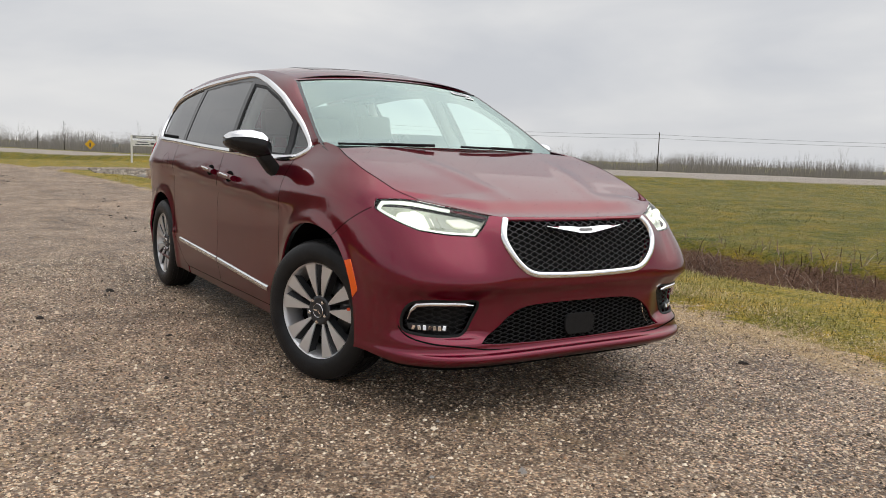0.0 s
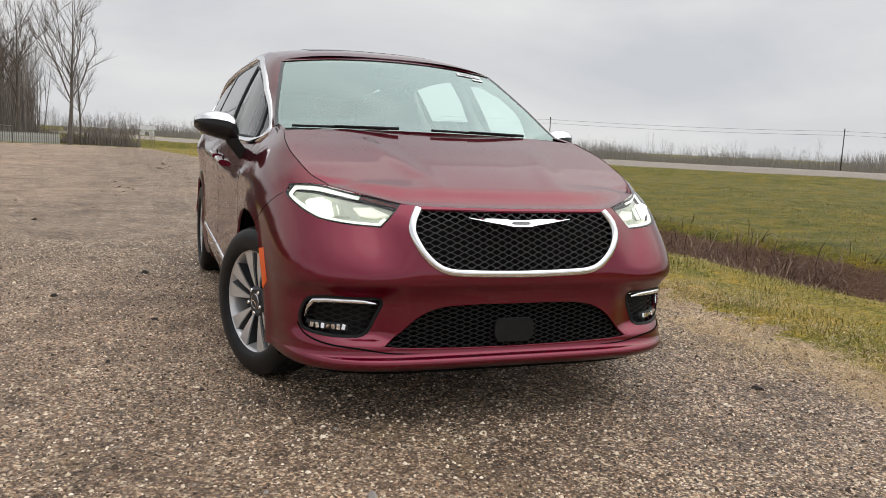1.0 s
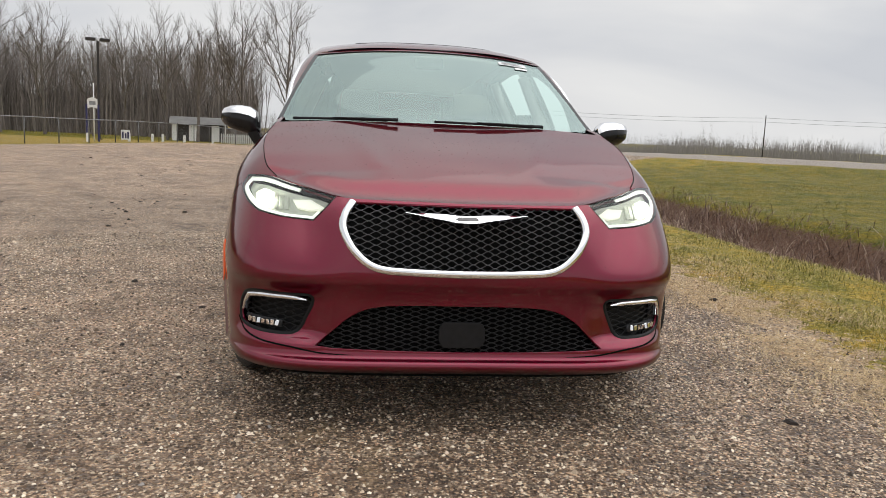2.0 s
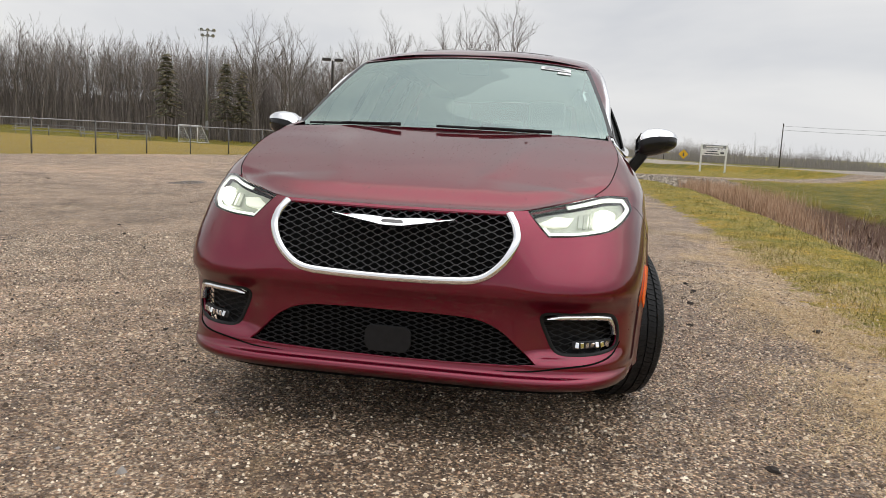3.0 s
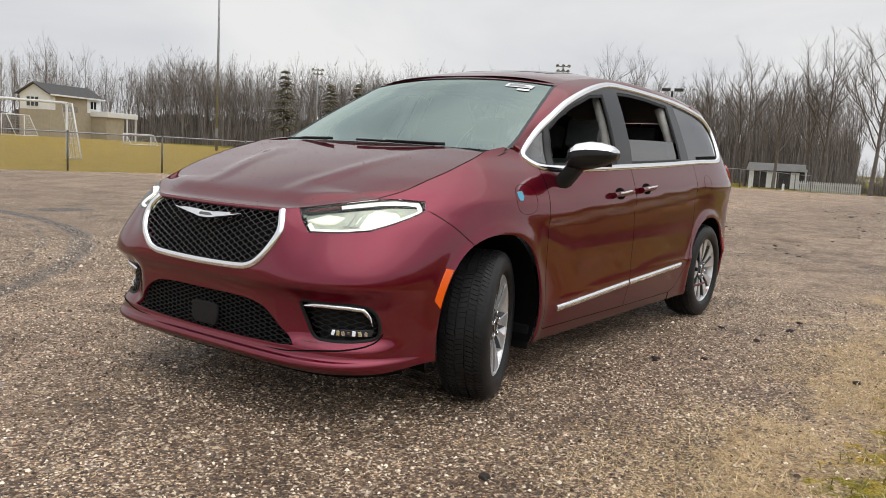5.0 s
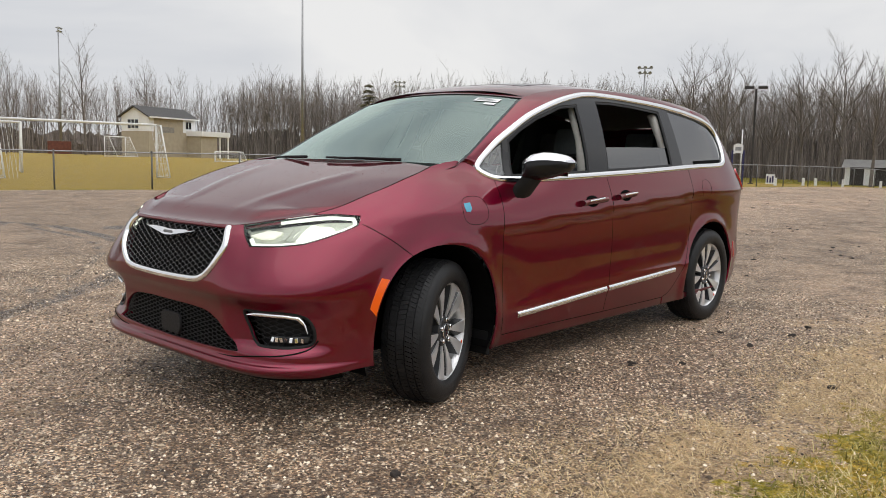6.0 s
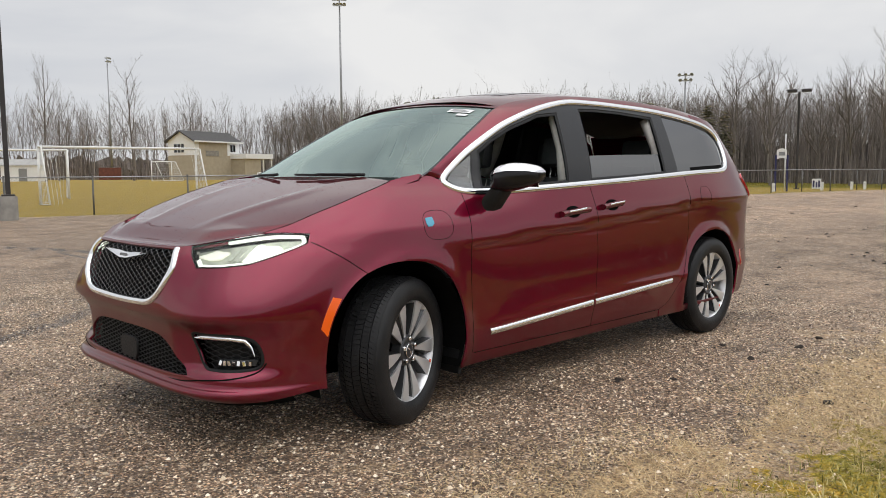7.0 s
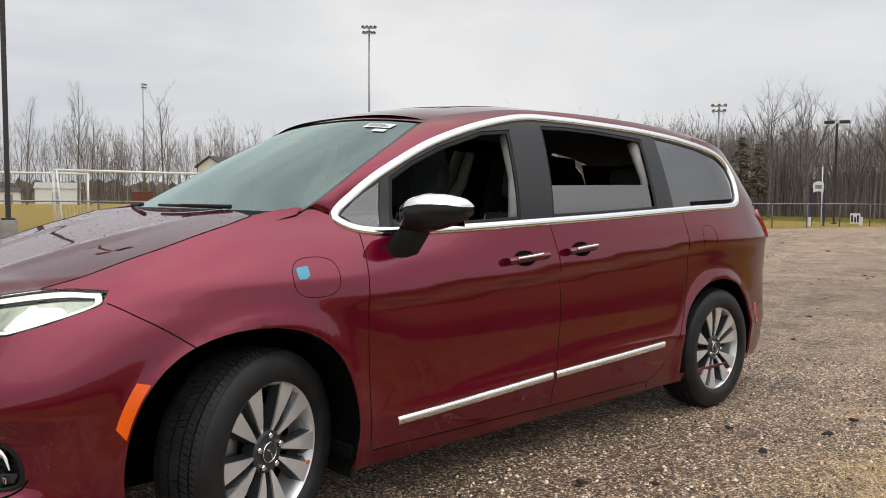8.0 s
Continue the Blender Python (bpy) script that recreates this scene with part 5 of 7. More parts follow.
for mir in (False, True):
    sg = -1 if mir else 1
    fd = skin("front_fender", fender, PAINT, van, step=.03, mirror=mir)
    d1 = skin("front_door", front_door, PAINT, van, "front door with its window down" if not mir else "closed front door", step=.035, mirror=mir)
    d2 = skin("sliding_door", slide_door, PAINT, van, "sliding door with its window half down" if not mir else "closed sliding door", step=.035, mirror=mir)
    qp = skin("quarter_panel", quarter, PAINT, van, step=.035, mirror=mir)
    skin("sill_panel", sill, PAINT, van, step=.04, out=-.006, mirror=mir)
    skin("pillar_trim", dlo, GLOSS_BLACK, van, "gloss black window pillars", holes=[win_tri, shut_front, shut_slide, win_rear] if mir else holes4, step=.035, out=-.004, rim=.03, mirror=mir)
    ribbon("chrome_window_surround", dlo, .038, .013, CHROME, van, "bright chrome window surround", closed=True, mirror=mir, out=.001)
    skin("quarter_window", win_tri, CLEAR_GLASS, d1, step=.05, out=-.012, rim=.004, mirror=mir)
    if mir:
        skin("window_pane", shut_front, CLEAR_GLASS, d1, step=.06, out=-.014, rim=.004, mirror=mir)
        skin("window_pane", shut_slide, PRIVACY_GLASS, d2, step=.06, out=-.008, rim=.004, mirror=mir)
    else:
        skin("window_pane", window((-.02, 1.175), (-.5, 1.192), (-.93, 1.212), (-.965, 1.352), (-.5, 1.345), (-.07, 1.335)), PRIVACY_GLASS, d2, "dark glass pane lowered halfway", step=.06, out=-.02, rim=.005)
    skin("rear_window", win_rear, PRIVACY_GLASS, qp, "dark privacy glass", step=.06, out=-.010, rim=.004, mirror=mir)
    skin("vent_slit", window((-1.30, 1.236), (-1.78, 1.252), (-1.80, 1.272), (-1.30, 1.254)), GAP_BLACK, qp, step=.04, out=-.004, rim=.004, mirror=mir)
    for wloop, par in ((shut_front if mir else win_front, d1), (shut_slide if mir else win_slide, d2)):
        ribbon("window_seal", offset_loop(wloop, .008), .020, .004, MATTE_BLACK, par, closed=True, mirror=mir, out=-.012)
    ribbon("chrome_strip", X((.976, .378), (.60, .396), (.04, .424)), .036, .013, CHROME, d1, "chrome lower door strip", mirror=mir)
    ribbon("chrome_strip", X((.015, .425), (-.45, .443), (-.913, .462)), .036, .013, CHROME, d2, "chrome lower door strip", mirror=mir, taper=False)
    for jn, seam, par in (("door_joint", seam_f, d1), ("door_joint", seam_m, d2), ("door_joint", seam_r, d2), ("fender_joint", seam_bf, fd), ("hood_joint", hood_seam, fd),
            ("sill_joint", X((1.09, .279), (.5, .276), (0, .272), (-.80, .270)), d1), ("bumper_joint", X((-1.91, .55), (-2.05, .58), (-2.30, .62), (-2.44, .66)), qp)):
        ribbon(jn, [tuple(a) for a in curve(seam, 4)], .0042, .0007, GAP_BLACK, par, mirror=mir)
    # amber side marker in the bumper's edge
    skin("side_marker", arch(FA[0], FA[1], .452, 18, 40, 8) + arch(FA[0], FA[1], .486, 38, 21, 8), AMBER, bumper, "amber side reflector", step=.02, out=.004, rim=.008, mirror=mir)
    skin("rear_marker", X((-2.02, .60), (-2.05, .60), (-2.06, .48), (-2.03, .47)), TAIL_RED, qp, step=.02, out=.004, rim=.008, mirror=mir)
    # fuel and charge flaps: a dark round joint with a flap in it
    for cx, cz, rx_, rz_, par in ((1.340, .972, .100, .072, fd), (-1.385, 1.045, .070, .068, qp)):
        if par is fd and mir:
            continue
        loop = X(*[(cx + rx_ * math.copysign(abs(math.cos(a)) ** .75, math.cos(a)), cz + rz_ * math.copysign(abs(math.sin(a)) ** .75, math.sin(a))) for a in np.linspace(0, math.tau, 40, endpoint=False)][::-1])
        ribbon("flap_joint", loop, .0024, .0006, GAP_BLACK, par, closed=True, mirror=mir)
    # door handles: a black patch as the cup's shade, a bar with chrome face
    for x0, x1, zc, par in ((.36, .09, .985, d1), (-.06, -.27, 1.012, d2)):
        hx = (x0 + x1) / 2 - (.0 if par is d1 else .02)
        cup_shade = X(*[(hx + .070 * math.cos(a), zc + .006 + .034 * math.sin(a)) for a in np.linspace(0, math.tau, 24, endpoint=False)][::-1])
        skin("handle_cup", cup_shade, GAP_BLACK, par, step=.03, out=.0012, rim=.0, mirror=mir)
        hd = ribbon("door_handle", X((x0, zc - .006), (x0 * .7 + x1 * .3, zc), (x0 * .3 + x1 * .7, zc + .008), (x1, zc + .012)), .036, .036, PAINT, par, "body-coloured handle", mirror=mir, out=.004)
        ribbon("handle_inlay", X((x0 - .05, zc + .003), ((x0 + x1) / 2, zc + .009), (x1 + .05 * (x0 > 0), zc + .017)), .014, .010, CHROME, par, "chrome handle inlay", mirror=mir, out=.034)

# charge badge on the left flap
skin("charge_badge", X((1.418, 1.008), (1.372, 1.012), (1.370, .982), (1.386, .968), (1.415, .968)), TEAL, van, "teal leaf-shaped charge badge", step=.02, out=.003, rim=.003)

# tail lamps and tailgate
for mir in (False, True):
    skin("tail_lamp", X((-2.14, 1.17), (-2.20, 1.20), (-2.40, 1.16), (-2.52, 1.05), (-2.50, .98), (-2.32, 1.02)), TAIL_RED, van, "red wrap-round tail lamp", step=.04, out=.012, rim=.02, mirror=mir)
tg = X((-2.46, .3), (-2.46, .9), (-2.44, 1.18), (-2.36, 1.32), (-2.24, 1.48))
END = L1 + L2 + L3


def tail_loop(zs):
    left = [(ux(x, z) + .004, z) for x, z in zs]
    return left


gate = [(u, z) for u, z in tail_loop([(-2.46, .28), (-2.46, .6), (-2.46, .9), (-2.44, 1.18), (-2.36, 1.32), (-2.26, 1.47), (-2.2, 1.55)])]
gate = gate + [(END, 1.55), (END, .28)]
for mir in (False, True):
    t1 = skin("tailgate", gate[::-1], PAINT, van, step=.06, mirror=mir)
    skin("tailgate_glass", [(END - .02, 1.12), (END - .02, 1.50), (gate[5][0] + .10, 1.46), (gate[3][0] + .10, 1.13)][::-1], PRIVACY_GLASS, t1, step=.07, out=.004, mirror=mir)

# ---- upper body: windshield, roof and the rails between glass and roof ----
EDGE = curve([(1.36, .83, 1.19), (1.213, .806, 1.258), (1.0, .765, 1.382), (.78, .718, 1.503), (.56, .672, 1.612), (.30, .655, 1.668), (-.1, .655, 1.712), (-.7, .66, 1.722), (-1.4, .655, 1.70), (-1.95, .635, 1.645), (-2.25, .60, 1.57), (-2.36, .58, 1.53)], 8)
EDGE = np.array(EDGE)
mid_x = pch([-2.5, -2.36, -2.25, -1.95, -1.4, -.7, -.1, .3, .62, .75], [1.50, 1.585, 1.635, 1.705, 1.752, 1.775, 1.765, 1.728, 1.662, 1.60])


def roof_z(x, y, ye, ze):
    k = np.clip(np.abs(y) / ye, 0, 1)
    return mid_x(x) + (ze - mid_x(x)) * k ** 2.6


def grid_mesh(name, P, material, parent, label="", flip=False):
    P = np.asarray(P)
    a, b = P.shape[:2]
    du = np.gradient(P, axis=0)
    dv = np.gradient(P, axis=1)
    n = np.cross(du, dv)
    n /= np.linalg.norm(n, axis=-1, keepdims=True) + 1e-12
    if flip:
        n = -n
    faces = [(i * b + j, (i + 1) * b + j, (i + 1) * b + j + 1, i * b + j + 1) for i in range(a - 1) for j in range(b - 1)]
    if flip:
        faces = [f[::-1] for f in faces]
    return raw(name, P.reshape(-1, 3), faces, material, parent, label, n.reshape(-1, 3))


top_i = 32  # where the windshield ends and the roof begins along the edge
ks = np.linspace(-1, 1, 41)
roof = []
for p in EDGE[top_i:]:
    xs = p[0] + (.055 * (1 - ss(0, .35, .62 - p[0]))) * (1 - ks ** 2)
    roof.append(np.stack([xs, ks * p[1], roof_z(xs, ks * p[1], p[1], p[2])], -1))
roof_ob = grid_mesh("roof_panel", roof, PAINT, van, flip=True)
# dark glass panel let into the front of the roof
sunroof = []
for x in np.linspace(.28, -.55, 16):
    sunroof.append([(x, y, float(roof_z(x, y, .657, np.interp(-x, -EDGE[top_i:, 0], EDGE[top_i:, 2]))) + .0015) for y in np.linspace(-.44, .44, 15)])
grid_mesh("sunroof_glass", sunroof, GLOSS_BLACK, roof_ob, "dark glass sunroof", flip=True)


def shield(inset=0.0, down=0.0, i0=3, i1=32, rows=None, cols=41):
    """Rows of the windshield from its foot to the roof."""
    out = []
    for p in EDGE[i0:i1 + 1]:
        k = (p[2] - EDGE[i0][2]) / (EDGE[i1][2] - EDGE[i0][2])
        yk = np.linspace(-1, 1, cols) * (p[1] - inset)
        bow = (1 - (np.abs(yk) / p[1]) ** 2.2)
        out.append(np.stack([p[0] + (.185 * (1 - k) + .055 * k) * bow, yk, p[2] + (.012 * (1 - k) + .045 * k) * bow - down], -1))
    return np.array(out)


ws = grid_mesh("windshield", shield(.012, .004), WINDSHIELD, van, "green-tinted windshield that mirrors the sky", flip=True)
ws.visible_shadow = False
band = shield(.0, -.001)
grid_mesh("windshield_surround", np.concatenate([band[:, :1], band[:, :1] * 1], 1) + np.array([[[0, 0, 0], [0, .028, 0]]]), GLOSS_BLACK, ws, flip=True)
grid_mesh("windshield_surround", np.concatenate([band[:, -1:], band[:, -1:]], 1) + np.array([[[0, -.028, 0], [0, 0, 0]]]), GLOSS_BLACK, ws, flip=True)
tb = shield(.0, .002)[-2:]
grid_mesh("windshield_top_band", tb + np.array([0, 0, .003]), PAINT, ws, flip=True)

# rails: from the chrome's upper edge to the roof's edge, bulging a little
rail_c = [a for a in curve(X(*DLO[:13]), 6)]
rc = np.array([S(np.array([a[0]]), np.array([a[1]]), .0)[0][0] for a in rail_c])
low = X((1.32, 1.224), (1.24, 1.214))
start = np.array([S(np.array([a[0]]), np.array([a[1]]), 0.0)[0][0] for a in low])
rc = np.concatenate([start, rc])
arc_r = np.r_[0, np.cumsum(np.linalg.norm(np.diff(rc, axis=0), axis=1))]
ex = EDGE[2:]
for mir in (False, True):
    rows = []
    n_rows = 110
    # match by x along the two curves
    xs = np.linspace(1.30, -1.93, n_rows)
    for x in xs:
        a = np.array([np.interp(-x, -rc[:, 0], rc[:, k]) for k in range(3)])
        xe = x + .02
        b = np.array([np.interp(-xe, -ex[:, 0], ex[:, k]) for k in range(3)])
        m = (a + b) / 2
        nrm = np.array([.15 if x > .5 else 0, .8, .6])
        g = .10 * np.linalg.norm(b - a)
        row = []
        for k in np.linspace(0, 1, 9):
            q = a * (1 - k) + b * k + nrm * g * 4 * k * (1 - k) * .75
            row.append(q)
        rows.append(row)
    rows = np.array(rows)
    if mir:
        rows = rows * np.array([1, -1, 1])
    grid_mesh("roof_rail", rows, PAINT, van, flip=mir)

# hood
hs = np.array([S(np.array([a[0]]), np.array([a[1]]), 0.0)[0][0] for a in curve(hood_seam, 5)])
lead = np.array([S(np.array([a[0]]), np.array([a[1]]), 0.0)[0][0] for a in Y((0, .906), (.25, .908), (.44, .912), (.492, .918), (.60, .940), (.70, .962), (.755, .972))])
edge_y = pch(hs[::-1, 0], hs[::-1, 1])
edge_z = pch(hs[::-1, 0], hs[::-1, 2])
lead_o = lead[np.argsort(lead[:, 1])]
lead_x = pch(lead_o[:, 1], lead_o[:, 0])
lead_zf = pch(lead_o[:, 1], lead_o[:, 2])
hood_mid = pch([1.30, 1.42, 1.60, 1.80, 2.0, 2.2, 2.33, 2.42, 2.47], [1.236, 1.222, 1.180, 1.130, 1.075, 1.010, .962, .925, .900])
rows = []
back_y = .83
for k in np.linspace(-1, 1, 61):
    row = []
    yf = k * .765
    xf, zf = float(lead_x(abs(yf))), float(lead_zf(abs(yf)))
    xb = 1.42 + .10 * k * k
    for j in np.linspace(0, 1, 56):
        jj = 1 - (1 - j) ** 1.6
        x = xf + (xb - xf) * j
        # the side edge's width at this x, held past its ends
        ye = float(edge_y(np.clip(x, 1.52, 2.2)))
        y = k * (ye + (.765 - ye) * float(ss(2.17, 2.23, x)))
        ze = float(edge_z(np.clip(x, 1.52, 2.2))) if x > 1.52 else float(edge_z(1.52)) + (1.52 - x) * .22
        base = float(hood_mid(x)) + (ze - float(hood_mid(x))) * abs(k) ** 2.4
        # meet the leading edge
        w = float(ss(0, .16, j))
        z = zf + (base - zf) * (w if w < 1 else 1)
        if j < .25:
            z = min(z, base) if base > zf else z
        crease = .008 * math.exp(-((abs(k) - (.34 + .24 * j)) / .07) ** 2) * float(ss(.05, .35, j)) * float(1 - ss(.55, .92, j))
        row.append((x, y, z + crease))
    rows.append(row)
hood = grid_mesh("hood", rows, PAINT, van, flip=True)
bm = bmesh.new()
lip = [(r[0][0], r[0][1], r[0][2]) for r in rows]
for a, b in zip(lip, lip[1:]):
    q = [bm.verts.new(a), bm.verts.new(b), bm.verts.new((b[0] - .02, b[1], b[2] - .022)), bm.verts.new((a[0] - .02, a[1], a[2] - .022))]
    bm.faces.new(q)
bmesh.ops.remove_doubles(bm, verts=bm.verts, dist=1e-5)
bmesh.ops.recalc_face_normals(bm, faces=bm.faces)
part("hood_lip", bm, PAINT, hood, smooth=60)
# cowl under the windshield
cowl = []
for k in np.linspace(-1, 1, 31):
    xb = 1.42 + .10 * k * k
    z0 = float(hood_mid(1.42)) - .030 * abs(k) ** 2.4
    cowl.append([(xb + .03, k * .83, z0 - .03), (xb - .01, k * .83, z0 - .035), (xb - .12 - .08 * k * k, k * .82, z0 - .012 + .02 * abs(k) ** 2)])
grid_mesh("cowl_grille", cowl, MATTE_BLACK, van, flip=True)
for mir in (False, True):
    skin("inner_pillar_skin", X((-1.99, 1.24), (-2.0, 1.42), (-1.97, 1.53), (-1.86, 1.585), (-1.9, 1.61), (-2.1, 1.56), (-2.22, 1.46), (-2.34, 1.3), (-2.42, 1.15), (-2.2, 1.15)), DASH, van, step=.07, out=-.03, rim=0, mirror=mir)
# dark inner door skins and floor, so that the joints and the cabin read dark
for mir in (False, True):
    skin("inner_door_skin", X((1.04, 1.125), (.4, 1.135), (-.5, 1.165), (-1.15, 1.195), (-1.10, .62), (-.85, .30), (.4, .26), (1.06, .26)), DASH, van, step=.08, out=-.055, rim=0, mirror=mir)
    skin("inner_quarter_skin", X((-1.15, 1.195), (-1.75, 1.215), (-2.35, 1.2), (-2.42, .86), (-1.16, .86)), DASH, van, step=.1, out=-.05, rim=0, mirror=mir)
bm = bmesh.new()
box(bm, -2.2, 1.15, -.74, .74, .26, .34, .02)
part("floor_pan", bm, GAP_BLACK, van)
bm = bmesh.new()
box(bm, 1.15, 2.30, -.55, .55, .26, .86, .03)
part("engine_bay", bm, GAP_BLACK, van)

# wheels
def make_wheel():
    w = empty("wheel")
    R, W = .365, .118
    bm = bmesh.new()
    prof = [(.248, -.10), (.256, -.113), (.272, -.121), (.308, -.122), (.338, -.113), (.352, -.100), (.358, -.088)]
    lathe(bm, prof + [(r, -h) for r, h in prof[::-1]], 72)
    # inside band of the carcass is closed by the tread blocks' ring below
    bmesh.ops.recalc_face_normals(bm, faces=bm.faces)
    tyre = part("tyre", bm, RUBBER, w, "black all-season tyre", smooth=45)
    # tread: five ribs with cross cuts, and shoulder blocks
    bm = bmesh.new()
    n = 96
    for lo, hi, cut, skew in ((-.098, -.068, .72, .35), (-.061, -.026, .86, .25), (-.019, .019, .9, -.2), (.026, .061, .86, .25), (.068, .098, .72, .35)):
        for k in range(n):
            a0, a1 = k * math.tau / n, (k + cut) * math.tau / n
            sk = skew * math.tau / n * 1.6
            edge = max(abs(lo), abs(hi)) > .09
            rt0 = R - .009 if edge and lo < 0 else R
            rt1 = R - .009 if edge and hi > 0 else R
            q = []
            for ang, h, r in ((a0, lo, rt0), (a1, lo, rt0), (a1 + sk, hi, rt1), (a0 + sk, hi, rt1)):
                q.append((bm.verts.new((r * math.cos(ang), r * math.sin(ang), h)), bm.verts.new(((.352) * math.cos(ang), .352 * math.sin(ang), h))))
            bm.faces.new([a for a, _ in q])
            for i in range(4):
                bm.faces.new((q[i][0], q[i][1], q[(i + 1) % 4][1], q[(i + 1) % 4][0]))
    bmesh.ops.recalc_face_normals(bm, faces=bm.faces)
    part("tread", bm, RUBBER, tyre)
    bm = bmesh.new()
    lathe(bm, [(.238, -.104), (.227, -.10), (.216, -.06), (.211, .0), (.216, .055), (.225, .086), (.2335, .099), (.241, .102), (.245, .096)], 72)
    bmesh.ops.recalc_face_normals(bm, faces=bm.faces)
    rim = part("rim", bm, ALLOY, w, "machined alloy rim with ten dark-backed spokes", smooth=50)
    bm = bmesh.new()
    lathe(bm, [(.0005, -.02), (.19, -.02), (.20, .0)], 48)
    part("brake_backing", bm, GAP_BLACK, rim)
    bm = bmesh.new()
    lathe(bm, [(.08, .012), (.155, .012), (.155, .0), (.08, .0)], 48)
    part("brake_disc", bm, STEEL, rim, "grey steel brake disc", smooth=40)
    # ten spokes that widen outward: a bright machined face and a dark sunk flank
    for k in range(10):
        a = k * math.tau / 10 + (.06 if k % 2 else -.06)
        ca, sa = math.cos(a), math.sin(a)

        def at(r, t, h):
            return (r * ca - t * sa, r * sa + t * ca, h)
        s = 1 if k % 2 else -1
        bm = bmesh.new()
        st = [(.070, -.003, .006, .078), (.11, -.011, .014, .086), (.165, -.022, .024, .093), (.228, -.034, .034, .097)]
        up = [(bm.verts.new(at(r, t0, h)), bm.verts.new(at(r, t1, h))) for r, t0, t1, h in st]
        dn = [(bm.verts.new(at(r, t0, h - .010)), bm.verts.new(at(r, t1, h - .010))) for r, t0, t1, h in st]
        for i in range(3):
            bm.faces.new((up[i][0], up[i + 1][0], up[i + 1][1], up[i][1]))
            bm.faces.new((up[i][0], dn[i][0], dn[i + 1][0], up[i + 1][0]))
            bm.faces.new((up[i][1], up[i + 1][1], dn[i + 1][1], dn[i][1]))
        bmesh.ops.recalc_face_normals(bm, faces=bm.faces)
        part("spoke", bm, ALLOY, rim)
        bm = bmesh.new()
        fl = [(bm.verts.new(at(r, (t1 if s > 0 else t0), h - .008)), bm.verts.new(at(r, (t1 if s > 0 else t0) + s * (.004 + .10 * max(0, r - .06)), h - .034))) for r, t0, t1, h in st]
        ot = [(bm.verts.new(at(r, (t0 if s > 0 else t1), h - .008)), bm.verts.new(at(r, (t0 if s > 0 else t1) - s * .006, h - .05))) for r, t0, t1, h in st]
        for i in range(3):
            bm.faces.new((fl[i][0], fl[i][1], fl[i + 1][1], fl[i + 1][0]))
            bm.faces.new((ot[i][0], ot[i][1], ot[i + 1][1], ot[i + 1][0]))
        bmesh.ops.recalc_face_normals(bm, faces=bm.faces)
        part("spoke_flank", bm, DARK_ALLOY, rim)
    bm = bmesh.new()
    lathe(bm, [(.076, .03), (.072, .076), (.062, .082), (.036, .080), (.034, .086), (.030, .090), (.0005, .092)], 40)
    bmesh.ops.recalc_face_normals(bm, faces=bm.faces)
    hub = part("hub", bm, DARK_ALLOY, rim, "dark hub with a centre cap", smooth=35)
    bm = bmesh.new()
    lathe(bm, [(.034, .0865), (.0345, .089), (.0325, .0905), (.0315, .0895)], 40)
    for sy in (-1, 1):
        q = [bm.verts.new((x, y * sy, .0932)) for x, y in ((-.004, .003), (.004, .004), (.009, .026), (.002, .021))]
        bm.faces.new(q)
    part("cap_ring", bm, CHROME, rim)
    for k in range(5):
        a = k * math.tau / 5 + .3
        bm = bmesh.new()
        lathe(bm, [(.0105, .055), (.0105, .092), (.008, .096), (.0005, .096)], 6, Matrix.Translation((.0555 * math.cos(a), .0555 * math.sin(a), 0)))
        bmesh.ops.recalc_face_normals(bm, faces=bm.faces)
        part("lug_nut", bm, CHROME, rim)
    bm = bmesh.new()
    a = 2.1
    box(bm, .205, .224, -.007, .007, .0985, .0995, 0, Matrix.Rotation(a, 4, "Z"))
    part("rim_sticker", bm, mat("orange_sticker", (.8, .10, .03), .5), rim, "small orange sticker")
    for o in (rim, *rim.children):
        for v in o.data.vertices:
            v.co.x, v.co.y = v.co.x * 1.06, v.co.y * 1.06
    return w


wheel = make_wheel()
wheel.parent = van
STEER = 20.5
out_left = pose(0, 0, 0, -90, 0, 0)
wheel.matrix_basis = pose(1.558, .862, .362, 0, 0, STEER) @ out_left @ pose(0, 0, 0, 0, 0, 35)
for x, y, rz, spin in ((1.558, -.862, 180 + STEER, 70), (-1.5445, .858, 0, 10), (-1.5445, -.858, 180, 50)):
    copy_thing(wheel, pose(x, y, .362, 0, 0, rz) @ out_left @ pose(0, 0, 0, 0, 0, spin))

# wheelhouses: dark liners behind the wheels
for cx, cz, r in (FA, RA):
    for sgn in (1, -1):
        bm = bmesh.new()
        pts = []
        for k in range(25):
            a = radians(-20 + 220 * k / 24)
            x, z = cx + (r + .012) * math.cos(a), cz + (r + .012) * math.sin(a)
            y1 = float(body_y(np.array(x), np.array(max(z, .22)))) * float((1 - min(1, max(0, (x - XF) / (2.55 - XF))) ** 4) ** .25) - .03
            pts.append((bm.verts.new((x, sgn * y1, z)), bm.verts.new((x, sgn * .52, z))))
        for p, q in zip(pts, pts[1:]):
            bm.faces.new((p[0], q[0], q[1], p[1]))
        bm.faces.new([q for _, q in pts])
        bmesh.ops.recalc_face_normals(bm, faces=bm.faces)
        part("wheelhouse_liner", bm, GAP_BLACK, van)

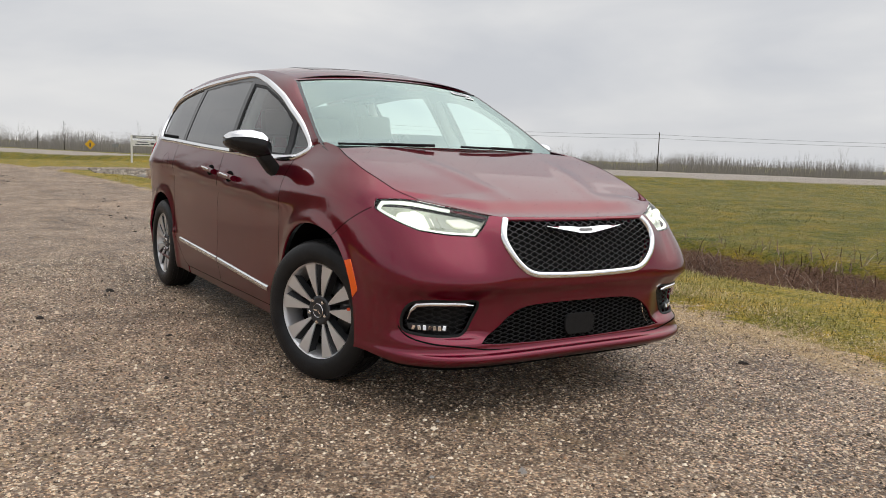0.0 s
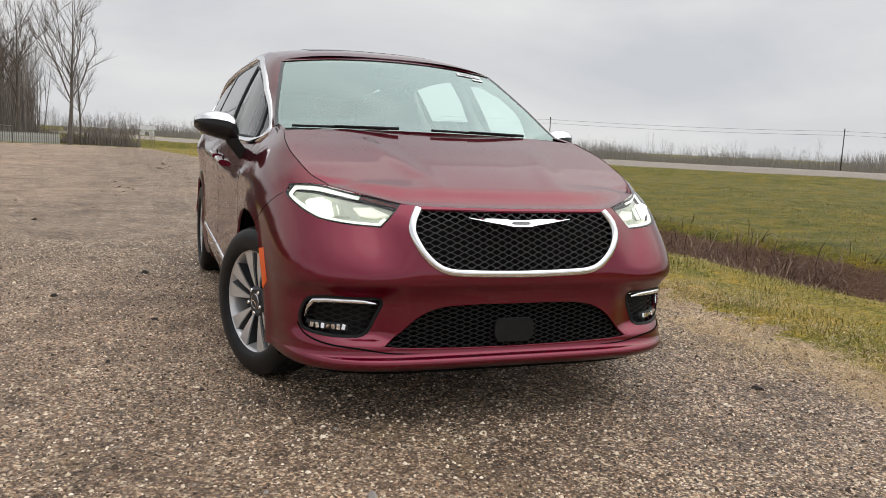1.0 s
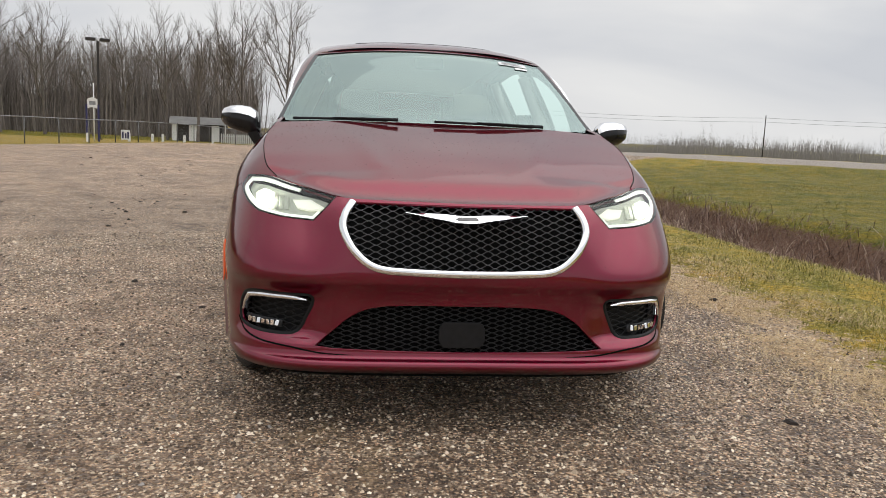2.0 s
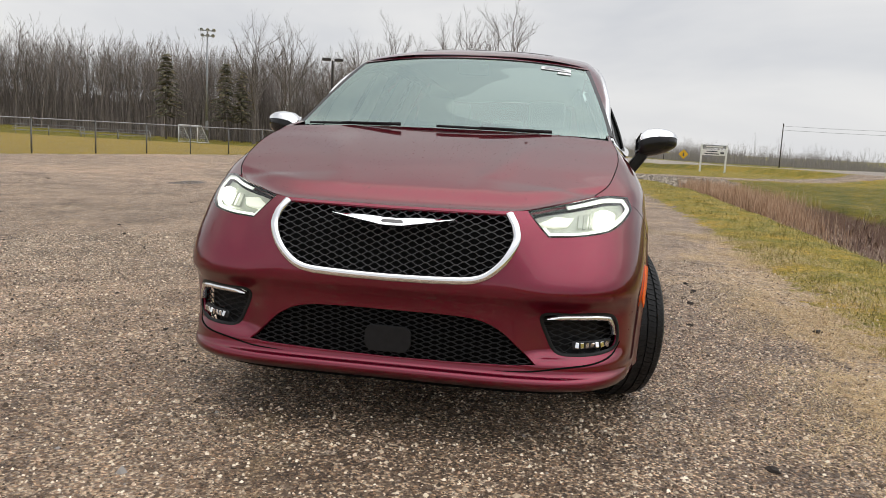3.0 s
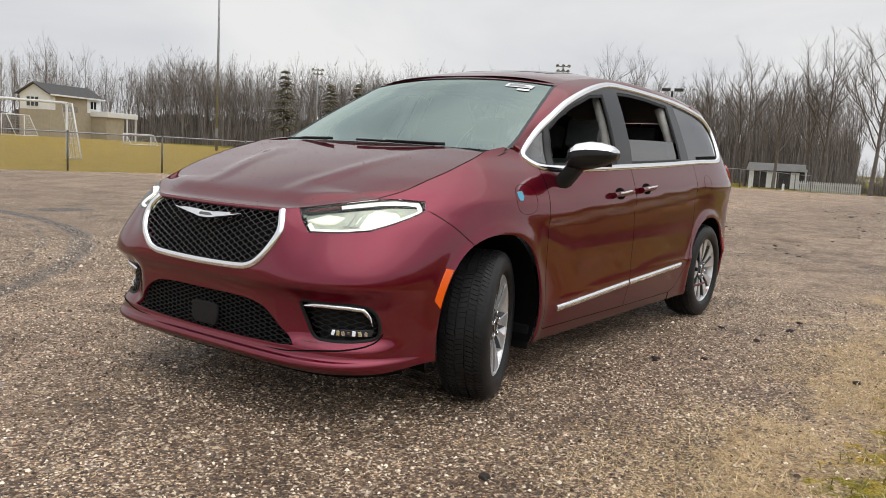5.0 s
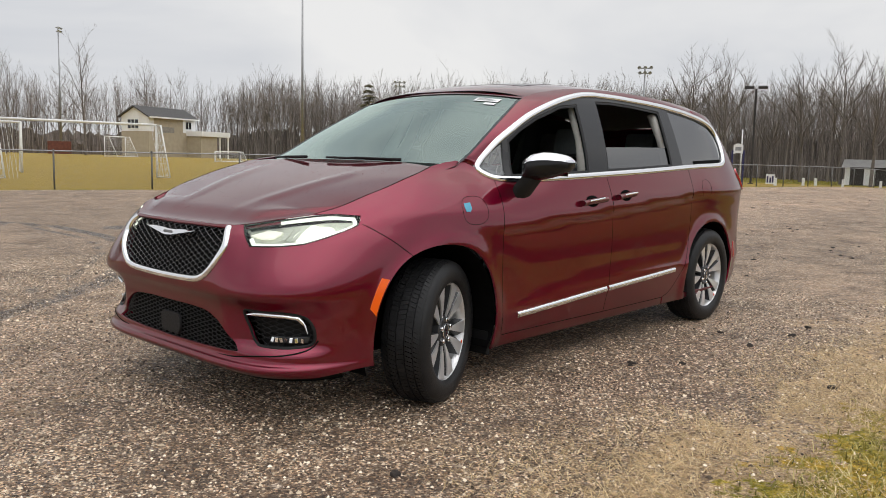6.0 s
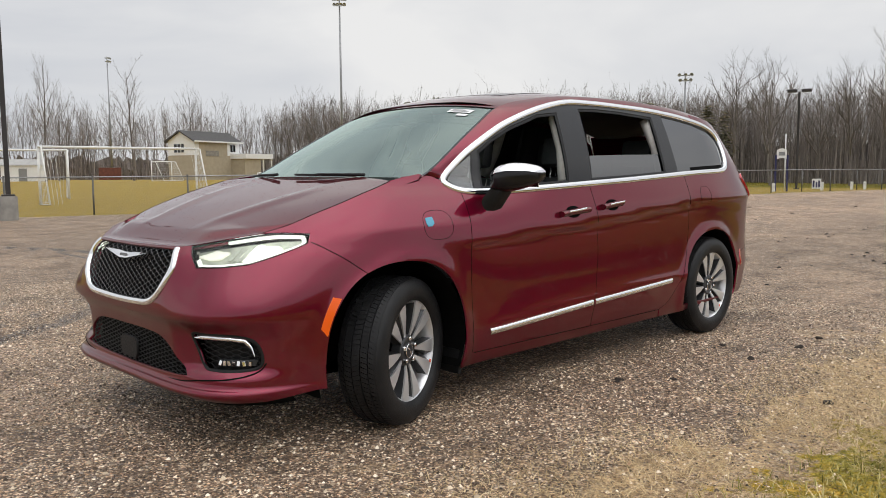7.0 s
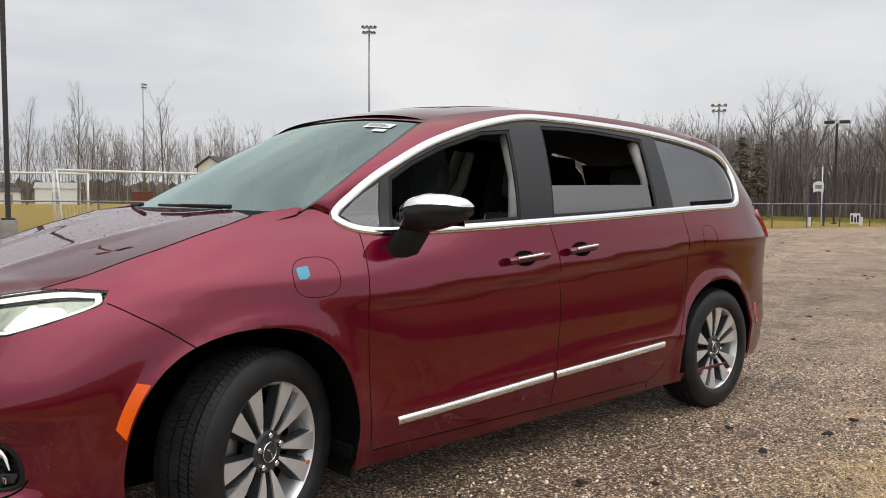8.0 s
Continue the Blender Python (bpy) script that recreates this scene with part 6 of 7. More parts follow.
# mud flap and underside edge
for sgn in (1, -1):
    bm = bmesh.new()
    box(bm, 1.135, 1.16, min(sgn * .70, sgn * .93), max(sgn * .70, sgn * .92), .17, .30, .006)
    part("mud_guard", bm, MATTE_BLACK, van)
bm = bmesh.new()
for k in range(40):
    u = -1.15 + 2.3 * k / 39
    if k:
        a, _ = S(np.array([pu, u]), np.array([.248, .248]), -.03)
        q = [bm.verts.new(tuple(a[0])), bm.verts.new(tuple(a[1])), bm.verts.new((a[1][0] - .05, a[1][1] * .96, .218)), bm.verts.new((a[0][0] - .05, a[0][1] * .96, .218))]
        bm.faces.new(q)
    pu = u
bmesh.ops.remove_doubles(bm, verts=bm.verts, dist=1e-5)
bmesh.ops.recalc_face_normals(bm, faces=bm.faces)
part("air_dam", bm, GAP_BLACK, van, "black plastic strip under the bumper")

# winged emblem on the grille: a plain shape with no letters
bm = bmesh.new()


emb_top = pch([0, .18, .22, 1.0], [.862, .862, .864, .869])
emb_low = pch([0, .16, .30, .6, 1.0], [.830, .831, .836, .846, .861])


def emblem_face(y):
    k = abs(y) / .232
    return float(emb_top(k)), float(emb_low(k))


cols = []
for i in range(49):
    y = -.232 + .464 * i / 48
    t, l = emblem_face(y)
    m_ = l + (t - l) * .3
    px = [S(np.array([uy(y, z)]), np.array([z]), o)[0][0] for z, o in ((l, -.006), (l + .001, .020), (m_, .019), (t - .001, .006), (t, -.008))]
    cols.append([bm.verts.new(tuple(p)) for p in px])
for a, b in zip(cols, cols[1:]):
    for k in range(4):
        bm.faces.new((a[k], b[k], b[k + 1], a[k + 1]))
bmesh.ops.recalc_face_normals(bm, faces=bm.faces)
emb = part("winged_emblem", bm, CHROME, upper_grille, "chrome winged emblem", smooth=30)
skin("emblem_bar", Y((-.034, .841), (.034, .841), (.042, .8455), (.034, .850), (-.034, .850), (-.042, .8455)), STEEL, upper_grille, step=.02, out=.0205, rim=.004)

# mirrors: dark foot and shell, chrome cap, mirror glass behind
for sgn in (1, -1):
    mir_ob = empty("side_mirror")
    mir_ob.parent = van
    bm = bmesh.new()
    n = 20
    rings = []
    # sections from the inner end to the tip: centre, half depth, lower and upper heights
    for k, (y, xc, dx, z0, z1) in enumerate(((.955, .90, .040, 1.130, 1.215), (.975, .895, .075, 1.120, 1.250), (1.01, .88, .088, 1.122, 1.272), (1.07, .865, .090, 1.135, 1.280), (1.12, .845, .085, 1.150, 1.275), (1.16, .815, .066, 1.172, 1.262), (1.18, .79, .035, 1.19, 1.243))):
        ring = []
        for j in range(n):
            a = j * math.tau / n
            c, s_ = math.cos(a), math.sin(a)
            ring.append((xc + dx * math.copysign(abs(c) ** .75, c), y * sgn, (z0 + z1) / 2 + (z1 - z0) / 2 * math.copysign(abs(s_) ** .8, s_)))
        rings.append(ring)
    vs = [[bm.verts.new(p) for p in r] for r in rings]
    for a, b in zip(vs, vs[1:]):
        for j in range(n):
            bm.faces.new((a[j], a[(j + 1) % n], b[(j + 1) % n], b[j]))
    bm.faces.new(vs[0])
    bm.faces.new(vs[-1])
    bmesh.ops.recalc_face_normals(bm, faces=bm.faces)
    part("mirror_shell", bm, GLOSS_BLACK, mir_ob, "gloss black mirror housing", smooth=60)
    bm = bmesh.new()
    # the chrome cap covers the upper front, set just proud of the housing
    caps = []
    for r in rings:
        row = []
        cx, cz = sum(p[0] for p in r) / n, sum(p[2] for p in r) / n
        for j in range(-4, 13):
            p = r[j % n]
            if j < 1 or j > 9:
                continue
            row.append(bm.verts.new((cx + (p[0] - cx) * 1.03 + .001, p[1] + sgn * .001, cz + (p[2] - cz) * 1.035)))
        caps.append(row)
    for a, b in zip(caps, caps[1:]):
        for j in range(min(len(a), len(b)) - 1):
            bm.faces.new((a[j], a[j + 1], b[j + 1], b[j]))
    bm.faces.new(caps[-1])
    bmesh.ops.recalc_face_normals(bm, faces=bm.faces)
    part("mirror_cap", bm, CHROME, mir_ob, "chrome mirror cap", smooth=60)
    bm = bmesh.new()
    foot = []
    for y, x0, x1, z0, z1 in ((.925, .985, .845, .995, 1.085), (.95, .975, .845, 1.02, 1.12), (.98, .955, .840, 1.06, 1.165), (1.02, .935, .835, 1.115, 1.20)):
        foot.append([bm.verts.new((x, y * sgn, z)) for x, z in ((x0, z0 + .01), ((x0 + x1) / 2, z0), (x1, z0 + .015), (x1, z1), (x0, z1))])
    for a, b in zip(foot, foot[1:]):
        for j in range(5):
            bm.faces.new((a[j], a[(j + 1) % 5], b[(j + 1) % 5], b[j]))
    bm.faces.new(foot[0])
    bm.faces.new(foot[-1])
    bmesh.ops.recalc_face_normals(bm, faces=bm.faces)
    bmesh.ops.bevel(bm, geom=[e for e in bm.edges], offset=.006, segments=2, affect="EDGES")
    part("mirror_foot", bm, MATTE_BLACK, mir_ob, "black mirror foot", smooth=60)
    bm = bmesh.new()
    box(bm, .775, .779, min(sgn * 1.0, sgn * 1.15), max(sgn * 1.0, sgn * 1.15), 1.15, 1.255, .001)
    part("mirror_glass", bm, mat("mirror_silver", (.8, .82, .82), .02, 1.0), mir_ob)


# wipers on the foot of the glass
def on_shield(y, k):
    """A place on the windshield at half width y, k of the way up."""
    P = shield(.012, .004)
    i = k * (len(P) - 1)
    r = P[int(i)] + (P[min(int(i) + 1, len(P) - 1)] - P[int(i)]) * (i - int(i))
    return Vector([float(np.interp(y, r[:, 1], r[:, c])) for c in range(3)])


for y0, y1, k0, k1 in ((-.22, -.74, .0, .02), (.52, -.04, -.0, .015)):
    wp = empty("wiper")
    wp.parent = van
    bm = bmesh.new()
    tube(bm, [on_shield(y0 + (y1 - y0) * t, k0 + (k1 - k0) * t) + Vector((.012, 0, .012)) for t in np.linspace(0, .62, 8)], [.009, .008, .007, .006, .006, .005, .005, .004], 6)
    part("wiper_arm", bm, MATTE_BLACK, wp, smooth=50)
    bm = bmesh.new()
    tube(bm, [on_shield(y0 + (y1 - y0) * t, k0 + .004 + (k1 - k0) * t) + Vector((.010, 0, .006)) for t in np.linspace(.1, 1.0, 14)], .0065, 6)
    part("wiper_blade", bm, MATTE_BLACK, wp, smooth=50)

# camera box behind the windshield's top, stickers on the glass
bm = bmesh.new()
c = on_shield(0, .93)
box(bm, c.x - .16, c.x - .02, -.085, .085, c.z - .075, c.z - .012, .012)
part("camera_box", bm, MATTE_BLACK, van, "dark camera housing behind the glass")


def glass_label(name, y0, y1, k0, k1, lift, material, parent, label=""):
    P = [[on_shield(y0 + (y1 - y0) * i / 6, k0 + (k1 - k0) * j / 2) + Vector((lift, 0, lift)) for i in range(7)] for j in range(3)]
    return grid_mesh(name, P, material, parent, label)


st = glass_label("windshield_sticker", .405, .575, .865, .915, .003, WHITE_PAPER, van, "white paper sticker with printed bars")
for k in range(3):
    glass_label("print_bar", .425, .555 - .02 * k, .877 + .012 * k, .881 + .012 * k, .0045, INK, st)
glass_label("windshield_sticker", .50, .575, .822, .85, .003, WHITE_PAPER, van, "small pale sticker")

# ---- cabin: dashboard, steering wheel, seats, headliner ----
bm = bmesh.new()
prof = [(1.16, .80), (1.18, 1.06), (1.10, 1.10), (.90, 1.09), (.72, 1.04), (.66, .95), (.70, .75)]
da = [bm.verts.new((x, -.78, z)) for x, z in prof]
db = [bm.verts.new((x, .78, z)) for x, z in prof]
for k in range(len(prof) - 1):
    bm.faces.new((da[k], da[k + 1], db[k + 1], db[k]))
bm.faces.new(da)
bm.faces.new(db[::-1])
bmesh.ops.recalc_face_normals(bm, faces=bm.faces)
bmesh.ops.bevel(bm, geom=[e for e in bm.edges], offset=.02, segments=2, affect="EDGES")
part("dashboard", bm, DASH, van, "dark grey dashboard", smooth=40)
sw = empty("steering_wheel")
sw.parent = van
sw.matrix_basis = pose(.52, .39, 1.0, 0, -64, 0)
bm = bmesh.new()
tube(bm, [(.185 * math.cos(k * math.tau / 32), .185 * math.sin(k * math.tau / 32), 0) for k in range(32)], .016, 8, True)
part("wheel_rim", bm, SEAT, sw, smooth=60)
bm = bmesh.new()
box(bm, -.06, .06, -.08, .08, -.03, .01, .02)
for a in (0, math.pi, -math.pi / 2):
    tube(bm, [(.05 * math.cos(a + math.pi / 2), .05 * math.sin(a + math.pi / 2), -.01), (.18 * math.cos(a + math.pi / 2), .18 * math.sin(a + math.pi / 2), 0)], .018, 6)
part("wheel_hub", bm, DASH, sw, smooth=50)


def make_seat():
    s = empty("seat")
    bm = bmesh.new()
    box(bm, -.26, .28, -.25, .25, .42, .58, .05)
    part("seat_cushion", bm, SEAT, s, smooth=50)
    bm = bmesh.new()
    box(bm, -.06, .07, -.235, .235, .0, .62, .045, pose(-.24, 0, .52, 0, -14, 0))
    part("backrest", bm, SEAT, s, "black leather backrest", smooth=50)
    for sg_ in (-1, 1):
        bm = bmesh.new()
        box(bm, -.02, .10, sg_ * .235 - .03, sg_ * .235 + .03, .05, .52, .025, pose(-.24, 0, .52, 0, -14, 0))
        part("bolster", bm, SEAT, s, smooth=50)
    bm = bmesh.new()
    box(bm, -.055, .055, -.13, .13, .70, .90, .04, pose(-.25, 0, .52, 0, -12, 0))
    part("headrest", bm, SEAT, s, "black headrest", smooth=50)
    for sg_ in (-1, 1):
        bm = bmesh.new()
        tube(bm, [tuple(pose(-.25, 0, .52, 0, -12, 0) @ Vector((0, sg_ * .06, .58))), tuple(pose(-.25, 0, .52, 0, -12, 0) @ Vector((0, sg_ * .06, .72)))], .007, 6)
        part("headrest_post", bm, CHROME, s)
    for sg_ in (-1, 1):
        bm = bmesh.new()
        tube(bm, [tuple(pose(-.24, 0, .52, 0, -14, 0) @ Vector((.074, sg_ * .20, z))) for z in np.linspace(.05, .60, 6)], .004, 5)
        part("piping", bm, STITCH, s, "pale piping")
    return s


seat = make_seat()
seat.parent = van
seat.matrix_basis = pose(.02, .40, .06)
for x, y in ((.02, -.40), (-.95, .42), (-.95, -.42)):
    copy_thing(seat, pose(x, y, .06))
bm = bmesh.new()
box(bm, -1.95, -1.78, -.62, .62, .65, 1.18, .05, pose(0, 0, 0, 0, 0, 0))
for y in (-.38, 0, .38):
    box(bm, -1.90, -1.80, y - .12, y + .12, 1.2, 1.36, .03)
part("rear_bench", bm, SEAT, van, "black rear bench", smooth=50)
lin = []
for p in EDGE[top_i:]:
    xs = p[0] + 0 * ks
    lin.append(np.stack([xs, ks * (p[1] - .02), roof_z(xs, ks * p[1], p[1], p[2]) - .035], -1))
grid_mesh("headliner", lin, HEADLINER, van, "pale grey headliner")
for mir in (False, True):
    for a, b in (((.06, 1.60), (.16, 1.18)), ((-1.02, 1.62), (-.98, 1.22))):
        p0, p1 = (S(np.array([ux(*q)]), np.array([q[1]]), -.06)[0][0] * np.array([1, -1 if mir else 1, 1]) for q in (a, b))
        bm = bmesh.new()
        tube(bm, [tuple(p0), tuple((p0 + p1) / 2 + np.array([-.03, .0, 0])), tuple(p1)], [.035, .04, .05], 8)
        part("inner_pillar_trim", bm, TRIM_GREY, van, "pale inner pillar trim", smooth=60)


# ---- things round the lot ----
GALV = mat("galvanised_steel", (.33, .335, .34), .42, .8, var=.3, scale=6)
DARK_POST = mat("weathered_fence_steel", (.17, .165, .155), .55, .5, var=.4, scale=5)
WHITE_PAINT = mat("white_paint", (.78, .78, .76), .5, var=.12, scale=6)
BROWN_POLE = mat("bronze_lamp_paint", (.035, .03, .028), .5, var=.3, scale=4)
WOOD_POLE = mat("dark_creosote_wood", (.055, .045, .038), .85, var=.4, scale=5, bump=.3, bscale=30)
CONCRETE = mat("weathered_concrete", (.30, .28, .25), .9, var=.35, scale=4, bump=.3, bscale=40)
TAN_WALL = mat("tan_block_wall", (.40, .345, .255), .85, var=.15, scale=2, bump=.2, bscale=20)
WHITE_SIDING = mat("white_siding", (.76, .76, .75), .6, var=.08, scale=3)
SHINGLE = mat("grey_shingles", (.095, .092, .09), .9, var=.4, scale=6, bump=.4, bscale=15)
NAVY = mat("navy_post_paint", (.025, .025, .10), .45, var=.2, scale=8)
DARK_WOOD = mat("dark_shed_boards", (.045, .038, .034), .85, var=.4, scale=5)
GREY_METAL_ROOF = mat("pale_metal_roof", (.42, .41, .39), .6, .2, var=.2, scale=2)
WINDOW_DARK = mat("dark_window", (.02, .022, .025), .08, Coat_Weight=.5)
NET = mat("white_net_cord", (.62, .62, .60), .8, var=.1, scale=5)
WIRE = mat("black_cable", (.02, .02, .02), .7, var=.1, scale=4)
YELLOW = mat("yellow_sign_sheet", (.75, .42, .01), .45, var=.1, scale=8)
BROWN_BOX = mat("rust_brown_boards", (.16, .055, .035), .85, var=.4, scale=3)


def gz(x, y):
    return float(land(x, y))


def along(pts, step):
    out = []
    for (ax, ay), (bx, by) in zip(pts, pts[1:]):
        n_ = max(1, round(math.hypot(bx - ax, by - ay) / step))
        out += [(ax + (bx - ax) * k / n_, ay + (by - ay) * k / n_) for k in range(n_)]
    return out + [pts[-1]]


# chain-link fence: posts, top rail, bottom wire and the woven mesh
fence = tagged(empty("chain_link_fence"), "low chain-link fence with steel posts between lot and field", "fence")
posts = along(FENCE, 2.55)
bm = bmesh.new()
tube(bm, [(0, 0, -.2), (0, 0, 1.215)], .030, 8)
lathe(bm, [(.034, 1.20), (.036, 1.222), (.026, 1.245), (.001, 1.252)], 8)
post_mesh = bpy.data.meshes.new("post")
bm.to_mesh(post_mesh)
bm.free()
post_mesh.materials.append(DARK_POST)
for x, y in posts:
    ob = new("post", post_mesh)
    ob.parent = fence
    ob.location = (x, y, gz(x, y))
bm = bmesh.new()
tube(bm, [(x, y, gz(x, y) + 1.19) for x, y in posts], .022, 6)
part("top_rail", bm, GALV, fence, "pale steel top rail")
bm = bmesh.new()
for (ax, ay), (bx, by) in zip(posts, posts[1:]):
    ln = math.hypot(bx - ax, by - ay)
    near = ax > -30
    pitch = .11 if near else .3
    cnt = int(ln / pitch)
    h = 1.12
    for k in range(-int(h / pitch), cnt):
        for sgn in (1, -1):
            # one slanted wire, clipped to the bay
            t0, t1 = k * pitch, k * pitch + h
            a, b = max(t0, 0), min(t1, ln)
            if b - a < .05:
                continue
            za, zb = (a - t0), (b - t0)
            if sgn < 0:
                za, zb = h - za, h - zb
            pa = Vector((ax + (bx - ax) * a / ln, ay + (by - ay) * a / ln, gz(ax, ay) + .05 + za))
            pb = Vector((ax + (bx - ax) * b / ln, ay + (by - ay) * b / ln, gz(bx, by) + .05 + zb))
            tube(bm, [pa, pb], .0016, 3, cap=False)
part("woven_wire", bm, GALV, fence, "thin woven steel wire")


def goal(x, y, rz, w, h, d, label, net="whole"):
    """A goal: posts and crossbar, side frames that slope back, ground bars and a net."""
    g = empty("soccer_goal", x, y, gz(x, y), rz)
    for s in (-1, 1):
        bm = bmesh.new()
        tube(bm, [(0, s * w / 2, -.05), (0, s * w / 2, h)], .055, 8)
        part("goal_post", bm, WHITE_PAINT, g, smooth=60)
        bm = bmesh.new()
        tube(bm, [(0, s * w / 2, h), (-d * .35, s * w / 2, h - .02), (-d, s * w / 2, .05), (0, s * w / 2, .04)], .035, 6)
        part("side_frame", bm, WHITE_PAINT, g, smooth=60)
    bm = bmesh.new()
    tube(bm, [(0, -w / 2, h), (0, w / 2, h)], .055, 8)
    part("crossbar", bm, WHITE_PAINT, g, smooth=60)
    bm = bmesh.new()
    if net == "whole":
        tube(bm, [(-d, -w / 2, .05), (-d, w / 2, .05)], .035, 6)
        part("ground_bar", bm, WHITE_PAINT, g, smooth=60)
        nn = int(w / .22)
    for s in (-1, 1):
        # side net between post, sloping frame and ground bar
        bm = bmesh.new()
        for k in range(9):
            t = (k + .5) / 9
            tube(bm, [(0, s * w / 2, h * t), (-d * (1 - .65 * t), s * (w / 2 - .04), h * t)], .007, 3, cap=False)
        for k in range(1, 6):
            xk = -d * k / 6
            tube(bm, [(xk, s * w / 2, .05), (xk * .4, s * (w / 2 - .05), h * .98)], .007, 3, cap=False)
        for k in range(4 if net == "sides" else 0):
            yy = s * (w / 2 - .16 * k)
            tube(bm, [(-d * .35, yy, h), (-d * .75, yy, h * .42), (-d, yy, .05)], .007, 3, cap=False)
        part("side_net", bm, NET, g, "thin white net")
    if net == "whole":
        bm = bmesh.new()
        for k in range(nn + 1):
            yy = -w / 2 + w * k / nn
            tube(bm, [(-d * .35, yy, h), (-d * .75, yy, h * .42), (-d, yy, .05)], .006, 3, cap=False)
        for k in range(9):
            t = k / 8
            tube(bm, [(-d * (.35 + .65 * t), -w / 2, h * (1 - t) + .05), (-d * (.35 + .65 * t), w / 2, h * (1 - t) + .05)], .006, 3, cap=False)
        part("net", bm, NET, g, "thin white net")
    return tagged(g, label, "goal", "soccer goals")


goal(-10.85, -32.0, -92, 7.0, 2.46, 1.3, "full-size white soccer goal with its net drawn to the posts", "sides")
goal(-8.3, -41.4, 75, 6.6, 2.6, 1.5, "full-size white soccer goal seen from its side", "sides")
goal(-34.9, -79.4, -65, 3.2, 2.1, 1.6, "small white soccer goal on the field")
goal(-39.4, -65.0, -75, 3.6, 1.0, .9, "small white soccer goal near the booth")
goal(-65.5, -36.5, -28, 3.0, 1.6, 1.3, "white soccer goal before the wood")


LAMP_GREY = mat("grey_lamp_housing", (.52, .53, .52), .5, .3, var=.3, scale=6)


def field_light(x, y, top, lamps_, label):
    p = empty("field_light", x, y, gz(x, y))
    bm = bmesh.new()
    tube(bm, [(0, 0, -.3), (0, 0, top * .5), (0, 0, top)], [.14, .11, .07], 10)
    part("mast", bm, GALV, p, smooth=60)
    rows = 2
    for r_ in range(rows):
        bm = bmesh.new()
        z = top - .12 - r_ * .52
        box(bm, -.05, .05, -.66 + .1 * r_, .66 - .1 * r_, z - .05, z + .05)
        part("lamp_arm", bm, GALV, p)
        for k in range(lamps_):
            yy = (-.58 + 1.16 * k / (lamps_ - 1)) * (1 - .15 * r_)
            bm = bmesh.new()
            lathe(bm, [(.02, .0), (.08, .02), (.17, .22), (.18, .24), (.16, .23), (.02, .06)], 12, Matrix.Translation((.1, yy, z + .12)) @ pose(0, 0, 0, 0, 115, 0))
            part("floodlight", bm, LAMP_GREY, p)
    bm = bmesh.new()
    box(bm, .14, .34, -.14, .14, 1.2, 2.1, .02)
    part("switch_box", bm, GALV, p)
    return tagged(p, label, "light pole", "field floodlights")


for x, y, top, lp, rz in ((-69.3, -36.5, 11.0, 3, 30), (-68, -70.3, 10.6, 3, 45), (-44.6, -60.0, 18.0, 4, 50), (-48.8, -127, 19.6, 4, 130)):
    f = field_light(x, y, top, lp, "tall steel mast with two rows of floodlights")
    f.matrix_world = pose(x, y, gz(x, y), 0, 0, rz)


def lot_lamp(x, y, top, rz, base_h, label):
    p = empty("lot_lamp", x, y, gz(x, y), rz)
    if base_h:
        bm = bmesh.new()
        lathe(bm, [(.001, -.3), (.23, -.3), (.23, base_h - .03), (.21, base_h), (.001, base_h)], 20)
        bmesh.ops.recalc_face_normals(bm, faces=bm.faces)
        part("footing", bm, CONCRETE, p, "round concrete footing", smooth=40)
    bm = bmesh.new()
    box(bm, -.065, .065, -.065, .065, base_h, top, .015)
    part("mast", bm, BROWN_POLE, p)
    bm = bmesh.new()
    box(bm, -.17, .17, -.17, .17, base_h, base_h + .05, .01)
    part("base_plate", bm, BROWN_POLE, p)
    for s in (-1, 1):
        bm = bmesh.new()
        box(bm, -.20, .20, min(s * .12, s * .68), max(s * .12, s * .68), top - .02, top + .16, .03)
        part("lamp_head", bm, BROWN_POLE, p, "flat box lamp head")
    return tagged(p, label, "lamp post")


lot_lamp(-45.8, -16.0, 5.9, 22, 0, "dark lot lamp with two flat heads")
lot_lamp(-2.84, -20.6, 9.0, 75, .68, "dark lamp post on a round concrete footing")

# arched board on two navy posts, with a thin pale pole and banners on the fence
board = empty("notice_board", -40.4, -14.7, gz(-40.4, -14.7), 22)
for s in (-1, 1):
    bm = bmesh.new()
    box(bm, -.05, .05, s * .30 - .05, s * .30 + .05, -.2, 2.0, .01)
    part("post", bm, NAVY, board, "navy blue post")
bm = bmesh.new()
top = [(-.26 + .52 * k / 10, 2.28 + .10 * math.sin(math.pi * k / 10)) for k in range(11)]
fr = [bm.verts.new((.03, y, z)) for y, z in top] + [bm.verts.new((.03, y, 1.78 + .07 * math.sin(math.pi * (y + .26) / .52))) for y in np.linspace(.26, -.26, 11)]
bk = [bm.verts.new((-.03, v.co.y, v.co.z)) for v in fr]
bm.faces.new(fr)
bm.faces.new(bk[::-1])
for k in range(len(fr)):
    bm.faces.new((fr[k], bk[k], bk[(k + 1) % len(fr)], fr[(k + 1) % len(fr)]))
part("arched_panel", bm, WHITE_PAINT, board, "white arched panel")
bm = bmesh.new()
box(bm, .031, .036, -.16, .16, 1.98, 2.18, 0)
part("faded_print", bm, GALV, board)
tagged(board, "white arched board on two navy posts by the fence", "sign board")
bm = bmesh.new()
tube(bm, [(0, 0, -.2), (0, 0, 3.2)], .035, 8)
thin = tagged(part("white_pole", bm, WHITE_PAINT), "thin white pole beside the board", "pole")
thin.location = (-41.6, -15.0, gz(-41.6, -15))
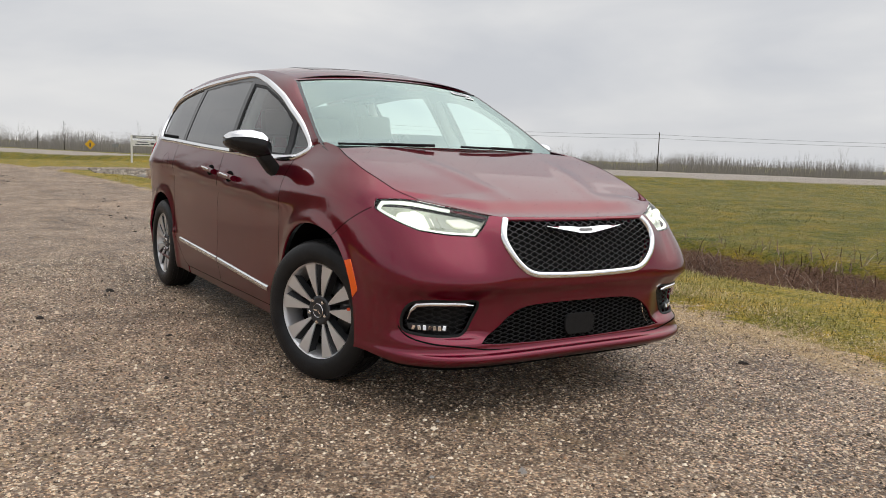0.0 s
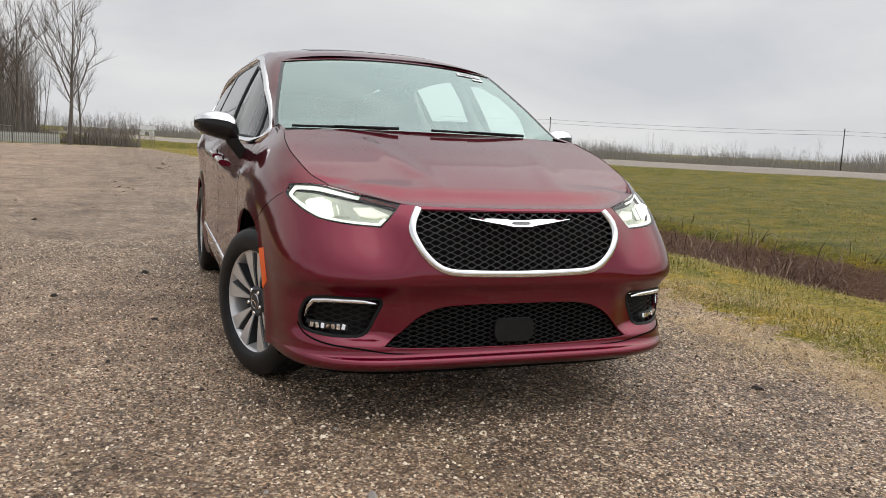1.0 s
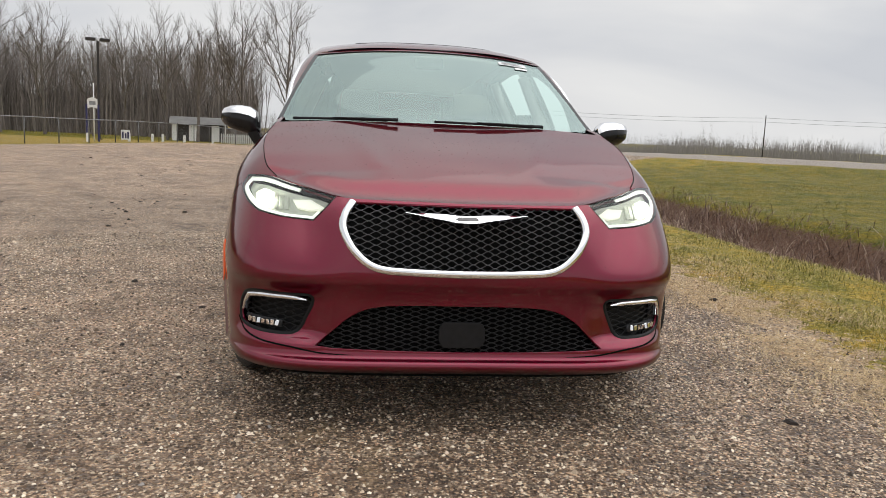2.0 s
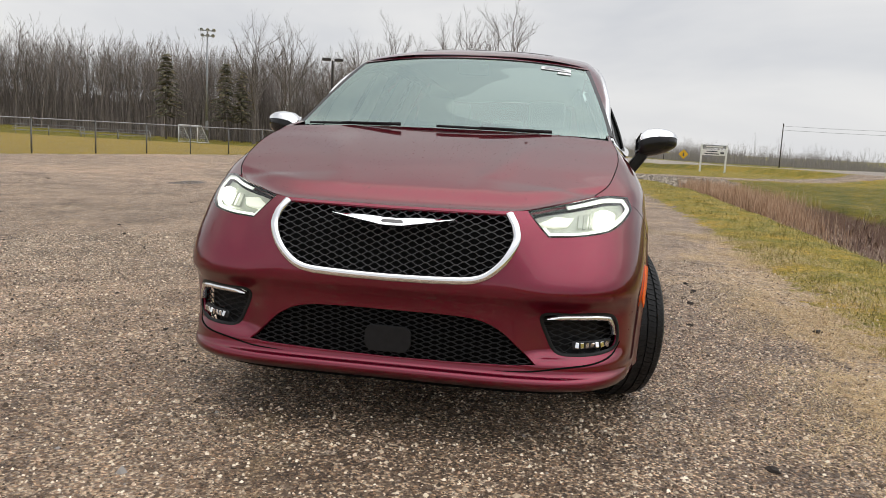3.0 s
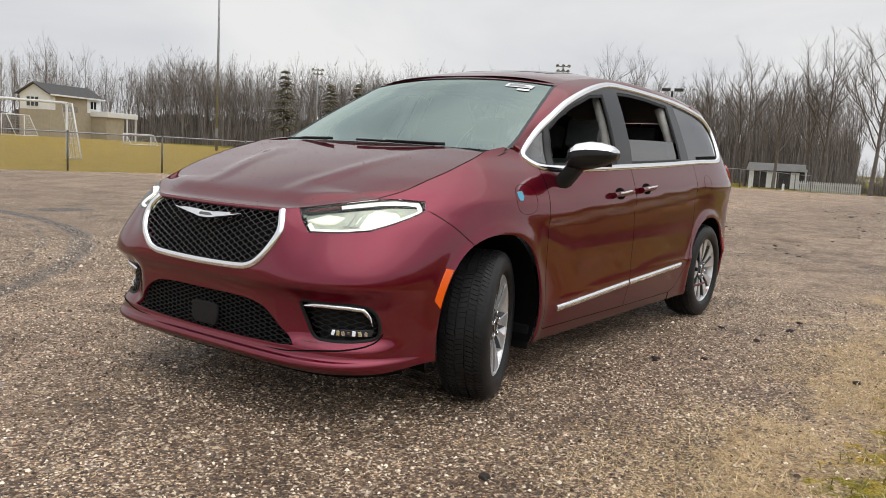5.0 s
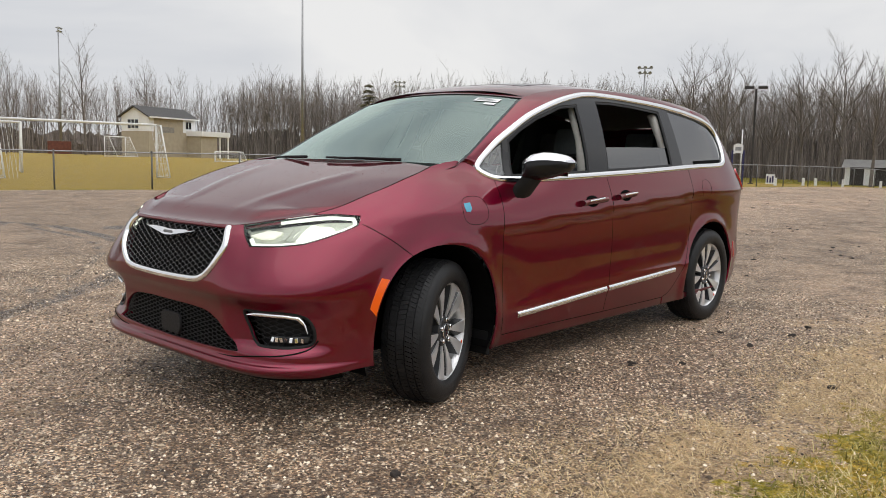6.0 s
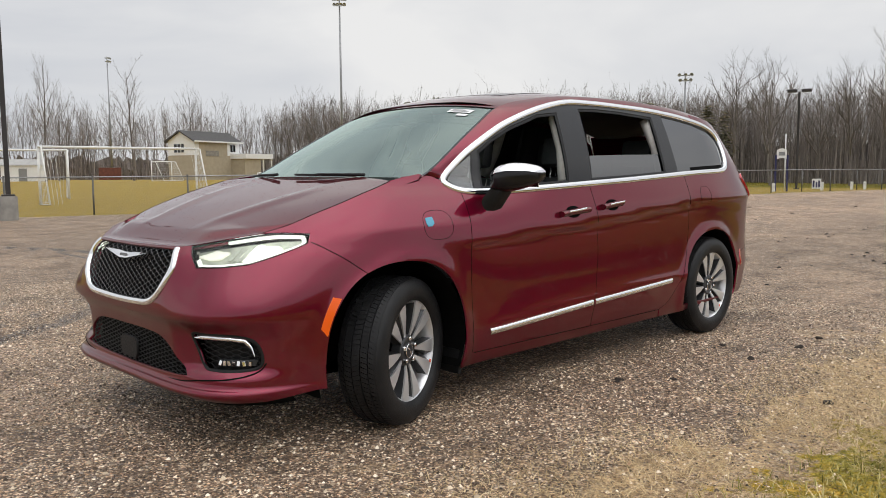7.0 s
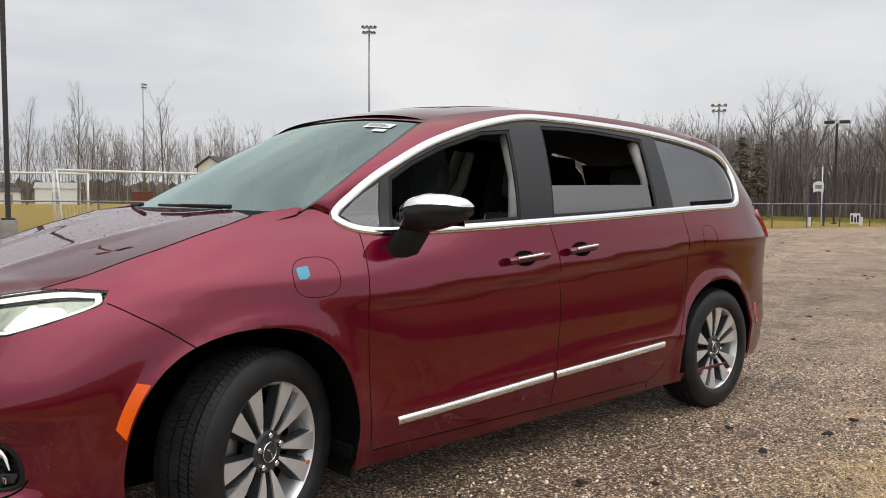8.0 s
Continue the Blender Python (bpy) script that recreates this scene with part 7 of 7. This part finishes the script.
for k, (x, y) in enumerate(((-39.2, -14.6), (-43.4, -13.6), (-46.4, -13.0), (-47.4, -12.6), (-50.5, -11.9), (-55, -10.8))):
    bm = bmesh.new()
    box(bm, -.04, .04, -.08, .08, .0, .48, .012)
    ob = tagged(part("white_marker", bm, WHITE_PAINT), "short white marker board against the fence", "marker", "white markers")
    ob.matrix_world = pose(x, y, gz(x, y), 0, 0, 15)
bm = bmesh.new()
box(bm, -.03, .03, -.24, .24, .12, .68, .01)
banner = part("fence_banner", bm, WHITE_PAINT)
for k, y in enumerate((-.15, .0, .13)):
    bm = bmesh.new()
    box(bm, .031, .036, y - .04, y + .05, .2, .58 - .08 * (k % 2), 0)
    part("blue_patch", bm, NAVY, banner)
banner.matrix_world = pose(-42.3, -13.5, gz(-42.3, -13.5), 0, 0, 18)
tagged(banner, "white banner with navy patches on the fence", "banner")

# shed with a pale roof and white doors
shed = empty("shed", -66.5, -14.0, gz(-66.5, -14), 10)
bm = bmesh.new()
box(bm, -1.3, 1.3, -2.1, 2.1, -.1, 1.55)
part("wall", bm, DARK_WOOD, shed, "dark board walls")
bm = bmesh.new()
a = [bm.verts.new(v) for v in ((1.65, -2.35, 1.42), (1.65, 2.35, 1.42), (0, 2.35, 2.05), (0, -2.35, 2.05), (-1.6, -2.35, 1.45), (-1.6, 2.35, 1.45))]
bm.faces.new((a[0], a[1], a[2], a[3]))
bm.faces.new((a[3], a[2], a[5], a[4]))
r = bmesh.ops.solidify(bm, geom=bm.faces[:], thickness=.08)
part("roof", bm, GREY_METAL_ROOF, shed, "pale low roof")
for y0, y1 in ((-.75, .05), (1.1, 1.75)):
    bm = bmesh.new()
    box(bm, 1.29, 1.34, y0, y1, .0, 1.35, .01)
    part("door", bm, WHITE_PAINT, shed, "white door")
bm = bmesh.new()
box(bm, 1.29, 1.35, -2.12, -1.75, .0, 1.5, .01)
part("corner_board", bm, WHITE_PAINT, shed)
bm = bmesh.new()
box(bm, 1.55, 1.65, 2.2, 2.3, -.1, 1.45, .01)
part("corner_board", bm, WHITE_PAINT, shed)
tagged(shed, "low dark shed with pale roof and white doors", "shed")

# picket fence
picket = tagged(empty("picket_fence"), "short white picket fence beside the shed", "fence")
pp = along([(-62.6, -11.4), (-62.4, -7.0)], .16)
bm = bmesh.new()
v = [bm.verts.new(q) for q in ((0, -.055, 0), (0, .055, 0), (0, .055, .72), (0, 0, .82), (0, -.055, .72))]
bm.faces.new(v)
bmesh.ops.solidify(bm, geom=bm.faces[:], thickness=.025)
slat = bpy.data.meshes.new("slat")
bm.to_mesh(slat)
bm.free()
slat.materials.append(WHITE_PAINT)
for x, y in pp:
    ob = new("slat", slat)
    ob.parent = picket
    ob.location = (x, y, gz(x, y))
for z in (.2, .58):
    bm = bmesh.new()
    tube(bm, [(pp[0][0] - .03, pp[0][1], gz(*pp[0]) + z), (pp[-1][0] - .03, pp[-1][1], gz(*pp[-1]) + z)], .035, 4)
    part("rail", bm, WHITE_PAINT, picket)

# two-storey booth by the field
ca = math.radians(-68.5)
booth = empty("press_booth", -43.5, -88.6, gz(-43.5, -88.6), -68.5)
Lb, Wb = 8.8, 4.2  # the local x runs along the gable wall, local -y along the long side
bm = bmesh.new()
box(bm, 0, Wb, -Lb, 0, -.3, 3.1)
part("lower_wall", bm, TAN_WALL, booth, "tan block wall")
bm = bmesh.new()
box(bm, .02, Wb - .02, -Lb + .02, -Lb * .72, 3.1, 5.0)
part("upper_wall", bm, WHITE_SIDING, booth, "white siding")
bm = bmesh.new()
box(bm, .02, Wb - .02, -.9, -.02, 3.1, 5.0)
part("upper_wall", bm, WHITE_SIDING, booth, "white siding")
bm = bmesh.new()
box(bm, .04, Wb - .04, -Lb * .72, -.9, 3.1, 5.0)
part("middle_wall", bm, TAN_WALL, booth)
for y0_, y1_ in ((-.12, 0), (-Lb, -Lb + .12)):
    bm = bmesh.new()
    tri_a = [bm.verts.new((0, y0_, 5.0)), bm.verts.new((Wb, y0_, 5.0)), bm.verts.new((Wb / 2, y0_, 6.15))]
    tri_b = [bm.verts.new((0, y1_, 5.0)), bm.verts.new((Wb, y1_, 5.0)), bm.verts.new((Wb / 2, y1_, 6.15))]
    bm.faces.new(tri_a)
    bm.faces.new(tri_b[::-1])
    for k in range(3):
        bm.faces.new((tri_a[k], tri_b[k], tri_b[(k + 1) % 3], tri_a[(k + 1) % 3]))
    bmesh.ops.recalc_face_normals(bm, faces=bm.faces)
    part("gable", bm, WHITE_SIDING, booth)
bm = bmesh.new()
e0, e1, rg = (-.35, 4.86), (Wb + .35, 4.86), (Wb / 2, 6.22)
a = [bm.verts.new((e0[0], .35, e0[1])), bm.verts.new((rg[0], .35, rg[1])), bm.verts.new((e1[0], .35, e1[1])), bm.verts.new((e0[0], -Lb - .35, e0[1])), bm.verts.new((rg[0], -Lb - .35, rg[1])), bm.verts.new((e1[0], -Lb - .35, e1[1]))]
bm.faces.new((a[0], a[1], a[4], a[3]))
bm.faces.new((a[1], a[2], a[5], a[4]))
bmesh.ops.recalc_face_normals(bm, faces=bm.faces)
bmesh.ops.solidify(bm, geom=bm.faces[:], thickness=.14)
part("roof", bm, SHINGLE, booth, "grey shingle roof")
bm = bmesh.new()
box(bm, -.45, -.33, -Lb - .3, .3, 4.72, 4.9)
part("eaves_board", bm, WHITE_PAINT, booth)


def booth_window(x0, x1, y0, y1, z0, z1):
    bm = bmesh.new()
    box(bm, x0, x1, y0, y1, z0, z1)
    wob = part("window", bm, WHITE_PAINT, booth)
    dx, dy = (x1 - x0), (y1 - y0)
    n_ = 3 if max(dx, dy) > 1.2 else 2
    for k in range(n_):
        bm = bmesh.new()
        if dx > dy:
            a, b = x0 + dx * (k + .1) / n_, x0 + dx * (k + .9) / n_
            box(bm, a, b, y1, y1 + .02, z0 + .1, z1 - .1)
        else:
            a, b = y0 + dy * (k + .1) / n_, y0 + dy * (k + .9) / n_
            box(bm, x0 - .02, x0, a, b, z0 + .1, z1 - .1)
        part("pane", bm, WINDOW_DARK, wob)


booth_window(1.5, 3.2, 0, .05, 3.35, 4.6)
booth_window(-.05, 0.02, -Lb + .9, -Lb + 2.0, 3.5, 4.6)
bm = bmesh.new()
box(bm, -.04, 0, -Lb * .52, -Lb * .24, 3.0, 3.7)
part("wall_panel", bm, CONCRETE, booth)
bm = bmesh.new()
box(bm, -2.2, 0, -Lb - 1.6, -Lb * .80, -.3, 2.7)
part("annex_wall", bm, TAN_WALL, booth)
bm = bmesh.new()
box(bm, -2.5, .1, -Lb - 4.0, -Lb * .78, 2.7, 3.35, .03)
part("balcony_parapet", bm, WHITE_SIDING, booth, "white balcony parapet")
for y in (-Lb - 3.8, -Lb - 2.0):
    bm = bmesh.new()
    box(bm, -2.4, -2.25, y - .08, y + .08, -.3, 2.7)
    part("balcony_post", bm, WHITE_PAINT, booth)
tagged(booth, "two-storey tan and white booth with grey gabled roof", "building")

# small far buildings and boxes
def hut(x, y, rz, w, d, h, wall, roofm, label):
    o = empty("hut", x, y, gz(x, y), rz)
    bm = bmesh.new()
    box(bm, -d / 2, d / 2, -w / 2, w / 2, -.2, h)
    part("wall", bm, wall, o)
    bm = bmesh.new()
    a = [bm.verts.new((-d / 2 - .2, s * (w / 2 + .2), h)) for s in (-1, 1)] + [bm.verts.new((0, s * (w / 2 + .2), h + d * .28)) for s in (-1, 1)] + [bm.verts.new((d / 2 + .2, s * (w / 2 + .2), h)) for s in (-1, 1)]
    bm.faces.new((a[0], a[1], a[3], a[2]))
    bm.faces.new((a[2], a[3], a[5], a[4]))
    bm.faces.new((a[0], a[2], a[4]))
    bm.faces.new((a[1], a[5], a[3]))
    part("roof", bm, roofm, o)
    bm = bmesh.new()
    box(bm, d / 2, d / 2 + .04, -.5, .5, 0, min(2.0, h * .8), .01)
    part("door", bm, GALV, o)
    return tagged(o, label, "hut")


hut(-31, -112, 65, 5.2, 3.0, 2.1, WHITE_SIDING, GREY_METAL_ROOF, "small white hut beyond the field")
hut(-26, -116, 70, 2.6, 2.2, 1.6, WHITE_SIDING, SHINGLE, "tiny white hut with a dark roof")
hut(-214, 1, 0, 3.6, 3.5, 2.4, WHITE_SIDING, GREY_METAL_ROOF, "white farmhouse far down the road")
bm = bmesh.new()
box(bm, -.8, .8, -1.6, 1.6, -.1, 1.9, .03)
bx = tagged(part("storage_box", bm, BROWN_BOX), "rust-brown wooden storage box by a mast", "box")
bx.matrix_world = pose(-46, -121, gz(-46, -121), 0, 0, 70)


def bleacher(x, y, rz, ln):
    o = empty("bleacher", x, y, gz(x, y), rz)
    for k in range(3):
        bm = bmesh.new()
        box(bm, -.35 - .55 * k, -.1 - .55 * k, -ln / 2, ln / 2, .32 + .22 * k, .37 + .22 * k, .01)
        part("bench_plank", bm, GALV, o)
    for s in (-.45, 0, .45):
        bm = bmesh.new()
        tube(bm, [(-.1, s * ln, -.1), (-.1, s * ln, .32), (-1.4, s * ln, .78), (-1.4, s * ln, -.1)], .03, 5)
        part("support", bm, GALV, o)
    return tagged(o, "low aluminium bleacher at the field's edge", "bleacher", "bleachers")


bleacher(-54, -36.5, 35, 5.5)
bleacher(-50, -39.8, 38, 5.0)


# poles and wire along the road
def utility_pole(x, y, h):
    o = empty("utility_pole", x, y, gz(x, y))
    bm = bmesh.new()
    tube(bm, [(0, 0, -.5), (0, 0, h)], [h * .013, h * .009], 8)
    part("mast", bm, WOOD_POLE, o, smooth=60)
    bm = bmesh.new()
    lathe(bm, [(.02, 0), (.05, .03), (.03, .1), (.001, .12)], 8, Matrix.Translation((.0, .12, h - .35)))
    part("insulator", bm, GALV, o)
    return tagged(o, "dark wooden utility pole beside the road", "utility pole", "utility poles")


POLES = [(-10, 215), (-52, 148), (-88.2, 100.2), (-112, 62), (-124, 30), (-102, 8.5), (-84.4, 9.1)]
for x, y in POLES:
    utility_pole(x, y, 7.6 if y > 20 else 2.9)
wire = bmesh.new()
for (ax, ay), (bx_, by) in zip(POLES[:5], POLES[1:5]):
    for h in (6.6, 7.2):
        tube(wire, [(ax + (bx_ - ax) * t, ay + (by - ay) * t, gz(ax, ay) * (1 - t) + gz(bx_, by) * t + h - 1.2 * t * (1 - t)) for t in np.linspace(0, 1, 12)], .022, 4)
tagged(part("overhead_wire", wire, WIRE), "black overhead wire sagging between the poles", "wire")

# name board by the drive: frame, panel and bars in place of unreadable words
sign = empty("road_sign", -44.6, 8.25, gz(-44.6, 8.25), 8)
for s in (-1, 1):
    bm = bmesh.new()
    box(bm, -.05, .05, s * .74 - .045, s * .74 + .045, -.2, 1.62, .01)
    part("post", bm, WHITE_PAINT, sign)
bm = bmesh.new()
box(bm, -.03, .03, -.70, .70, .98, 1.32, .005)
panel = part("panel", bm, WHITE_PAINT, sign, "white panel with dark bars")
for y0, y1, z0, z1 in ((-.2, .45, 1.19, 1.25), (-.3, .55, 1.05, 1.11), (-.6, -.38, 1.08, 1.2)):
    bm = bmesh.new()
    box(bm, .031, .036, -y1, -y0, z0, z1)
    part("print_bar", bm, INK, panel)
bm = bmesh.new()
box(bm, -.03, .03, -.70, .70, 1.42, 1.60, .005)
p2_ = part("header_panel", bm, GALV, sign, "grey weathered header panel")
bm = bmesh.new()
box(bm, .031, .036, -.5, .5, 1.47, 1.54)
part("print_bar", bm, WHITE_PAINT, p2_)
tagged(sign, "white-framed name board with dark printed bars", "sign")


def small_sign(x, y, rz, high, kind_, label):
    """A plate on a thin post; the plate's middle stands at the height high."""
    o = empty("traffic_sign", x, y, high - 1.05, rz)
    bm = bmesh.new()
    tube(bm, [(0, 0, gz(x, y) - high + .9), (0, 0, 1.4)], .03, 6)
    part("post", bm, GALV, o)
    bm = bmesh.new()
    if kind_ == "diamond":
        box(bm, -.01, .01, -.33, .33, -.33, .33, 0, pose(.04, 0, 1.05, 45, 0, 0))
        part("plate", bm, YELLOW, o, "yellow diamond plate")
        bm = bmesh.new()
        box(bm, .052, .058, -.06, .06, .85, 1.2, 0)
        part("arrow_bar", bm, INK, o)
    else:
        box(bm, .03, .05, -.28, .28, .85, 1.15, .003)
        part("plate", bm, GALV, o)
    return tagged(o, label, "sign")


small_sign(-75.0, 10.05, 0, .93, "diamond", "yellow diamond warning sign on a thin post")
small_sign(-76, 12.4, 0, .95, "plate", "grey back of a small road sign")

# culvert mouth in a bank of broken stone at the ditch's end
bm = bmesh.new()
lathe(bm, [(.30, -.9), (.30, .25), (.26, .25), (.26, -.9)], 20, Matrix.Translation((-27.5, 4.7, -.34)) @ pose(0, 0, 0, 0, 90, 0))
bmesh.ops.recalc_face_normals(bm, faces=bm.faces)
tagged(part("culvert_pipe", bm, CONCRETE, smooth=40), "concrete culvert pipe mouth under the drive", "pipe")
stone_pts, stone_sz = [], []
for k in range(2200):
    x, y = rng.uniform(-30.3, -26.4), rng.uniform(2.9, 6.6)
    z = float(land(x, y))
    if z > .05 or abs(y - 4.7) < .34 and x > -28.4:
        continue
    stone_pts.append((x, y, z + .02))
    stone_sz.append(rng.uniform(.04, .115))
sz = np.array(stone_sz)
scatter_mesh("riprap", np.array(stone_pts), rng.uniform(0, 6.28, len(sz)), np.stack([sz, sz * .8, sz * .65], -1), octa, octf,
    island_material("broken_stone", [(0, (.13, .105, .08)), (.5, (.33, .275, .21)), (1, (.60, .52, .42))]), "bank of broken grey stone at the culvert", "stones")


# trim panels that line the cargo space
for sgn in (1, -1):
    bm = bmesh.new()
    q = [bm.verts.new((x, sgn * y, z)) for x, y, z in ((-1.22, .80, .80), (-2.30, .72, .80), (-2.30, .70, 1.15), (-2.02, .56, 1.58), (-1.22, .62, 1.62), (-1.22, .78, 1.15))]
    inner = [bm.verts.new((v.co.x, v.co.y - sgn * .02, v.co.z)) for v in q]
    bm.faces.new(q)
    bm.faces.new(inner[::-1])
    for k in range(6):
        bm.faces.new((q[k], inner[k], inner[(k + 1) % 6], q[(k + 1) % 6]))
    bmesh.ops.recalc_face_normals(bm, faces=bm.faces)
    part("cargo_trim", bm, DASH, van)
bm = bmesh.new()
box(bm, -2.33, -2.28, -.72, .72, .45, 1.18, .01)
part("tailgate_trim", bm, DASH, van)


# rain drops beaded on the hood, the nose and the fenders
def drops(surfaces, seed):
    r = np.random.default_rng(seed)
    V, F = [], []
    dome = [(math.cos(a * math.tau / 6), math.sin(a * math.tau / 6), 0) for a in range(6)] + [(.62 * math.cos((a + .5) * math.tau / 3), .62 * math.sin((a + .5) * math.tau / 3), .62) for a in range(3)] + [(0, 0, .78)]
    faces = [(0, 1, 6), (1, 2, 6), (2, 7, 6), (2, 3, 7), (3, 4, 7), (4, 8, 7), (4, 5, 8), (5, 0, 8), (0, 6, 8), (6, 7, 9), (7, 8, 9), (8, 6, 9)]
    for ob, count, small, big, wanted in surfaces:
        me_ = ob.data
        area = np.array([p.area for p in me_.polygons])
        cand = r.choice(len(area), count * 3, p=area / area.sum())
        made = 0
        for i in cand:
            p = me_.polygons[int(i)]
            co = [me_.vertices[v].co for v in p.vertices]
            w = r.dirichlet([1.0] * len(co))
            c = sum((a * float(b) for a, b in zip(co, w)), Vector())
            nrm = p.normal
            if nrm.x * .6 + nrm.z < 0 and abs(nrm.y) < .5:
                nrm = -nrm
            if not wanted(c, nrm, r):
                continue
            s = float(r.uniform(small, big) * (1.5 if r.random() < .08 else 1))
            a = nrm.orthogonal().normalized()
            b = nrm.cross(a)
            n0 = len(V)
            V += [tuple(c + a * (x * s) + b * (y * s) + nrm * (z * s * .7 + .0002)) for x, y, z in dome]
            F += [tuple(n0 + k for k in f) for f in faces]
            made += 1
            if made >= count:
                break
    ob = raw("rain_drops", V, F, WATER, None, smooth=True)
    return tagged(ob, "rain drops beaded on the red paint", "water drops", kind="stuff")


WATER = mat("clear_water_drop", (.13, .012, .025), .05, 0.0, Specular_IOR_Level=.6, Coat_Weight=.3)
drops([(hood, 1300, .0009, .0026, lambda c, n, r: r.random() < .25 + .75 * float(ss(2.2, 1.5, c.x)) * (.4 + .6 * (bumpy(c.x, c.y, 3.0) > 0))),
       (bumper, 420, .0009, .0022, lambda c, n, r: c.z > .42)], 77)

# unseen plastic tray under the engine, added to cut light below the nose
bm = bmesh.new()
box(bm, 1.13, 2.30, -.62, .62, .235, .252, .005)
part("undertray", bm, GAP_BLACK, van)
